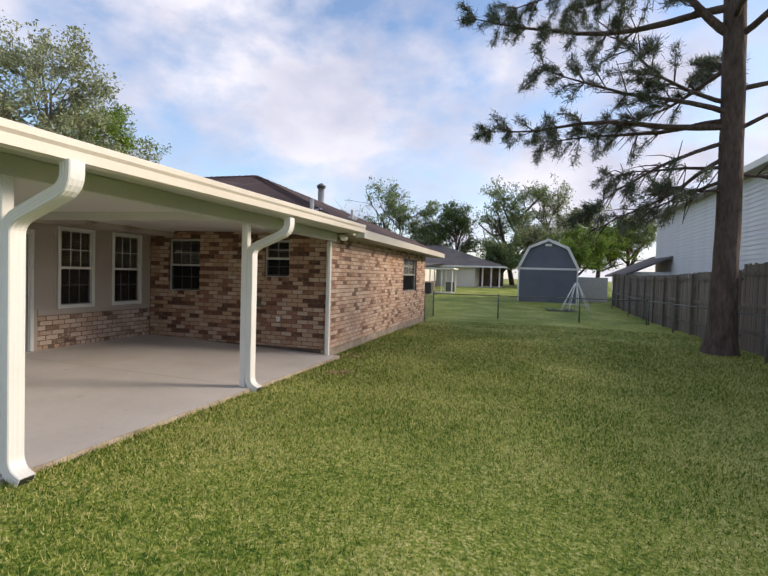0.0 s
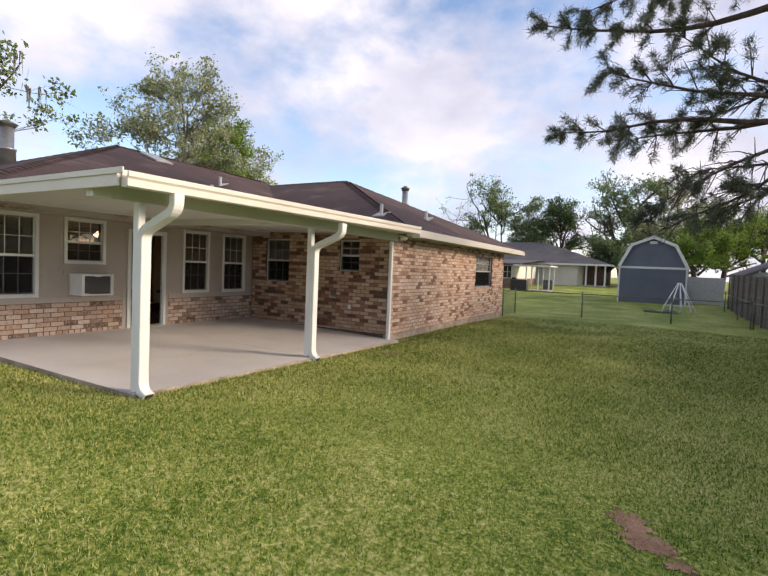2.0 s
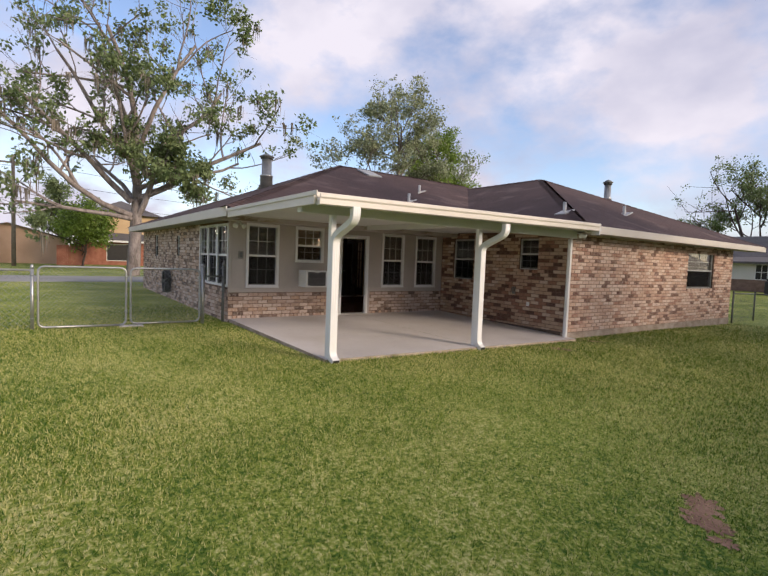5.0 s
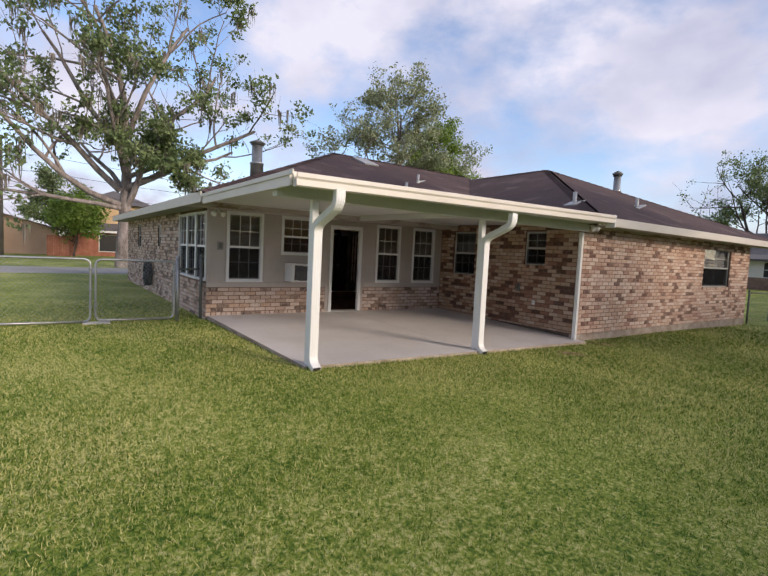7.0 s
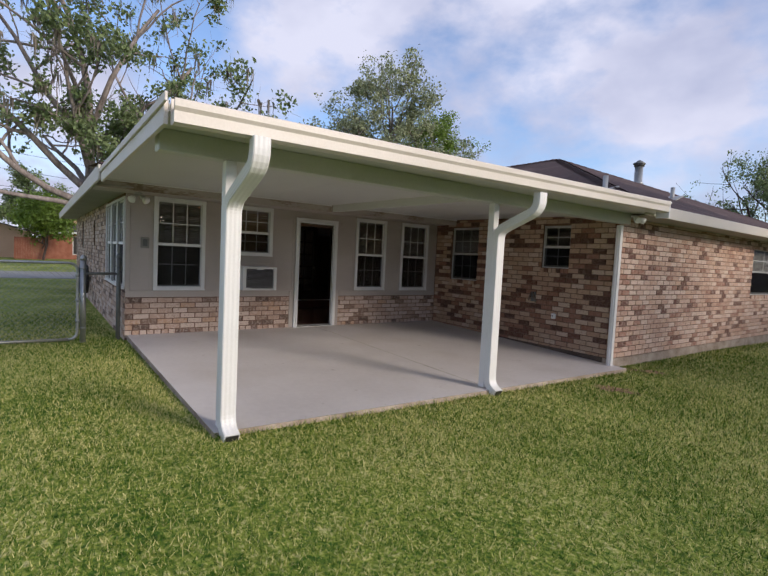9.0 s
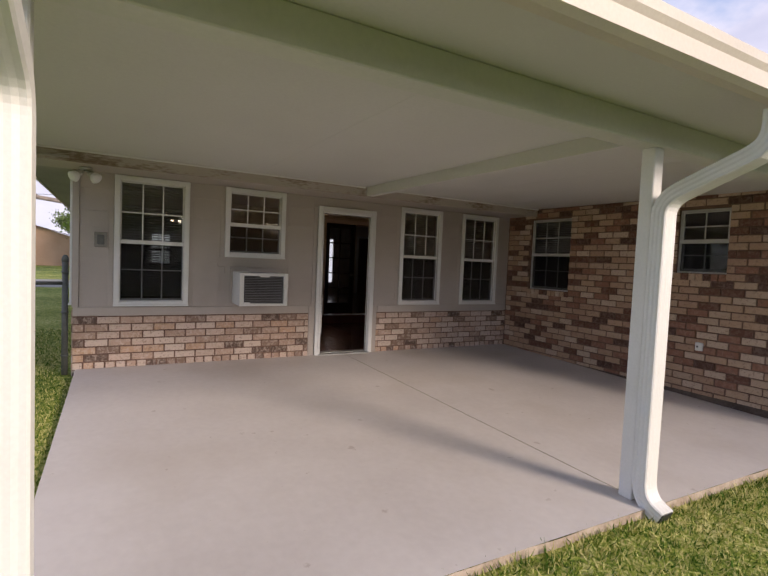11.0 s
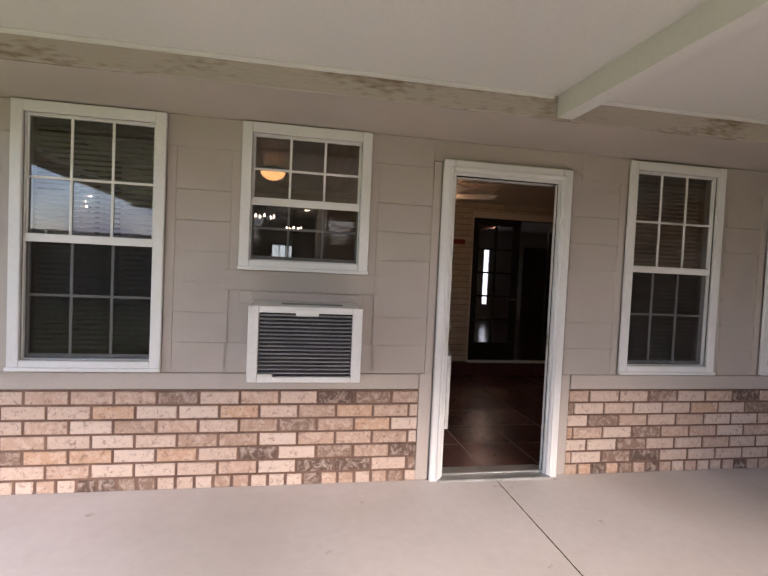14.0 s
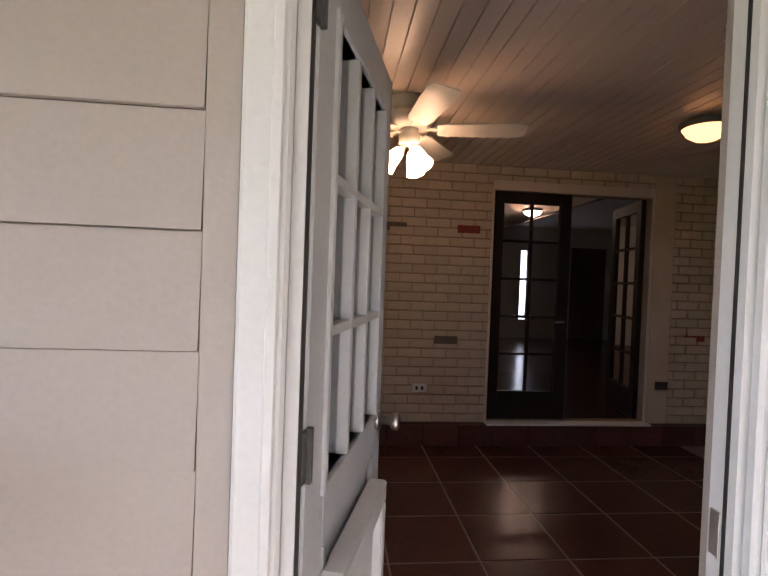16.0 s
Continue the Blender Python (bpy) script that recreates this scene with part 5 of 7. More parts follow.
# ---- yard: fences ----
def wire_mesh(bm, a, b, z0, z1, pitch=0.075, r=0.0018):
    """Chain-link wire between two points of the plan: two sets of slanting wires, flattened at the ends."""
    a, b = Vector((*a, 0)), Vector((*b, 0))
    L, h = (b - a).length, z1 - z0
    u = (b - a) / L
    n = u.cross(Vector((0, 0, 1))) * 0.004
    k = -h
    while k < L:
        for s in (1, -1):
            p0, p1 = (k, 0.0), (k + h, h)
            if s < 0:
                p0, p1 = (k, h), (k + h, 0.0)
            (x0, y0), (x1, y1) = p0, p1
            if x0 < 0:
                y0 += (0 - x0) * (y1 - y0) / (x1 - x0)
                x0 = 0.0
            if x1 > L:
                y1 += (L - x1) * (y1 - y0) / (x1 - x0)
                x1 = L
            if x1 - x0 > 0.02:
                tube(bm, [a + u * x0 + Vector((0, 0, z0 + y0)) + n * s, a + u * x1 + Vector((0, 0, z0 + y1)) + n * s], r, 3, cap=False)
        k += pitch


def fence_post(parent, x, y, z0, z1, r, mat):
    bm = bmesh.new()
    tube(bm, [(x, y, z0), (x, y, z1)], r, 12)
    lathe(bm, [(r * 1.12, z1 - 0.02), (r * 1.12, z1 + 0.01), (r * 0.9, z1 + 0.035), (r * 0.5, z1 + 0.055), (r * 0.1, z1 + 0.06)], 12, (x, y, 0))
    p = part("post", bm, mat, parent)
    for z in (z0 + 0.3, (z0 + z1) / 2 + 0.1, z1 - 0.15):
        bm = bmesh.new()
        lathe(bm, [(r * 1.15, z), (r * 1.15, z + 0.022)], 12, (x, y, 0))
        part("band", bm, mat, p)
    return p


def chain_fence(name, label, pts, top, mat, wire=True, post_r=0.03):
    """Posts, a top rail and wire along the plan points."""
    f = thing(name, label, "fence")
    for k, (x, y) in enumerate(pts):
        fence_post(f, x, y, ground_z(x, y) - 0.1, ground_z(x, y) + top + 0.02, post_r, mat)
    for (xa, ya), (xb, yb) in zip(pts, pts[1:]):
        bm = bmesh.new()
        tube(bm, [(xa, ya, ground_z(xa, ya) + top - 0.03), (xb, yb, ground_z(xb, yb) + top - 0.03)], 0.021, 8)
        part("top_rail", bm, mat, f)
        if wire:
            bm = bmesh.new()
            wire_mesh(bm, (xa, ya), (xb, yb), min(ground_z(xa, ya), ground_z(xb, yb)) + 0.03, min(ground_z(xa, ya), ground_z(xb, yb)) + top - 0.04, 0.11, 0.0024)
            part("chain_link", bm, mat, f, "dull woven wire")
    return f


def gate_leaf(name, label, a, b, z0, h):
    g = thing(name, label, "gate", None, "leaves of the side gate")
    a, b = Vector((*a, z0)), Vector((*b, z0))
    u = (b - a).normalized()
    c = 0.11
    up = Vector((0, 0, h))
    loop = []
    for p, q, s in ((a, b, 1), (b, b + up, 1), (b + up, a + up, 1), (a + up, a, 1)):
        d = (q - p).normalized()
        loop += [p + d * c, q - d * c]
        nxt = {0: Vector((0, 0, 1)), 1: -u, 2: Vector((0, 0, -1)), 3: u}[[i for i, (pp, qq) in enumerate(((a, b), (b, b + up), (b + up, a + up), (a + up, a))) if pp == p and qq == q][0]]
        for t in (0.3, 0.7):
            w1, w2, w3 = q - d * c, q, q + nxt * c
            loop.append((1 - t) ** 2 * w1 + 2 * t * (1 - t) * w2 + t * t * w3)
    loop.append(loop[0])
    bm = bmesh.new()
    tube(bm, loop, 0.021, 8)
    part("gate_frame", bm, STEEL, g, "rounded galvanised pipe frame")
    bm = bmesh.new()
    wire_mesh(bm, (a.x, a.y), (b.x, b.y), z0 + 0.02, z0 + h - 0.02)
    part("chain_link", bm, STEEL, g, "woven galvanised wire")
    for z in (0.25, h * 0.5, h - 0.2):
        bm = bmesh.new()
        tube(bm, [a + Vector((0, 0, z)), a + Vector((0, 0, z + 0.05))], 0.028, 10)
        part("hinge_band", bm, STEEL, g)
    return g


side_fence = thing("side_fence", "short chain-link fence between house and gate", "fence")
fence_post(side_fence, -7.78, 3.02, -0.15, 1.24, 0.032, DARK_STEEL)
fence_post(side_fence, -7.66, 2.54, -0.15, 1.20, 0.040, STEEL)
bm = bmesh.new()
tube(bm, [(-7.78, 3.02, 0.98), (-7.66, 2.54, 0.98)], 0.02, 8)
part("top_rail", bm, DARK_STEEL, side_fence)
gate_leaf("gate_leaf", "galvanised chain-link gate leaf with rounded pipe corners", (-7.64, 2.47), (-7.68, 1.13), 0.0, 1.13)
gate_leaf("gate_leaf", "galvanised chain-link gate leaf standing shut against the other", (-7.69, 1.05), (-7.77, -0.40), -0.02, 1.15)
chain_fence("front_fence", "galvanised chain-link fence running on from the gate", [(-7.80, -0.49), (-7.92, -3.5), (-8.04, -6.5)], 1.15, STEEL)
drop = thing("gate_stop", "flat concrete stop under the gate's meeting edge", "gate stop", pose(-7.68, 1.09, -0.07))
part("block", boxes((-0.10, 0.10, -0.16, 0.28, 0.0, 0.035), w=0.01), CONCRETE, drop)

chain_fence("yard_fence", "low dark chain-link fence across the back yard", [(-3.45, 19.6), (-3.55, 22.0), (-0.72, 22.3), (2.65, 22.8), (5.35, 23.3)], 1.06, DARK_STEEL, wire=True, post_r=0.028)
chain_fence("boundary_fence", "old low chain-link fence in front of the boards", [(5.45, 9.5), (5.5, 13.0), (5.5, 16.5), (5.5, 20.0), (5.45, 23.4), (5.5, 28.0), (5.5, 33.0)], 1.05, DARK_STEEL, wire=False, post_r=0.028)


def board_fence(name, label, x, y0, y1, top, rails, posts):
    f = thing(name, label, "fence")
    rnd = random.Random(5)
    kinds = []
    for k in range(4):
        bm = bmesh.new()
        h, w, t = 1.0, 0.138, 0.018
        box(bm, -t / 2, t / 2, 0, w, 0, h)
        kinds.append(mesh_of("picket", bm, FENCE))
    y = y0
    while y < y1:
        g = ground_z(x, y) - 0.02
        p = new("picket", kinds[rnd.randrange(4)])
        p.parent = f
        p.matrix_basis = pose(x + rnd.uniform(-0.004, 0.004), y, g, rnd.uniform(-0.5, 0.5), rnd.uniform(-0.4, 0.4)) @ Matrix.Diagonal((1, 1, top + rnd.uniform(-0.03, 0.015), 1))
        y += 0.145
    for z in rails:
        part("rail", boxes((x - 0.055, x - 0.014, y0, y1, z, z + 0.085)), FENCE, f)
    y = y0 + 0.3
    while y < y1:
        part("post", boxes((x - 0.13, x - 0.056, y, y + 0.09, ground_z(x, y) - 0.1, ground_z(x, y) + top - 0.08)), FENCE, f)
        y += posts
    return f


board_fence("board_fence", "weathered grey board fence with posts on this side", 6.0, 15.7, 35.5, 2.16, (0.1, 0.85, 1.62), 1.75)
board_fence("tall_board_fence", "taller weathered grey board fence with rails showing", 5.98, -3.5, 15.6, 2.28, (0.25, 0.95, 1.75), 2.4)
part("panel", boxes((3.4, 5.95, 38.0, 38.05, -0.1, 1.75)), FRAME_GREY, thing("back_screen", "grey corrugated screen fence behind the shed", "fence"))


# ---- trees ----
def leaf_mat(name, a, b):
    m = surf(name, a, b, 0.8, 9.0, 0.55, 0.0, per="island", rand=0.35, spec=0.3)
    return translucent(m, 0.35)


LEAF_OAK = leaf_mat("oak_leaves", (0.12, 0.175, 0.068), (0.21, 0.265, 0.12))
LEAF_PALE = leaf_mat("pale_spring_leaves", (0.20, 0.235, 0.13), (0.33, 0.365, 0.21))
LEAF_LIME = leaf_mat("lime_leaves", (0.13, 0.21, 0.035), (0.22, 0.31, 0.06))
LEAF_DARK = leaf_mat("dark_leaves", (0.055, 0.10, 0.032), (0.11, 0.16, 0.055))
NEEDLE = leaf_mat("pine_needles", (0.065, 0.085, 0.058), (0.115, 0.14, 0.092))
MOSS = leaf_mat("grey_moss", (0.16, 0.14, 0.11), (0.27, 0.24, 0.20))


def limb(rnd, p, d, length, r0, r1, n=6, wander=0.22, lift=0.05):
    """A wandering polyline with radii."""
    pts, dirv = [Vector(p)], Vector(d).normalized()
    for k in range(n):
        dirv = (dirv + Vector((rnd.uniform(-1, 1), rnd.uniform(-1, 1), rnd.uniform(-1, 1) + lift)) * wander).normalized()
        pts.append(pts[-1] + dirv * (length / n))
    return pts, [r0 + (r1 - r0) * k / n for k in range(n + 1)]


def grow(rnd, bm, p, d, length, r, depth, tips, wander, lift, kids, sides=7):
    pts, rad = limb(rnd, p, d, length, r, r * 0.45, 5 if depth else 4, wander, lift)
    tube(bm, pts, rad, sides if depth > 1 else 5, cap=False)
    if depth == 0:
        tips += [(q, (pts[-1] - pts[-2]).normalized()) for q in pts[1:]]
        return
    for k in range(kids):
        t = rnd.uniform(0.35, 1.0)
        i = min(int(t * (len(pts) - 1)), len(pts) - 2)
        q = pts[i].lerp(pts[i + 1], t * (len(pts) - 1) - i)
        along = (pts[i + 1] - pts[i]).normalized()
        side = Vector((rnd.uniform(-1, 1), rnd.uniform(-1, 1), rnd.uniform(-0.5, 0.9))).normalized()
        grow(rnd, bm, q, along * 0.55 + side * 0.75, length * rnd.uniform(0.42, 0.68), rad[i] * 0.55, depth - 1, tips, wander, lift, kids, sides)
    tips.append((pts[-1], (pts[-1] - pts[-2]).normalized()))


def leaf_cloud(name, tips, per_tip, spread, size, material, parent, seed, label="", droop=0.0, slim=0.55):
    """Many small separate leaves round the twigs."""
    rng = np.random.default_rng(seed)
    base = np.array([list(p) for p, _ in tips])
    n = len(base) * per_tip
    c = np.repeat(base, per_tip, 0) + rng.normal(0, spread, (n, 3)) * (1, 1, 0.8)
    c[:, 2] -= droop * rng.random(n)
    a = rng.normal(size=(n, 3))
    a /= np.linalg.norm(a, axis=1)[:, None]
    b = np.cross(a, rng.normal(size=(n, 3)))
    b /= np.linalg.norm(b, axis=1)[:, None]
    s = size * rng.uniform(0.6, 1.35, n)[:, None]
    v = np.stack([c - a * s, c + b * s * slim, c + a * s, c - b * s * slim], 1).reshape(-1, 3)
    me = bpy.data.meshes.new(name)
    me.from_pydata(v.tolist(), [], np.arange(4 * n).reshape(-1, 4).tolist())
    me.materials.append(material)
    ob = new(name, me)
    ob.parent = parent
    return tagged(ob, label, kind="stuff")


def tree(label, base, stems, leaf, bark, seed, depth=3, kids=4, frac=0.55, per_tip=9, spread=0.35, size=0.10, wander=0.2, lift=0.1, moss=0, slim=0.55, name="tree"):
    """stems: (direction, length, radius, start) of the main limbs; start is a height on the trunk."""
    rnd = random.Random(seed)
    t = thing(name, label, "tree", pose(*base))
    bm, tips = bmesh.new(), []
    for d, L, r, st in stems:
        grow(rnd, bm, st, d, L, r, depth, tips, wander, lift, kids)
    part("trunk", bm, bark, t)
    lit = [q for q in tips if rnd.random() < frac]
    leaf_cloud("crown", lit, per_tip, spread, size, leaf, t, seed, slim=slim)
    if moss:
        pick = [tips[rnd.randrange(len(tips))] for _ in range(moss)]
        rng = random.Random(seed + 1)
        v, f = [], []
        for p, _ in pick:
            for k in range(10):
                q = p + Vector((rng.gauss(0, 0.10), rng.gauss(0, 0.10), rng.uniform(-0.1, 0.1)))
                L, o = rng.uniform(0.4, 1.2), len(v)
                w = Vector((rng.uniform(-1, 1), rng.uniform(-1, 1), 0)) * 0.05
                v += [tuple(q - w), tuple(q + w), tuple(q + Vector((rng.gauss(0, 0.06), rng.gauss(0, 0.06), -L)))]
                f.append((o, o + 1, o + 2))
        tagged(lay("moss", v, f, MOSS, t), "hanging grey moss", kind="stuff")
    return t


# the wide old tree by the street
tree("wide old tree with mossy limbs and sparse leaf clumps", (-28.9, 4.0, -0.1),
     [((0, 0.03, 1), 9.5, 0.40, (0, 0, -0.2)), ((0.1, 0.15, 1), 8.5, 0.22, (0, 0.15, 6.0)), ((0.2, 0.85, 0.75), 8.2, 0.19, (0, 0.2, 4.6)), ((-0.2, 0.75, 0.95), 8.4, 0.18, (0, 0.1, 6.2)), ((0.2, 1.0, 0.45), 6.6, 0.15, (0, 0.2, 5.2)),
      ((0.1, -0.9, 0.75), 7.6, 0.19, (0, -0.1, 4.4)), ((0.2, -1.0, 0.40), 8.0, 0.18, (0, -0.1, 3.6)), ((0, -0.5, 1.0), 7.5, 0.17, (0, 0.1, 6.5)), ((0.2, 0.5, 1.2), 7.5, 0.16, (0, 0.2, 7.2)), ((0.6, -0.2, 0.8), 5.0, 0.16, (0, 0.1, 5.5)), ((0.3, -0.8, 0.0), 6.0, 0.14, (0.1, -0.1, 3.4)),
      ((0.6, 0.5, 0.5), 2.2, 0.06, (0.1, 0.2, 5.4)), ((0.6, -0.4, 0.5), 2.2, 0.06, (0.1, 0.1, 6.0)), ((0.7, 0.6, 0.3), 2.6, 0.06, (0.1, 0.3, 4.6)), ((0.5, 0.9, 0.1), 2.4, 0.05, (0.1, 0.9, 5.2))],
     LEAF_OAK, BARK_GREY, 11, depth=3, kids=4, per_tip=34, spread=0.24, size=0.12, frac=0.165, moss=120)
# trees behind the roof
tree("thin pale-leaved tree behind the roof", (-22.6, 18.9, -0.1), [((0, 0, 1), 6.0, 0.18, (0, 0, 0)), ((0.1, -0.35, 1), 5.0, 0.11, (0, 0, 5.2)), ((-0.1, 0.25, 1), 4.6, 0.10, (0, 0, 5.4)), ((0.1, -0.95, 0.55), 4.4, 0.09, (0, 0, 4.6)), ((0.1, -0.05, 1), 5.0, 0.10, (0, 0, 6.4)), ((0, 0.6, 0.8), 3.6, 0.09, (0, 0, 5.0))],
     LEAF_PALE, BARK_PALE, 23, depth=3, kids=5, per_tip=13, spread=0.15, size=0.085, frac=0.5, slim=0.5)
tree("slim bright green tree behind the roof", (-24.0, 22.9, -0.1), [((0, 0, 1), 8.0, 0.16, (0, 0, 0)), ((0.1, 0.05, 1), 3.0, 0.08, (0, 0, 7)), ((0, 0.3, 1), 3.0, 0.08, (0, 0, 4.8)), ((0, -0.2, 1), 3.0, 0.08, (0, 0, 5.5)), ((0, 0.55, 0.9), 2.6, 0.08, (0, 0, 4.4)), ((0, -0.5, 0.9), 2.4, 0.08, (0, 0, 4.6))],
     LEAF_LIME, BARK_PALE, 29, depth=2, kids=8, per_tip=34, spread=0.20, size=0.09, slim=0.4)
# trees behind the back lots
BACK = [(-16.6, 65, 15.5, LEAF_OAK, 31, 0.22, 0.6), (-13.2, 66, 9.5, LEAF_OAK, 37, 0.3, 0.6), (-8.9, 65, 11.5, LEAF_DARK, 41, 0.24, 0.38),
        (-1.3, 62, 14.0, LEAF_OAK, 43, 0.34, 0.9), (4.6, 66, 13.5, LEAF_PALE, 47, 0.26, 0.8), (8.0, 60, 9.0, LEAF_LIME, 53, 0.3, 1.2), (-2.6, 57, 6.0, LEAF_OAK, 59, 0.3, 1.1),
        (12.0, 64, 10.0, LEAF_OAK, 61, 0.3, 1.0), (5.5, 55, 6.5, LEAF_LIME, 67, 0.3, 1.2), (-24.0, 68, 9.0, LEAF_DARK, 71, 0.3, 1.0), (17.0, 58, 8.0, LEAF_OAK, 73, 0.3, 1.1), (1.5, 60, 8.0, LEAF_PALE, 79, 0.3, 1.1)]
for x, y, h, mat, seed, r, wide in BACK:
    rr = random.Random(seed)
    stems = [((0, 0, 1), h * 0.62, r, (0, 0, -0.3))]
    for k in range(7):
        a = k * 2.4 + rr.random()
        stems.append(((math.cos(a) * wide, math.sin(a) * wide, rr.uniform(0.35, 1.1)), h * rr.uniform(0.24, 0.36), r * 0.45, (0, 0, h * (0.22 + 0.065 * k))))
    tree("leafy tree beyond the back gardens", (x, y, ground_z(x, y)), stems, mat, BARK, seed, depth=2, kids=6, per_tip=20, spread=0.27, size=0.12, frac=0.42)


def garden_tree(label, x, y, h, mat, seed, r, wide, frac=0.6):
    rr = random.Random(seed)
    stems = [((0, 0, 1), h * 0.62, r, (0, 0, -0.3))]
    for k in range(7):
        a = k * 2.4 + rr.random()
        stems.append(((math.cos(a) * wide, math.sin(a) * wide, rr.uniform(0.35, 1.1)), h * rr.uniform(0.26, 0.38), r * 0.45, (0, 0, h * (0.15 + 0.07 * k))))
    tree(label, (x, y, ground_z(x, y)), stems, mat, BARK, seed, depth=2, kids=5, per_tip=26, spread=0.30, size=0.13, frac=frac)


# across the street, and behind the tall fence
for x, y, h, mat, seed in ((-64, -8, 11.0, LEAF_DARK, 83), (-61, -17, 10.0, LEAF_OAK, 87), (-66, 1, 10.0, LEAF_OAK, 89)):
    garden_tree("leafy tree behind the houses across the street", x, y, h, mat, seed, 0.25, 1.0)
garden_tree("small yellow-green tree before the brick house", -45.2, 2.3, 6.0, LEAF_LIME, 97, 0.10, 0.75, 0.35)
# unseen trees, added to cut the low sky light that reaches the patio
for x, y, h, seed in ((14.2, 5.2, 4.4, 107), (15.5, 9.6, 4.3, 109), (14.4, 13.6, 4.6, 113)):
    garden_tree("unseen dense tree added behind the tall board fence to dim the patio", x, y, h, LEAF_DARK, seed, 0.14, 1.3, 0.9)


def pine():
    """The tall pine by the fence: bare lower trunk, long drooping limbs with needle tufts."""
    rnd = random.Random(91)
    t = thing("pine_tree", "tall pine with plated bark and long drooping limbs", "tree", pose(5.02, 14.2, -0.25))
    bm = bmesh.new()
    prof = [(0.50, -0.2), (0.40, 0.12), (0.335, 0.45), (0.30, 1.0), (0.275, 2.0), (0.26, 3.5), (0.25, 5.0), (0.24, 7.0), (0.22, 9.5), (0.19, 12.0), (0.15, 15.0), (0.05, 17.5)]
    rings = []
    for k in range(60):
        z = -0.2 + 17.7 * k / 59
        r = np.interp(z, [q for _, q in prof], [p for p, _ in prof])
        ring = []
        for s in range(18):
            a = 2 * math.pi * s / 18
            w = 1 + 0.07 * noise.noise(Vector((math.cos(a) * 3, math.sin(a) * 3, z * 1.5)))
            ring.append(bm.verts.new((r * w * math.cos(a) + 0.05 * math.sin(z * 0.4), r * w * math.sin(a), z)))
        rings.append(ring)
    for a, b in zip(rings, rings[1:]):
        for s in range(18):
            bm.faces.new((a[s], a[(s + 1) % 18], b[(s + 1) % 18], b[s])).smooth = True
    part("trunk", bm, BARK, t)
    # limbs: height, direction, length, radius, tufts
    limbs = [(5.55, (-1, 0.1, -0.02), 6.0, 0.085, 1.0), (5.85, (-1, -0.35, 0.28), 4.6, 0.07, 0.9), (4.85, (-1, 0.2, -0.42), 3.4, 0.06, 0.35), (5.2, (-1, -0.2, -0.3), 3.9, 0.06, 0.3),
             (7.7, (-0.9, 0.05, 0.75), 3.2, 0.12, 0.5), (8.4, (-1, 0.2, 0.06), 6.3, 0.10, 1.0), (8.9, (-1, -0.5, 0.3), 5.0, 0.09, 1.0), (9.6, (-0.8, 0.6, 0.4), 5.0, 0.09, 1.0), (4.0, (-0.9, -0.4, -0.12), 1.7, 0.045, 0.5),
             (6.4, (0.9, 0.3, 0.3), 3.6, 0.07, 0.8), (5.4, (0.9, -0.4, 0.25), 3.2, 0.06, 0.6), (7.6, (0.8, -0.6, 0.5), 4.0, 0.09, 1.0), (9.0, (0.9, 0.3, 0.3), 4.5, 0.09, 1.0),
             (8.1, (-0.2, -1, 0.2), 4.5, 0.08, 1.0), (9.3, (0.3, -1, 0.3), 4.2, 0.08, 1.0), (6.9, (0.1, 1, 0.2), 4.0, 0.07, 0.9), (10.5, (-0.9, -0.3, 0.5), 4.0, 0.08, 1.0), (11.3, (0.5, 0.8, 0.5), 3.6, 0.07, 1.0), (12.2, (-0.6, 0.7, 0.6), 3.2, 0.06, 1.0),
             (12.9, (0.7, -0.5, 0.6), 3.0, 0.06, 1.0), (10.9, (0.8, 0.2, 0.4), 4.0, 0.07, 1.0), (14.0, (-0.4, -0.8, 0.8), 2.4, 0.05, 1.0), (15.0, (0.5, 0.6, 0.9), 2.0, 0.04, 1.0), (7.0, (-0.9, 0.35, -0.55), 2.6, 0.07, 0.15), (5.7, (-1, 0.45, 0.02), 4.6, 0.07, 0.7), (6.1, (-1, -0.1, 0.12), 3.4, 0.06, 0.6), (4.6, (-1, 0.3, -0.15), 2.6, 0.05, 0.3), (4.3, (-0.8, 0.5, -0.3), 2.0, 0.045, 0.5), (4.5, (0.9, 0.2, -0.25), 1.8, 0.045, 0.9), (9.9, (-1, 0.1, 0.22), 5.2, 0.09, 1.0), (8.8, (-0.7, -0.2, 0.6), 3.6, 0.1, 1.0), (10.2, (0.2, 0.1, 0.8), 3.0, 0.1, 1.2)]
    tufts = []
    for z, d, L, r, dens in limbs:
        bm = bmesh.new()
        n = 9
        pts = [Vector((0, 0, z))]
        dv = Vector(d).normalized()
        for k in range(n):
            dv = (dv + Vector((rnd.uniform(-1, 1), rnd.uniform(-1, 1), rnd.uniform(-1, 1) + 0.03)) * 0.13).normalized()
            pts.append(pts[-1] + dv * (L / n))
        tube(bm, pts, [r * (1 - 0.85 * k / n) for k in range(n + 1)], 7, cap=False)
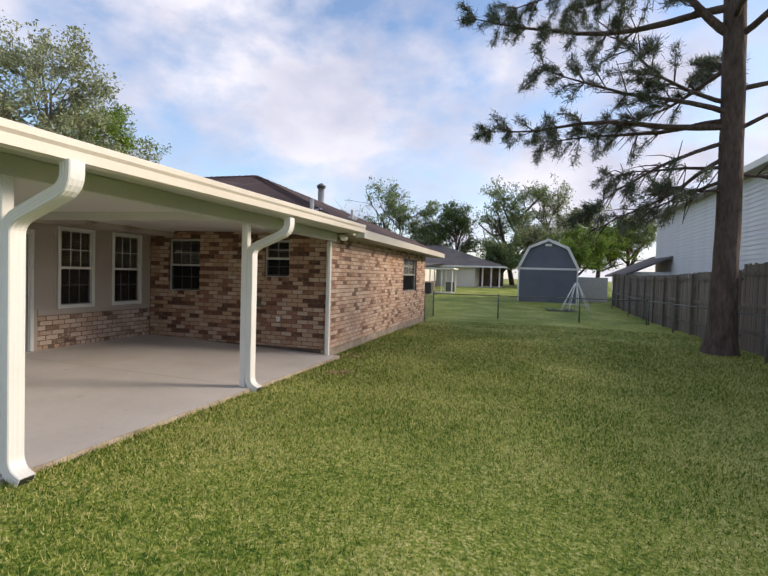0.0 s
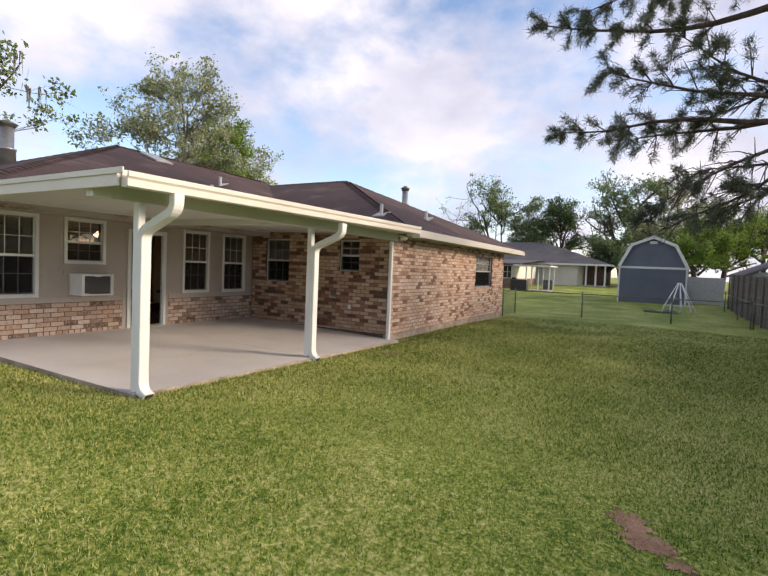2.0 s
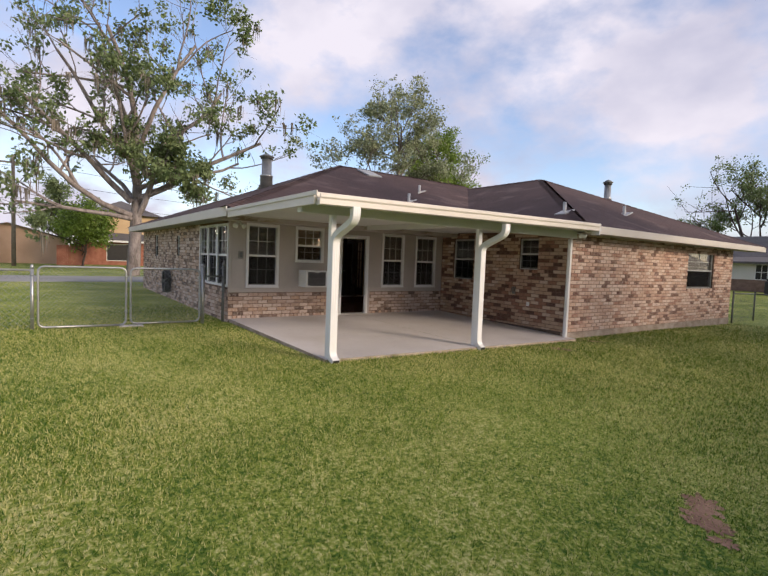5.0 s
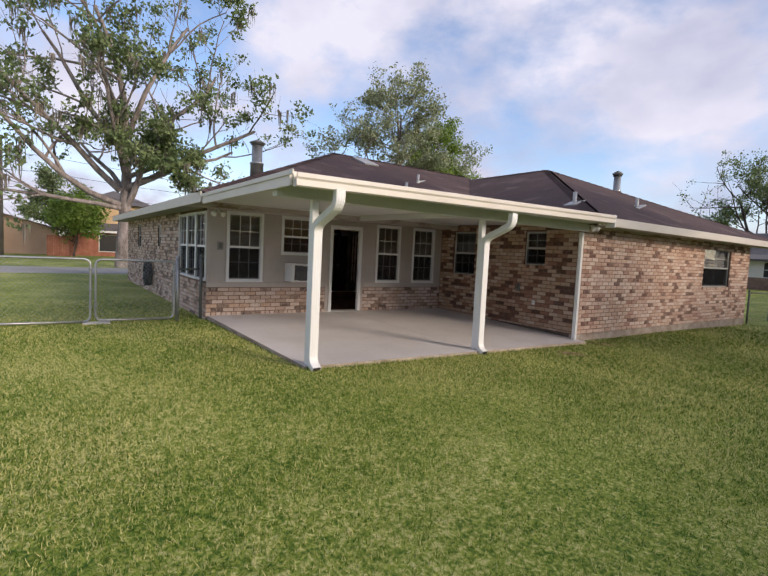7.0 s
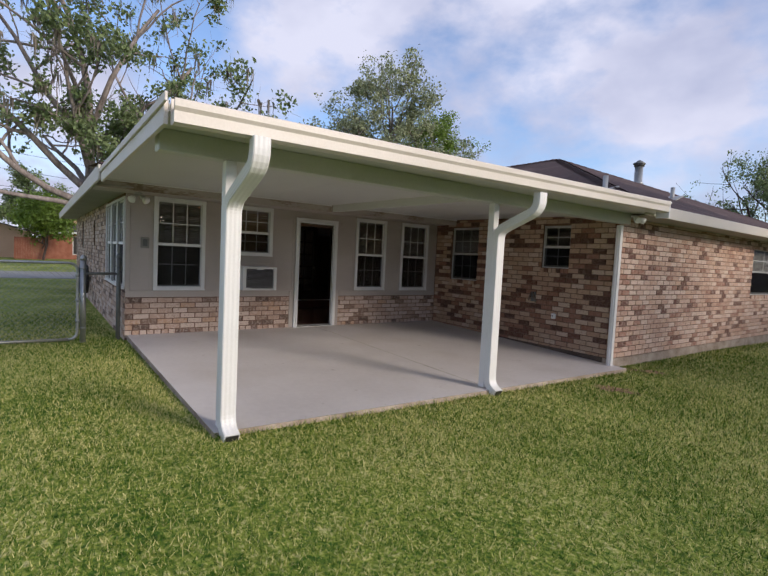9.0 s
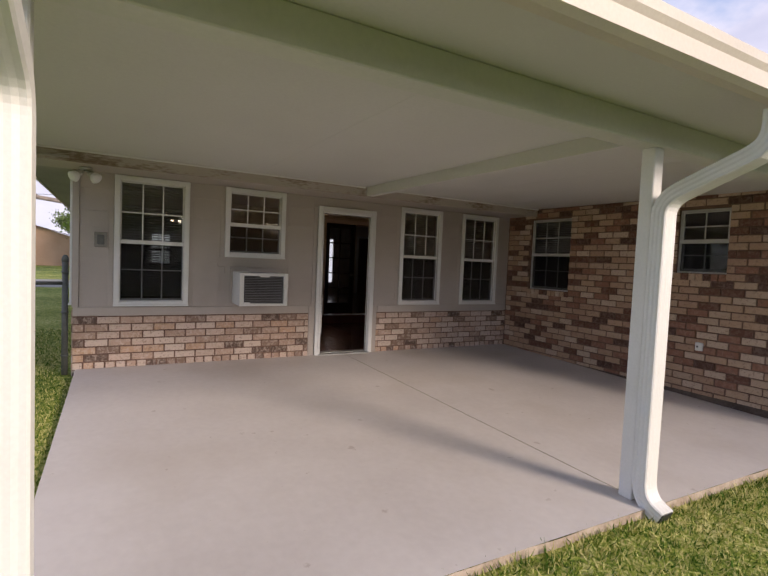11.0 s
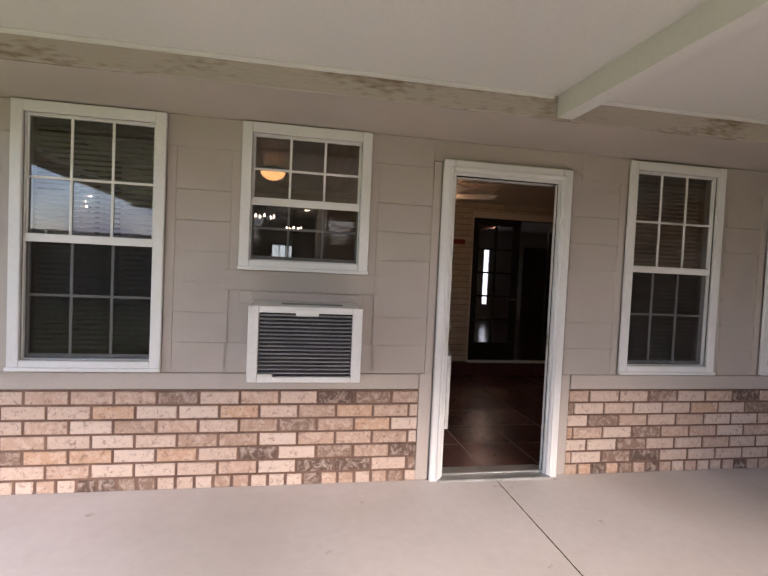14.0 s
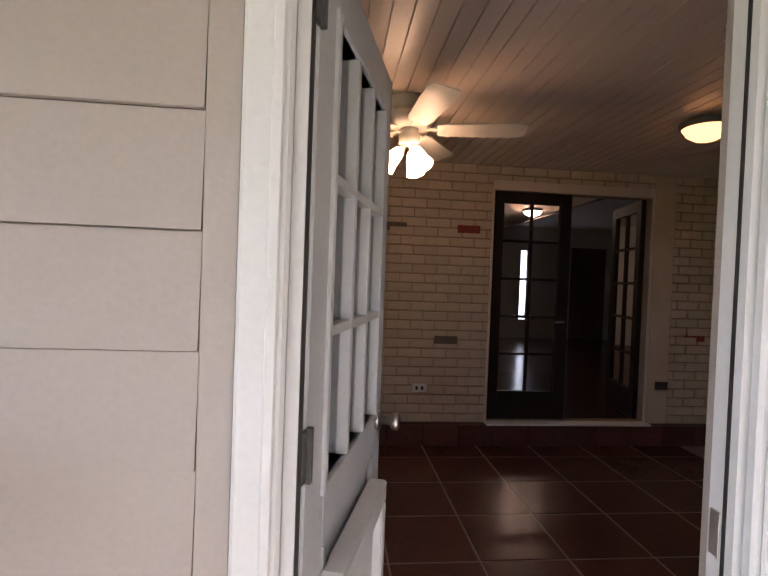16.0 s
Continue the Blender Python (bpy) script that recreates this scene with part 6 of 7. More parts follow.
        for k in range(3, n + 1):
            for j in range(5):
                side = (dv.cross(Vector((0, 0, 1))) * rnd.choice((-1, 1)) * rnd.uniform(0.4, 1) + Vector((0, 0, rnd.uniform(-0.7, 0.55))) + dv * rnd.uniform(0.2, 0.9)).normalized()
                ln = rnd.uniform(0.35, 1.05) * (1.15 - 0.4 * k / n)
                q = pts[k] + side * ln * 0.5 + Vector((0, 0, 0.03))
                e = pts[k] + side * ln + Vector((0, 0, rnd.uniform(-0.12, 0.1)))
                tube(bm, [pts[k], q, e], [0.018, 0.013, 0.007], 4, cap=False)
                if rnd.random() < dens * (0.35 + 0.65 * k / n):
                    tufts += [(e, (e - q).normalized()), (q, (e - q).normalized()), (e.lerp(q, 0.5), (e - q).normalized())]
        part("limb", bm, BARK, t)
    rng = np.random.default_rng(5)
    v, f = [], []
    for p, d in tufts:
        m = 60
        dirs = rng.normal(size=(m, 3)) * 0.75 + np.array(d) * 0.6 + (0, 0, 0.12)
        dirs /= np.linalg.norm(dirs, axis=1)[:, None]
        side = np.cross(dirs, rng.normal(size=(m, 3)))
        side /= np.linalg.norm(side, axis=1)[:, None]
        ln = rng.uniform(0.13, 0.26, m)[:, None]
        c = np.array(p) + rng.normal(0, 0.05, (m, 3))
        o = len(v)
        v += np.stack([c - side * 0.0075, c + side * 0.0075, c + dirs * ln], 1).reshape(-1, 3).tolist()
        f += (np.arange(3 * m).reshape(-1, 3) + o).tolist()
    tagged(lay("needles", v, f, NEEDLE, t), "grey-green pine needle tufts", kind="stuff")


pine()

# ---- shed ----
SIDING_WHITE = surf("white_vinyl_siding", (0.62, 0.64, 0.67), (0.70, 0.72, 0.74), 1, 40, 0.5, 0.05)


def shed():
    s = thing("garden_shed", "blue-grey gambrel garden shed with white trim", "shed", pose(-0.20, 36.0, ground_z(1, 36) - 0.02))
    w, d = 3.98, 4.2
    prof = [(0, 0), (w, 0), (w, 2.36), (w - 0.72, 3.80), (w / 2 - 0.02, 4.36), (0.70, 3.84), (0, 2.38)]
    bm = bmesh.new()
    a = [bm.verts.new((x, 0, z)) for x, z in prof]
    b = [bm.verts.new((x, d, z)) for x, z in prof]
    bm.faces.new(list(reversed(a)))
    bm.faces.new(b)
    for k in range(len(prof)):
        bm.faces.new((a[k], a[(k + 1) % len(prof)], b[(k + 1) % len(prof)], b[k]))
    bmesh.ops.recalc_face_normals(bm, faces=bm.faces)
    part("wall", bm, SHED_BLUE, s)
    t = 0.10
    part("trim", boxes((0, t, -0.03, -0.002, 0, 2.34), (w - t, w, -0.03, -0.002, 0, 2.34), (0, w, -0.035, -0.002, 2.28, 2.42), w=0.005), WHITE, s, "white corner and cross trim")
    for k in range(2, 6):
        (xa, za), (xb, zb) = prof[k], prof[k + 1]
        ang = math.degrees(math.atan2(zb - za, xb - xa))
        L = math.hypot(xb - xa, zb - za)
        pb = part("roof_panel", boxes((-0.06, L + 0.04, -0.16, d + 0.1, -0.07, -0.002), w=0.004), SHINGLE_GREY, s)
        pb.matrix_basis = pose(xa, 0, za, 0, -ang, 0)
        pt = part("rake_trim", boxes((-0.04, L + 0.02, -0.20, -0.162, -0.08, 0.10), w=0.004), WHITE, s)
        pt.matrix_basis = pose(xa, 0, za, 0, -ang, 0)
    part("gable_vent", boxes((w / 2 - 0.22, w / 2 + 0.22, -0.03, 0, 3.92, 4.10), w=0.006), WHITE, s, "white louvred gable vent")
    for k in range(1, 5):
        part("panel_groove", boxes((w * k / 5 - 0.01, w * k / 5 + 0.01, -0.008, 0, 0.05, 2.28)), SHED_BLUE, s)


shed()

# ---- back neighbours ----
NH_WALL = surf("cream_render", (0.62, 0.60, 0.55), (0.70, 0.68, 0.63), 1, 40, 0.7, 0.1)
NH_BRICK = surf("brown_brick_far", (0.16, 0.10, 0.075), (0.26, 0.17, 0.13), 4, 30, 0.9, 0.2)


def back_house():
    g = 0.45
    h = thing("neighbour_house", "low cream house with a grey hip roof and porch", "house", pose(0, 52, g))
    part("wall", boxes((-24, -4.9, 0, 9, -1.2, 2.25)), NH_WALL, h)
    part("porch_floor", boxes((-4.9, -2.2, 0, 9, -0.6, 0.12)), CONCRETE, h)
    for x in (-4.2, -3.3, -2.45):
        part("porch_post", boxes((x, x + 0.16, 0.1, 0.26, 0.12, 2.25), w=0.01), WHITE, h)
    bm = bmesh.new()
    z0, z1 = 2.27, 4.7
    e = [bm.verts.new(c) for c in ((-25, -0.7, z0), (-1.7, -0.7, z0), (-1.7, 10, z0), (-25, 10, z0))]
    r = [bm.verts.new((-20, 4.6, z1)), bm.verts.new((-9.2, 4.6, z1))]
    for q in ((e[0], e[1], r[1], r[0]), (e[2], e[3], r[0], r[1]), (e[3], e[0], r[0]), (e[1], e[2], r[1])):
        bm.faces.new(q)
    roof = part("roof", bm, SHINGLE_GREY, h, "grey-brown shingled hip roof")
    part("fascia_board", boxes((-25, -1.7, -0.72, -0.68, z0 - 0.16, z0 + 0.01), (-1.74, -1.7, -0.68, 10, z0 - 0.16, z0 + 0.01)), WHITE, roof)
    part("vent", boxes((-9.6, -9.3, 4.3, 4.6, z1 - 0.1, z1 + 0.25), w=0.01), DARK_STEEL, roof)
    part("window", boxes((-12.2, -11.2, -0.02, 0, 0.7, 1.7)), BLACK, h)
    part("porch_wall", boxes((-4.9, -2.2, 5.0, 5.1, 0.12, 2.25)), NH_BRICK, h, "shaded brown porch wall")
    w = thing("neighbour_wing", "cream wing with a brown brick base and white window", "house", pose(0, 42.5, ground_z(-10, 42) - 0.05))
    part("wall", boxes((-22, -8.75, 0, 8, 0.95, 2.25)), NH_WALL, w)
    part("brick_base", boxes((-22, -8.72, -0.03, 8, -0.6, 0.95)), NH_BRICK, w)
    win = part("window", boxes((-9.85, -9.15, -0.03, 0.0, 1.0, 2.05)), BLACK, w)
    part("window_frame", boxes((-9.90, -9.85, -0.05, 0, 0.95, 2.1), (-9.15, -9.10, -0.05, 0, 0.95, 2.1), (-9.85, -9.15, -0.05, 0, 2.05, 2.1), (-9.85, -9.15, -0.05, 0, 0.95, 1.0), (-9.52, -9.48, -0.045, 0, 1.0, 2.05), (-9.85, -9.15, -0.044, 0, 1.5, 1.54)), WHITE, win)
    bm = bmesh.new()
    v = [bm.verts.new(c) for c in ((-23, -0.6, 2.28), (-8.2, -0.6, 2.28), (-8.2, 9.5, 2.9), (-23, 9.5, 2.9), (-23, -0.6, 2.12), (-8.2, -0.6, 2.12))]
    bm.faces.new((v[0], v[1], v[2], v[3]))
    bm.faces.new((v[4], v[5], v[1], v[0]))
    part("roof", bm, SHINGLE_GREY, w)


back_house()
cover = thing("garden_cover", "small white garden canopy on slim posts", "canopy", pose(-7.7, 41.4, ground_z(-6.5, 41.4)))
part("canopy", boxes((-0.9, 2.2, -0.6, 2.4, 2.02, 2.14), w=0.01), WHITE, cover)
for x in (0.05, 1.05, 1.95):
    for y in (0.0, 2.1):
        part("post", boxes((x, x + 0.09, y, y + 0.09, 0, 2.02), w=0.005), WHITE, cover)
part("floor_slab", boxes((-0.6, 2.2, -0.3, 2.4, -0.2, 0.05)), CONCRETE, cover)
grill = thing("covered_grill", "black covered barbecue beside the canopy", "grill", pose(-8.5, 39.8, ground_z(-8, 40)))
bm = boxes((0, 1.35, 0, 0.7, 0.0, 0.95), (0.05, 0.4, 0.1, 0.6, 0.95, 1.12))
bevel(bm, 0.08, 2)
part("cover", bm, RUBBER, grill)
ac2 = thing("condenser_unit", "dark square condenser unit by the house wall", "air conditioner", pose(-6.6, 43.5, ground_z(-6, 43)))
part("case", boxes((0, 0.8, 0, 0.8, 0, 0.85), w=0.03), DARK_STEEL, ac2)

rack = thing("folding_frame", "white pyramid of folding poles on the lawn", "drying frame", pose(3.15, 30.0, ground_z(3.15, 30)))
for k in range(9):
    a = 2 * math.pi * k / 9
    bm = bmesh.new()
    tube(bm, [(0.08 * math.cos(a), 0.08 * math.sin(a), 1.62), (0.72 * math.cos(a), 0.72 * math.sin(a), 0.30), (0.80 * math.cos(a), 0.80 * math.sin(a), 0.0)], 0.022, 6)
    part("pole", bm, WHITE, rack)
for z, r in ((0.75, 0.50), (0.40, 0.67)):
    bm = bmesh.new()
    tube(bm, [(r * math.cos(2 * math.pi * k / 18), r * math.sin(2 * math.pi * k / 18), z) for k in range(19)], 0.014, 5)
    part("hoop", bm, WHITE, rack)
tarp = thing("dark_tarp", "crumpled dark green tarpaulin on the grass", "tarpaulin", pose(2.3, 29.6, ground_z(2.3, 29.6)))
bm = bmesh.new()
bmesh.ops.create_grid(bm, x_segments=14, y_segments=8, size=0.5)
for q in bm.verts:
    q.co.x *= 1.6
    q.co.z = 0.03 + 0.16 * abs(noise.noise(Vector((q.co.x * 3, q.co.y * 3, 1))))
part("sheet", bm, surf("tarp_green", (0.02, 0.035, 0.03), (0.04, 0.06, 0.05), 4, 40, 0.5, 0.2), tarp)


def right_house():
    h = thing("white_house", "two-storey white clapboard house behind the fence", "house", pose(9.5, 0, 0))
    part("wall", boxes((0.03, 9, 20.0, 40.4, -0.4, 6.25)), SIDING_WHITE, h)
    z = 1.4
    bm = bmesh.new()
    v0 = [(0.0, 0, 0), (0.03, 0, 0.2), (0.03, 0, 0)]
    a = [bm.verts.new((x - 0.0, 20.0, zz)) for x, _, zz in v0]
    b = [bm.verts.new((x - 0.0, 40.4, zz)) for x, _, zz in v0]
    bm.faces.new((a[0], b[0], b[1], a[1]))
    bm.faces.new((a[2], b[2], b[0], a[0]))
    bmesh.ops.recalc_face_normals(bm, faces=bm.faces)
    me = mesh_of("clapboard", bm, SIDING_WHITE)
    while z < 6.2:
        o = new("clapboard", me)
        o.parent, o.location = h, (0, 0, z)
        z += 0.2
    part("corner_trim", boxes((-0.02, 0.1, 40.4, 40.5, -0.3, 6.2), w=0.004), WHITE, h)
    part("soffit", boxes((-0.55, 0.03, 19.6, 40.8, 6.18, 6.24)), SHADED_SOFFIT, h)
    part("fascia_board", boxes((-0.60, -0.55, 19.6, 40.8, 6.16, 6.42)), WHITE, h)
    bm = bmesh.new()
    e = [bm.verts.new(c) for c in ((-0.6, 19.6, 6.42), (10, 19.6, 6.42), (10, 40.8, 6.42), (-0.6, 40.8, 6.42))]
    r = [bm.verts.new((4.7, 24, 8.3)), bm.verts.new((4.7, 36.5, 8.3))]
    for q in ((e[0], e[1], r[0]), (e[1], e[2], r[1], r[0]), (e[2], e[3], r[1]), (e[3], e[0], r[0], r[1])):
        bm.faces.new(q)
    part("roof", bm, SHINGLE_GREY, h)
    s = thing("low_outbuilding", "low grey-roofed outbuilding behind the fence", "outbuilding", pose(7.2, 36.5, 0.1))
    part("wall", boxes((0, 3.2, 0, 8, -0.4, 2.1)), SIDING_WHITE, s)
    bm = bmesh.new()
    q = [bm.verts.new(c) for c in ((-0.5, -0.4, 1.9), (-0.5, 8.4, 1.9), (3.0, 8.4, 3.5), (3.0, -0.4, 3.5), (-0.5, -0.4, 1.78), (-0.5, 8.4, 1.78), (3.0, -0.4, 3.38))]
    bm.faces.new((q[0], q[3], q[2], q[1]))
    bm.faces.new((q[4], q[0], q[1], q[5]))
    bm.faces.new((q[4], q[6], q[3], q[0]))
    part("roof", bm, SHINGLE_GREY, s)


right_house()

# ---- street side ----
ASPHALT = surf("asphalt", (0.27, 0.265, 0.26), (0.35, 0.345, 0.335), 0.5, 30, 0.9, 0.3)
solid("road", boxes((-27.6, -22.6, -90, 120, -0.3, -0.04)), ASPHALT, "pale grey street beyond the lawn", "road")
PEACH = surf("peach_render", (0.55, 0.36, 0.24), (0.63, 0.43, 0.30), 1, 40, 0.8, 0.1)
OCHRE = surf("ochre_panel", (0.43, 0.30, 0.16), (0.50, 0.36, 0.20), 1, 40, 0.7, 0.1)
RED_BRICK = surf("red_brick_far", (0.28, 0.10, 0.06), (0.40, 0.17, 0.11), 3, 30, 0.9, 0.2)
ROOF_BROWN = surf("brown_far_shingles", (0.12, 0.09, 0.075), (0.19, 0.15, 0.13), 1, 12, 0.9, 0.3)


def street_house(name, label, x, y, w, d, h, wall, roof, rise, z=-0.1, gable=True, windows=(), door=None):
    """A house that faces the street to the east: w along y, d back along -x."""
    t = thing(name, label, "house", pose(x, y, z))
    part("wall", boxes((-d, 0, 0, w, -0.3, h)), wall, t)
    bm = bmesh.new()
    o = 0.5
    if gable:   # ridge runs back from the street
        e = [bm.verts.new(c) for c in ((o, -o, h), (o, w / 2, h + rise), (o, w + o, h), (-d - o, -o, h), (-d - o, w / 2, h + rise), (-d - o, w + o, h))]
        bm.faces.new((e[0], e[1], e[4], e[3]))
        bm.faces.new((e[1], e[2], e[5], e[4]))
    else:
        e = [bm.verts.new(c) for c in ((o, -o, h), (o, w + o, h), (-d - o, w + o, h), (-d - o, -o, h))]
        r = [bm.verts.new((-d / 2, d / 3, h + rise)), bm.verts.new((-d / 2, w - d / 3, h + rise))]
        for q in ((e[0], e[1], r[1], r[0]), (e[1], e[2], r[1]), (e[2], e[3], r[0], r[1]), (e[3], e[0], r[0])):
            bm.faces.new(q)
    part("roof", bm, roof, t)
    if gable:
        bm = bmesh.new()
        v = [bm.verts.new(c) for c in ((0, 0, h), (0, w, h), (0, w / 2, h + rise))]
        bm.faces.new(v)
        part("gable", bm, wall, t)
    part("fascia_board", boxes((o - 0.02, o + 0.03, -o, w + o, h - 0.14, h + 0.04)), WHITE, t) if not gable else None
    for a, b, c, e2 in windows:
        wn = part("window", boxes((0.0, 0.03, a, b, c, e2)), BLACK, t, "dark window panes")
        part("window_frame", boxes((0.0, 0.05, a - 0.06, a, c - 0.06, e2 + 0.06), (0.0, 0.05, b, b + 0.06, c - 0.06, e2 + 0.06), (0.0, 0.05, a, b, e2, e2 + 0.06), (0.0, 0.05, a, b, c - 0.06, c)), WHITE, wn)
    if door:
        a, b, e2 = door
        dr = part("garage_door", boxes((0.0, 0.04, a, b, 0.0, e2)), DARK_STEEL, t, "dark garage door")
        for k in range(1, 4):
            part("panel_joint", boxes((0.04, 0.05, a, b, e2 * k / 4 - 0.01, e2 * k / 4 + 0.01)), RUBBER, dr)
    return t


street_house("peach_house", "low peach house with a brown gable roof", -49, -7.2, 8.6, 9, 2.2, PEACH, ROOF_BROWN, 1.3, windows=((1.2, 2.6, 0.9, 1.9),))
street_house("brick_house", "red brick house with an ochre upper storey", -49, 2.3, 11, 9, 2.35, RED_BRICK, SHINGLE_GREY, 1.6, gable=False, windows=((2.2, 4.1, 0.5, 2.0),))
up = thing("upper_storey", "ochre upper storey with a dark hip roof", "house", pose(-51, 3.2, 3.0))
part("wall", boxes((-6, 0, 0, 6.0, 0, 1.9)), OCHRE, up)
bm = bmesh.new()
e = [bm.verts.new(c) for c in ((0.5, -0.5, 1.9), (0.5, 6.5, 1.9), (-6.5, 6.5, 1.9), (-6.5, -0.5, 1.9), (-3, 3, 3.5))]
for q in ((0, 1, 4), (1, 2, 4), (2, 3, 4), (3, 0, 4)):
    bm.faces.new([e[k] for k in q])
part("roof", bm, SHINGLE_GREY, up)
street_house("garage_house", "white house with a dark garage door and slate roof", -46, -24, 20, 10, 2.15, SIDING_WHITE, SHINGLE_GREY, 2.3, gable=False, door=(13.0, 19.2, 1.95), windows=((9.5, 10.3, 0.8, 1.8),))
fence_red = thing("red_fence", "short dark red board fence between the houses", "fence", pose(-46, 0.5, -0.1))
for k in range(13):
    part("picket", boxes((0, 0.02, k * 0.155, k * 0.155 + 0.148, 0, 1.75)), RED_BRICK, fence_red)
can = thing("wheelie_bin", "green wheeled rubbish bin at the kerb", "bin", pose(-34.5, -8.3, -0.08))
bm = bmesh.new()
lathe(bm, [(0.24, 0.0), (0.33, 0.85), (0.34, 0.86)], 4)
bin_body = part("body", bm, surf("green_plastic", (0.02, 0.12, 0.06), (0.03, 0.16, 0.08), 4, 40, 0.5, 0.05), can)
bm = bmesh.new()
lathe(bm, [(0.36, 0.86), (0.36, 0.92), (0.2, 0.98)], 4)
part("lid", bm, surf("dark_green_lid", (0.015, 0.08, 0.04), (0.02, 0.10, 0.05), 4, 40, 0.5, 0.05), bin_body)


def pickup(x, y):
    t = thing("pickup_truck", "white pickup truck parked at the garage", "truck", pose(x, y, -0.1))
    PAINT = surf("white_car_paint", (0.72, 0.73, 0.74), (0.78, 0.79, 0.80), 1, 30, 0.25, 0.0)
    side = [(0.0, 0.45), (4.9, 0.45), (4.95, 0.95), (3.3, 1.0), (2.9, 1.6), (1.75, 1.62), (1.55, 1.0), (0.0, 1.0)]
    bm = bmesh.new()
    a = [bm.verts.new((0, p, z)) for p, z in side]
    b = [bm.verts.new((1.8, p, z)) for p, z in side]
    bm.faces.new(a)
    bm.faces.new(list(reversed(b)))
    for k in range(len(side)):
        bm.faces.new((a[k], b[k], b[(k + 1) % len(side)], a[(k + 1) % len(side)]))
    bmesh.ops.recalc_face_normals(bm, faces=bm.faces)
    bevel(bm, 0.05, 2)
    part("body", bm, PAINT, t)
    part("side_window", boxes((1.805, 1.82, 1.85, 2.75, 1.1, 1.5), w=0.004), BLACK, t)
    for p in (0.95, 3.95):
        for xx in (0.1, 1.7):
            bm = bmesh.new()
            tube(bm, [(xx - 0.1, p, 0.36), (xx + 0.14, p, 0.36)], 0.36, 18)
            wh = part("wheel", bm, RUBBER, t, "black tyre")
            bm = bmesh.new()
            tube(bm, [(xx + 0.14, p, 0.36), (xx + 0.15, p, 0.36)], 0.2, 14)
            part("rim", bm, STEEL, wh)


pickup(-44.5, -10.3)
hose = thing("hose_reel", "black hose reel with a coiled hose on the brick", "hose reel", pose(-13.6, SIDE_Y - 0.03, 0.10))
bm = bmesh.new()
for k in range(5):
    tube(bm, [(0.26 * math.cos(2 * math.pi * j / 20), -0.06 - 0.035 * k, 0.42 + 0.34 * math.sin(2 * math.pi * j / 20)) for j in range(21)], 0.028, 6)
part("coil", bm, RUBBER, hose)
bm = bmesh.new()
tube(bm, [(0.25, -0.15, 0.3), (0.42, -0.16, 0.25), (0.55, -0.17, 0.5), (0.72, -0.18, 0.60)], 0.03, 6)
part("loose_end", bm, RUBBER, hose)
part("bracket", boxes((-0.06, 0.06, -0.25, 0.03, 0.38, 0.48), w=0.005), DARK_STEEL, hose)

pole = thing("utility_pole", "grey wooden utility pole across the street", "utility pole", pose(-42, -2.2, -0.1))
bm = bmesh.new()
tube(bm, [(0, 0, 0), (0, 0, 8.2)], [0.15, 0.11], 10)
part("shaft", bm, BARK_PALE, pole)
part("cross_arm", boxes((-0.05, 0.05, -1.0, 1.0, 7.6, 7.72)), BARK_PALE, pole)
for k, (zz, xx) in enumerate(((7.6, -42), (6.4, -42), (5.2, -42))):
    wire = thing("overhead_cable", "thin black overhead cable along the street", "cable", None, "overhead cables")
    bm = bmesh.new()
    tube(bm, [(xx, -60 + 6 * j, zz - 0.1 + 0.6 * ((j % 5) / 2.5 - 1) ** 2 - 0.6) for j in range(21)], 0.018, 4)
    part("line", bm, RUBBER, wire)

# ---- bare soil ----
SOIL = surf("bare_soil", (0.16, 0.080, 0.046), (0.38, 0.23, 0.145), 8, 60, 0.95, 0.6)


def soil_patch(x, y, rx, ry, turn, seed):
    v, f = [(x, y, ground_z(x, y) + 0.008)], []
    n = 60
    for k in range(n):
        a = 2 * math.pi * k / n
        r = 1 + 0.7 * noise.noise(Vector((math.cos(a) * 2.6, math.sin(a) * 2.6, seed))) + 0.45 * noise.noise(Vector((math.cos(a) * 9, math.sin(a) * 9, seed)))
        px, py = rx * r * math.cos(a), ry * r * math.sin(a)
        c, s = math.cos(turn), math.sin(turn)
        q = (x + px * c - py * s, y + px * s + py * c)
        v.append((*q, ground_z(*q) + 0.005))
        f.append((0, k + 1, (k + 1) % n + 1))
    tagged(lay("soil_patch", v, f, SOIL), "bare reddish soil patch with wood chips in the lawn", "soil", "bare patches", "structure")


PATCHES = ((1.94, 3.32, 0.15, 0.10, -0.9, 1.0), (2.05, 3.09, 0.14, 0.11, -0.4, 4.0), (2.2, 2.93, 0.07, 0.05, 0.2, 5.0), (-2.95, 9.9, 0.35, 0.12, 0.6, 2.0), (-2.5, 8.2, 0.3, 0.16, 0.3, 3.0))
for q in PATCHES:
    soil_patch(*q)


# ---- pieces: tiles, bricks, grass ----
tile_mesh = mesh_of("floor_tile", boxes((0, 0.443, 0, 0.443, 0, 0.012), w=0.003), TILE)
for i in range(7):
    for j in range(14):
        x, y = -7.80 - 0.452 * (i + 1), 3.235 + 0.452 * j
        if y + 0.45 < 9.5:
            o = new("floor_tile", tile_mesh)
            o.parent, o.location = floor, (x, y, 0.0135)


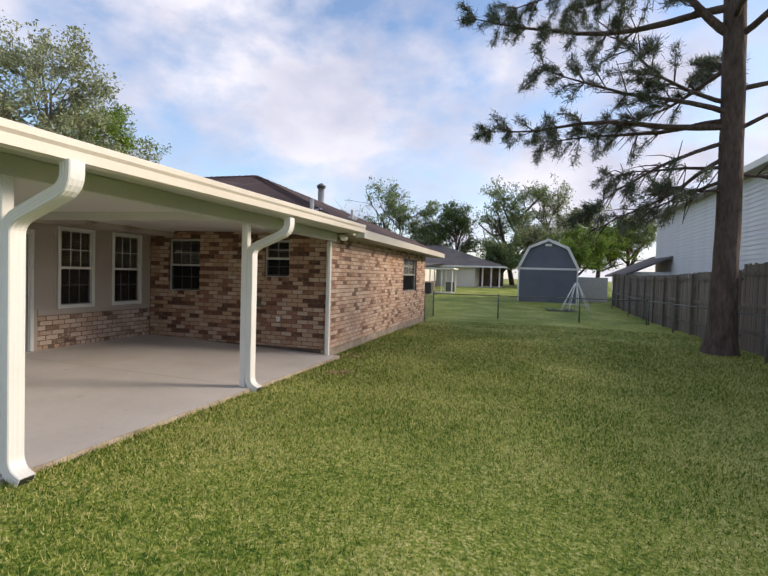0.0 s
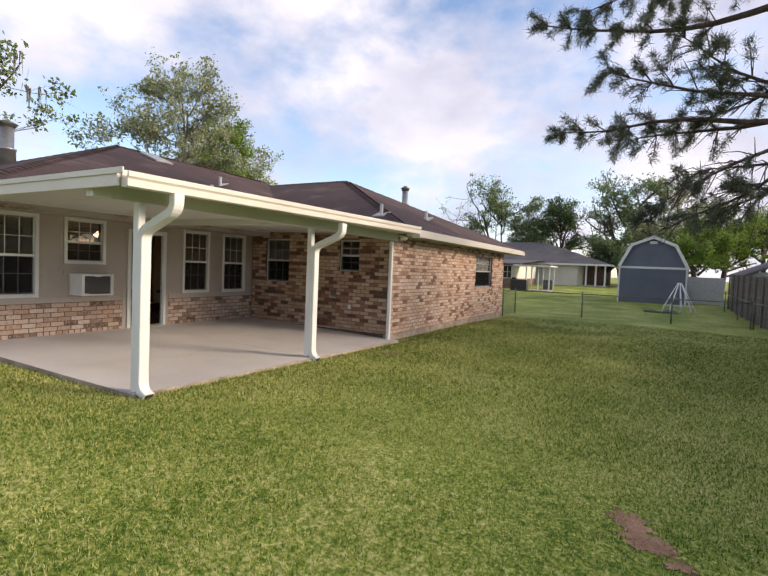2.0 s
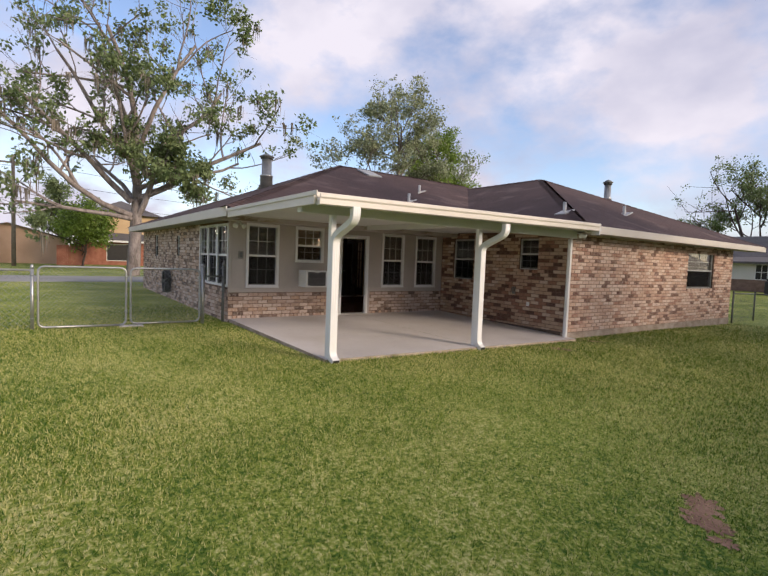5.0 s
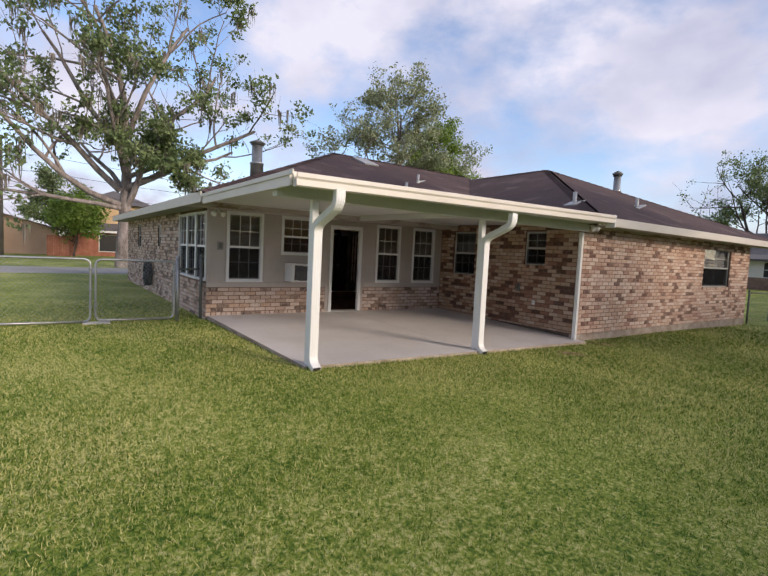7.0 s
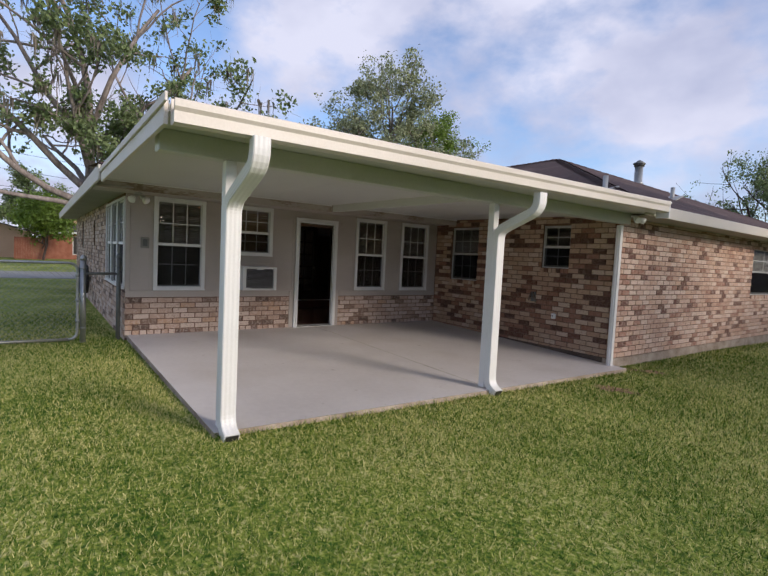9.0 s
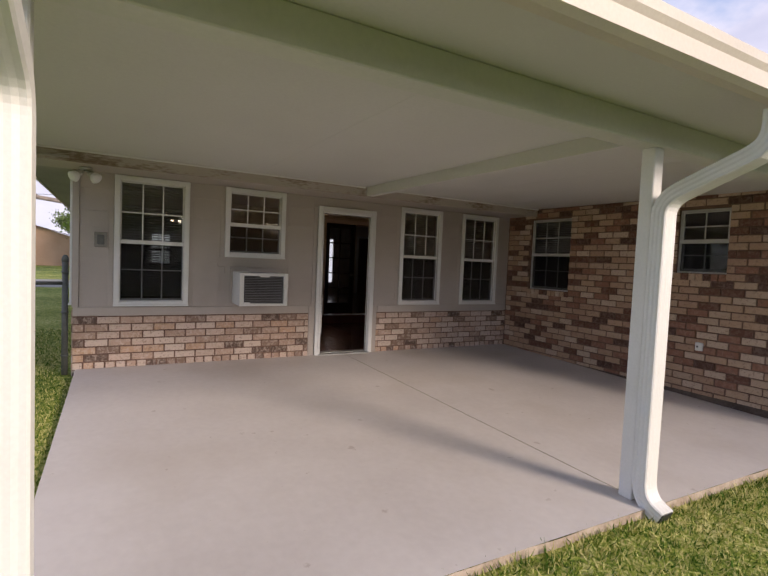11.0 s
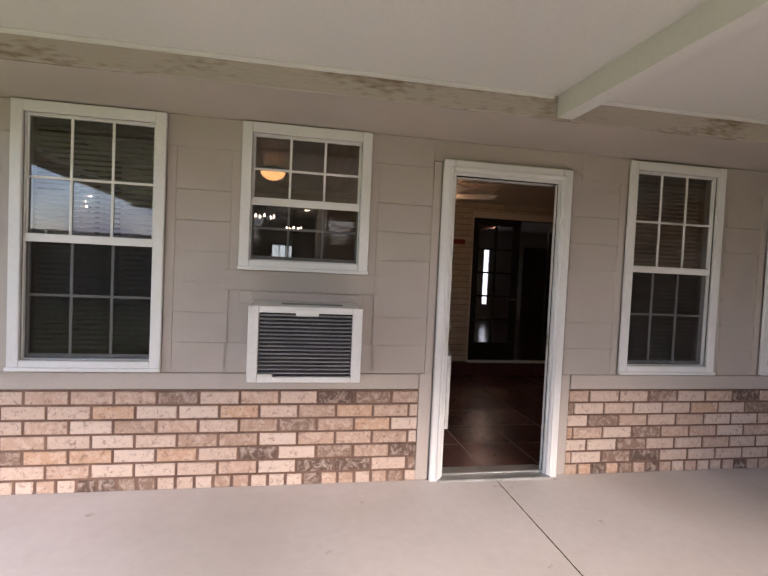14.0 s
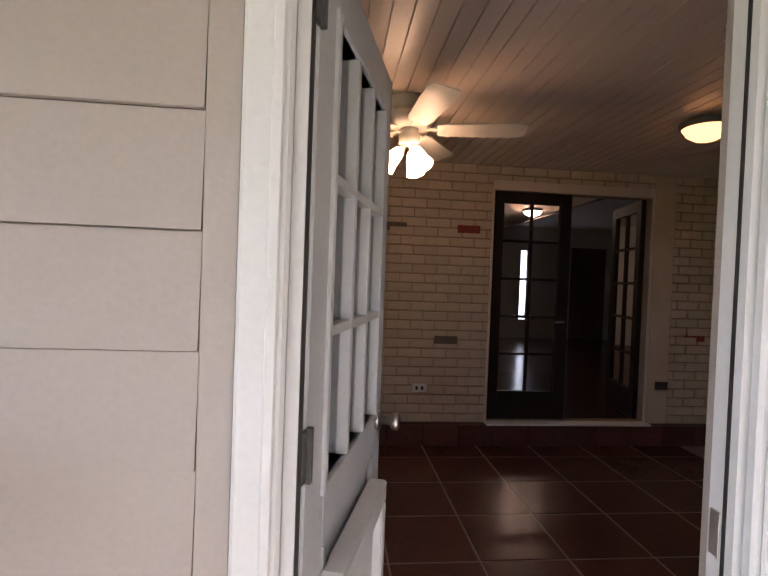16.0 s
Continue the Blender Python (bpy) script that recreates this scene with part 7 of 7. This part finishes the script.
def brick_piece(w, h, axis, material, proud=0.013):
    """One brick, five faces with softened edges; its lower left back corner at the origin."""
    bm = bmesh.new()
    b = 0.004
    back = [(0, 0), (w, 0), (w, h), (0, h)]
    front = [(b, b), (w - b, b), (w - b, h - b), (b, h - b)]
    rings = []
    for pts, out in ((back, -0.004), (back, proud - b), (front, proud)):
        rings.append([bm.verts.new((out, p, q) if axis == "x" else (p, -out, q)) for p, q in pts])
    for a, c in zip(rings, rings[1:]):
        for k in range(4):
            bm.faces.new((a[k], a[(k + 1) % 4], c[(k + 1) % 4], c[k]))
    bm.faces.new(rings[2])
    bmesh.ops.recalc_face_normals(bm, faces=bm.faces)
    return mesh_of("brick", bm, material)


def brick_objects(items, axis, at, parent, material, cache, seed=9):
    rnd = random.Random(seed)
    for u, z, w, h in items:
        key = (round(w, 2), round(h, 3), axis, material.name)
        if key not in cache:
            cache[key] = brick_piece(key[0], key[1], axis, material)
        o = new("brick", cache[key])
        o.parent = parent
        d = rnd.uniform(-0.0025, 0.002)
        o.location = (at + d, u, z) if axis == "x" else (u, at - d, z)


CACHE = {}
C, L = 0.0865, 0.236
low = run_bricks(SIDE_Y, WING_Y, 0.618 - 7 * C + 0.0, SILL, [(5.865, 6.945, -1, 3)], C, L, 0.013)
z_low = min(b[1] for b in low)
low = [b for b in low if b[1] > z_low + 0.01]
for y0, y1 in ((SIDE_Y, 5.865), (6.945, WING_Y)):
    low += run_bricks(y0, y1, z_low, z_low + C - 0.013, [], C, 0.108, 0.014)
brick_objects(low, "x", WALL_X - 0.02, wall_door, BRICK_PALE_ONE, CACHE)
part("brick_bed", boxes((WALL_X - 0.02, WALL_X - 0.014, SIDE_Y, 5.865, -0.1, SILL - 0.004), (WALL_X - 0.02, WALL_X - 0.014, 6.945, WING_Y, -0.1, SILL - 0.004)), MORTAR, wall_door, "brown mortar bed, darkened for the shade in its joints")
part("soldier_edge", boxes((WALL_X - 0.02, WALL_X - 0.004, SIDE_Y, 5.865, -0.02, 0.618 - 7 * C - 0.008), (WALL_X - 0.02, WALL_X - 0.004, 6.945, WING_Y, -0.02, 0.618 - 7 * C - 0.008)), SLAB_EDGE, wall_door)


def split_wall(items, axis, at, parent, near, cut, one, many):
    """The bricks nearest the walk as objects, the rest as one mesh."""
    first = [b for b in items if cut(b)][:near]
    keep = set(first)
    brick_objects(first, axis, at, parent, one, CACHE)
    rest = [b for b in items if b not in keep]
    brick_mesh(rest, axis, at, many, "brickwork", parent)


wing = run_bricks(WALL_X + 0.02, LONG_X + 0.009, -0.14, 2.32, [(W5[0] - 0.0, W5[1], W5[2] - 0.085, W5[3]), (W6[0], W6[1], W6[2] - 0.085, W6[3])], C, L, 0.013)
split_wall(wing, "y", WING_Y, wall_wing, 300, lambda b: -7.0 < b[0] < -4.0, BRICK_SHADED_ONE, BRICK_SHADED)
for a, b, c, d in (W5, W6):
    k = a
    while k < b - 0.03:
        o = new("brick", CACHE.setdefault("rowlock_y", brick_piece(0.072, 0.078, "y", BRICK_SHADED_ONE, 0.022)))
        o.parent, o.location = wall_wing, (k, WING_Y, c - 0.083)
        k += 0.083
long_items = run_bricks(WING_Y - 0.009, NORTH_Y, -0.02, 2.30, [(W7[0], W7[1], W7[2] - 0.085, W7[3])], C, L, 0.013)
split_wall(long_items, "x", LONG_X, wall_long, 300, lambda b: b[0] < 13.0, BRICK_SUNLIT_ONE, BRICK_SUNLIT)
k = W7[0]
while k < W7[1] - 0.03:
    o = new("brick", CACHE.setdefault("rowlock_x", brick_piece(0.072, 0.078, "x", BRICK_SUNLIT_ONE, 0.022)))
    o.parent, o.location = wall_long, (LONG_X, k, W7[2] - 0.083)
    k += 0.083
part("footing", boxes((LONG_X - 0.1, LONG_X + 0.022, WING_Y - 0.02, NORTH_Y, -0.6, -0.03)), SLAB_EDGE, wall_long, "exposed soil-stained concrete footing")
part("footing", boxes((WALL_X, LONG_X + 0.02, WING_Y - 0.016, WING_Y, -0.4, -0.02)), surf("dark_footing", (0.07, 0.05, 0.04), (0.13, 0.10, 0.08), 5, 40, 0.9, 0.2), wall_wing, "dark footing")
side_items = run_bricks(WEST_X, WALL_X - 0.03, -0.08, 2.25, [(BAY[0] - 0.06, BAY[1] + 0.06, BAY[2] - 0.08, BAY[3] + 0.06), (-12.9, -12.5, 1.35, 2.0), (-16.6, -15.9, 1.3, 2.1)], C, L, 0.013)
split_wall(side_items, "y", SIDE_Y, wall_side, 120, lambda b: b[0] > -10.2, BRICK_PALE_ONE, BRICK_PALE)
inner = run_bricks(3.24, 9.44, STEP, CEIL_Z, [(7.385, 8.828, 0, 2.24), (8.83, 9.022, 0, 3), (ARCH[0] - 0.07, ARCH[1] + 0.07, 0, 2.235)], 0.0775, 0.205, 0.010)
near = [b for b in inner if 6.0 < b[0] < 7.4][:300]
brick_objects(near, "x", ROOM_X, wall_back, PAINTED_BRICK, CACHE)
ODD = {"red": surf("dark_red_brick", (0.16, 0.02, 0.02), (0.22, 0.035, 0.03), 5, 40, 0.7, 0.2), "grey": surf("grey_brown_brick", (0.10, 0.08, 0.065), (0.15, 0.12, 0.10), 5, 40, 0.8, 0.2)}
for nm, y, z in (("red", 7.09, 1.785), ("grey", 6.47, 1.785), ("grey", 6.93, 0.855), ("red", 9.16, 0.93)):
    part("odd_brick", boxes((ROOM_X + 0.004, ROOM_X + 0.014, y, y + 0.195, z, z + 0.0675), w=0.002), ODD[nm], wall_back, "unpainted odd brick")
keep = set(near)
PAINTED_MANY = surf("cream_painted_brickwork", (0.47, 0.38, 0.27), (0.57, 0.47, 0.35), 3.0, 40, 0.55, 0.35, per="island", rand=0.08)
bw_in = brick_mesh([b for b in inner if b not in keep], "x", ROOM_X, PAINTED_MANY, "brickwork", wall_back)
bw_in["label"] = "cream painted bricks"


def sow_grass():
    """Short blades, dense near the walk and thinning outwards; none on the slab, in the house or on bare soil."""
    rng = np.random.default_rng(12)
    n = 800000
    # spots on the plan round a few centres of the walk
    cx = np.array([0.5, 2.5, 0.5, -2.2, -1.5, 1.0])
    cy = np.array([3.5, 2.5, 6.0, 7.0, 1.5, 10.0])
    pick = rng.integers(0, len(cx), n)
    r = 0.6 + 9.5 * rng.random(n) ** 0.75
    a = rng.random(n) * 2 * np.pi
    x, y = cx[pick] + r * np.cos(a), cy[pick] + r * np.sin(a)
    ok = ~((x > -7.9) & (x < -3.015) & (y > 3.11) & (y < 9.6)) & ~((x < -3.30) & (y > 9.4)) & ~((x < -7.6) & (y > 3.0)) & (x < 5.9)
    for px, py, rx, ry, t, _ in PATCHES:
        c, s = np.cos(t), np.sin(t)
        u, w = (x - px) * c + (y - py) * s, -(x - px) * s + (y - py) * c
        ok &= ((u / rx) ** 2 + (w / ry) ** 2 > 0.9) | (rng.random(n) < 0.42)
    x, y = x[ok], y[ok]
    edge = (x > -3.2) & (x < -2.93) & (y > 3.1) & (y < 18)
    n = len(x)
    # heights from the same falling ground, without its small waves
    z = np.interp(y, [-1e4, 3.0, 9.5, 14.0, 24.0, 30.0], [-0.06, -0.06, -0.185, -0.19, -0.32, -0.26])
    far = np.hypot(x - 0.5, y - 2.5)
    h = rng.uniform(0.016, 0.042, n) * np.where(edge, 1.6, 1.0)
    wd = 0.0026 + 0.0007 * far
    lean = rng.normal(0, 0.75, (n, 2)) * h[:, None]
    t = rng.random(n) * 2 * np.pi
    dx, dy = np.cos(t) * wd, np.sin(t) * wd
    v = np.empty((n, 3, 3), np.float32)
    v[:, 0] = np.stack([x - dx, y - dy, z - 0.012], 1)
    v[:, 1] = np.stack([x + dx, y + dy, z - 0.012], 1)
    v[:, 2] = np.stack([x + lean[:, 0], y + lean[:, 1], z + h], 1)
    me = bpy.data.meshes.new("grass")
    me.vertices.add(3 * n)
    me.vertices.foreach_set("co", v.ravel())
    me.loops.add(3 * n)
    me.loops.foreach_set("vertex_index", np.arange(3 * n, dtype=np.int32))
    me.polygons.add(n)
    me.polygons.foreach_set("loop_start", np.arange(0, 3 * n, 3, dtype=np.int32))
    me.update(calc_edges=True)
    me.materials.append(BLADES)
    tagged(new("grass", me), "short mown green and straw grass blades", "grass", kind="stuff")


sow_grass()
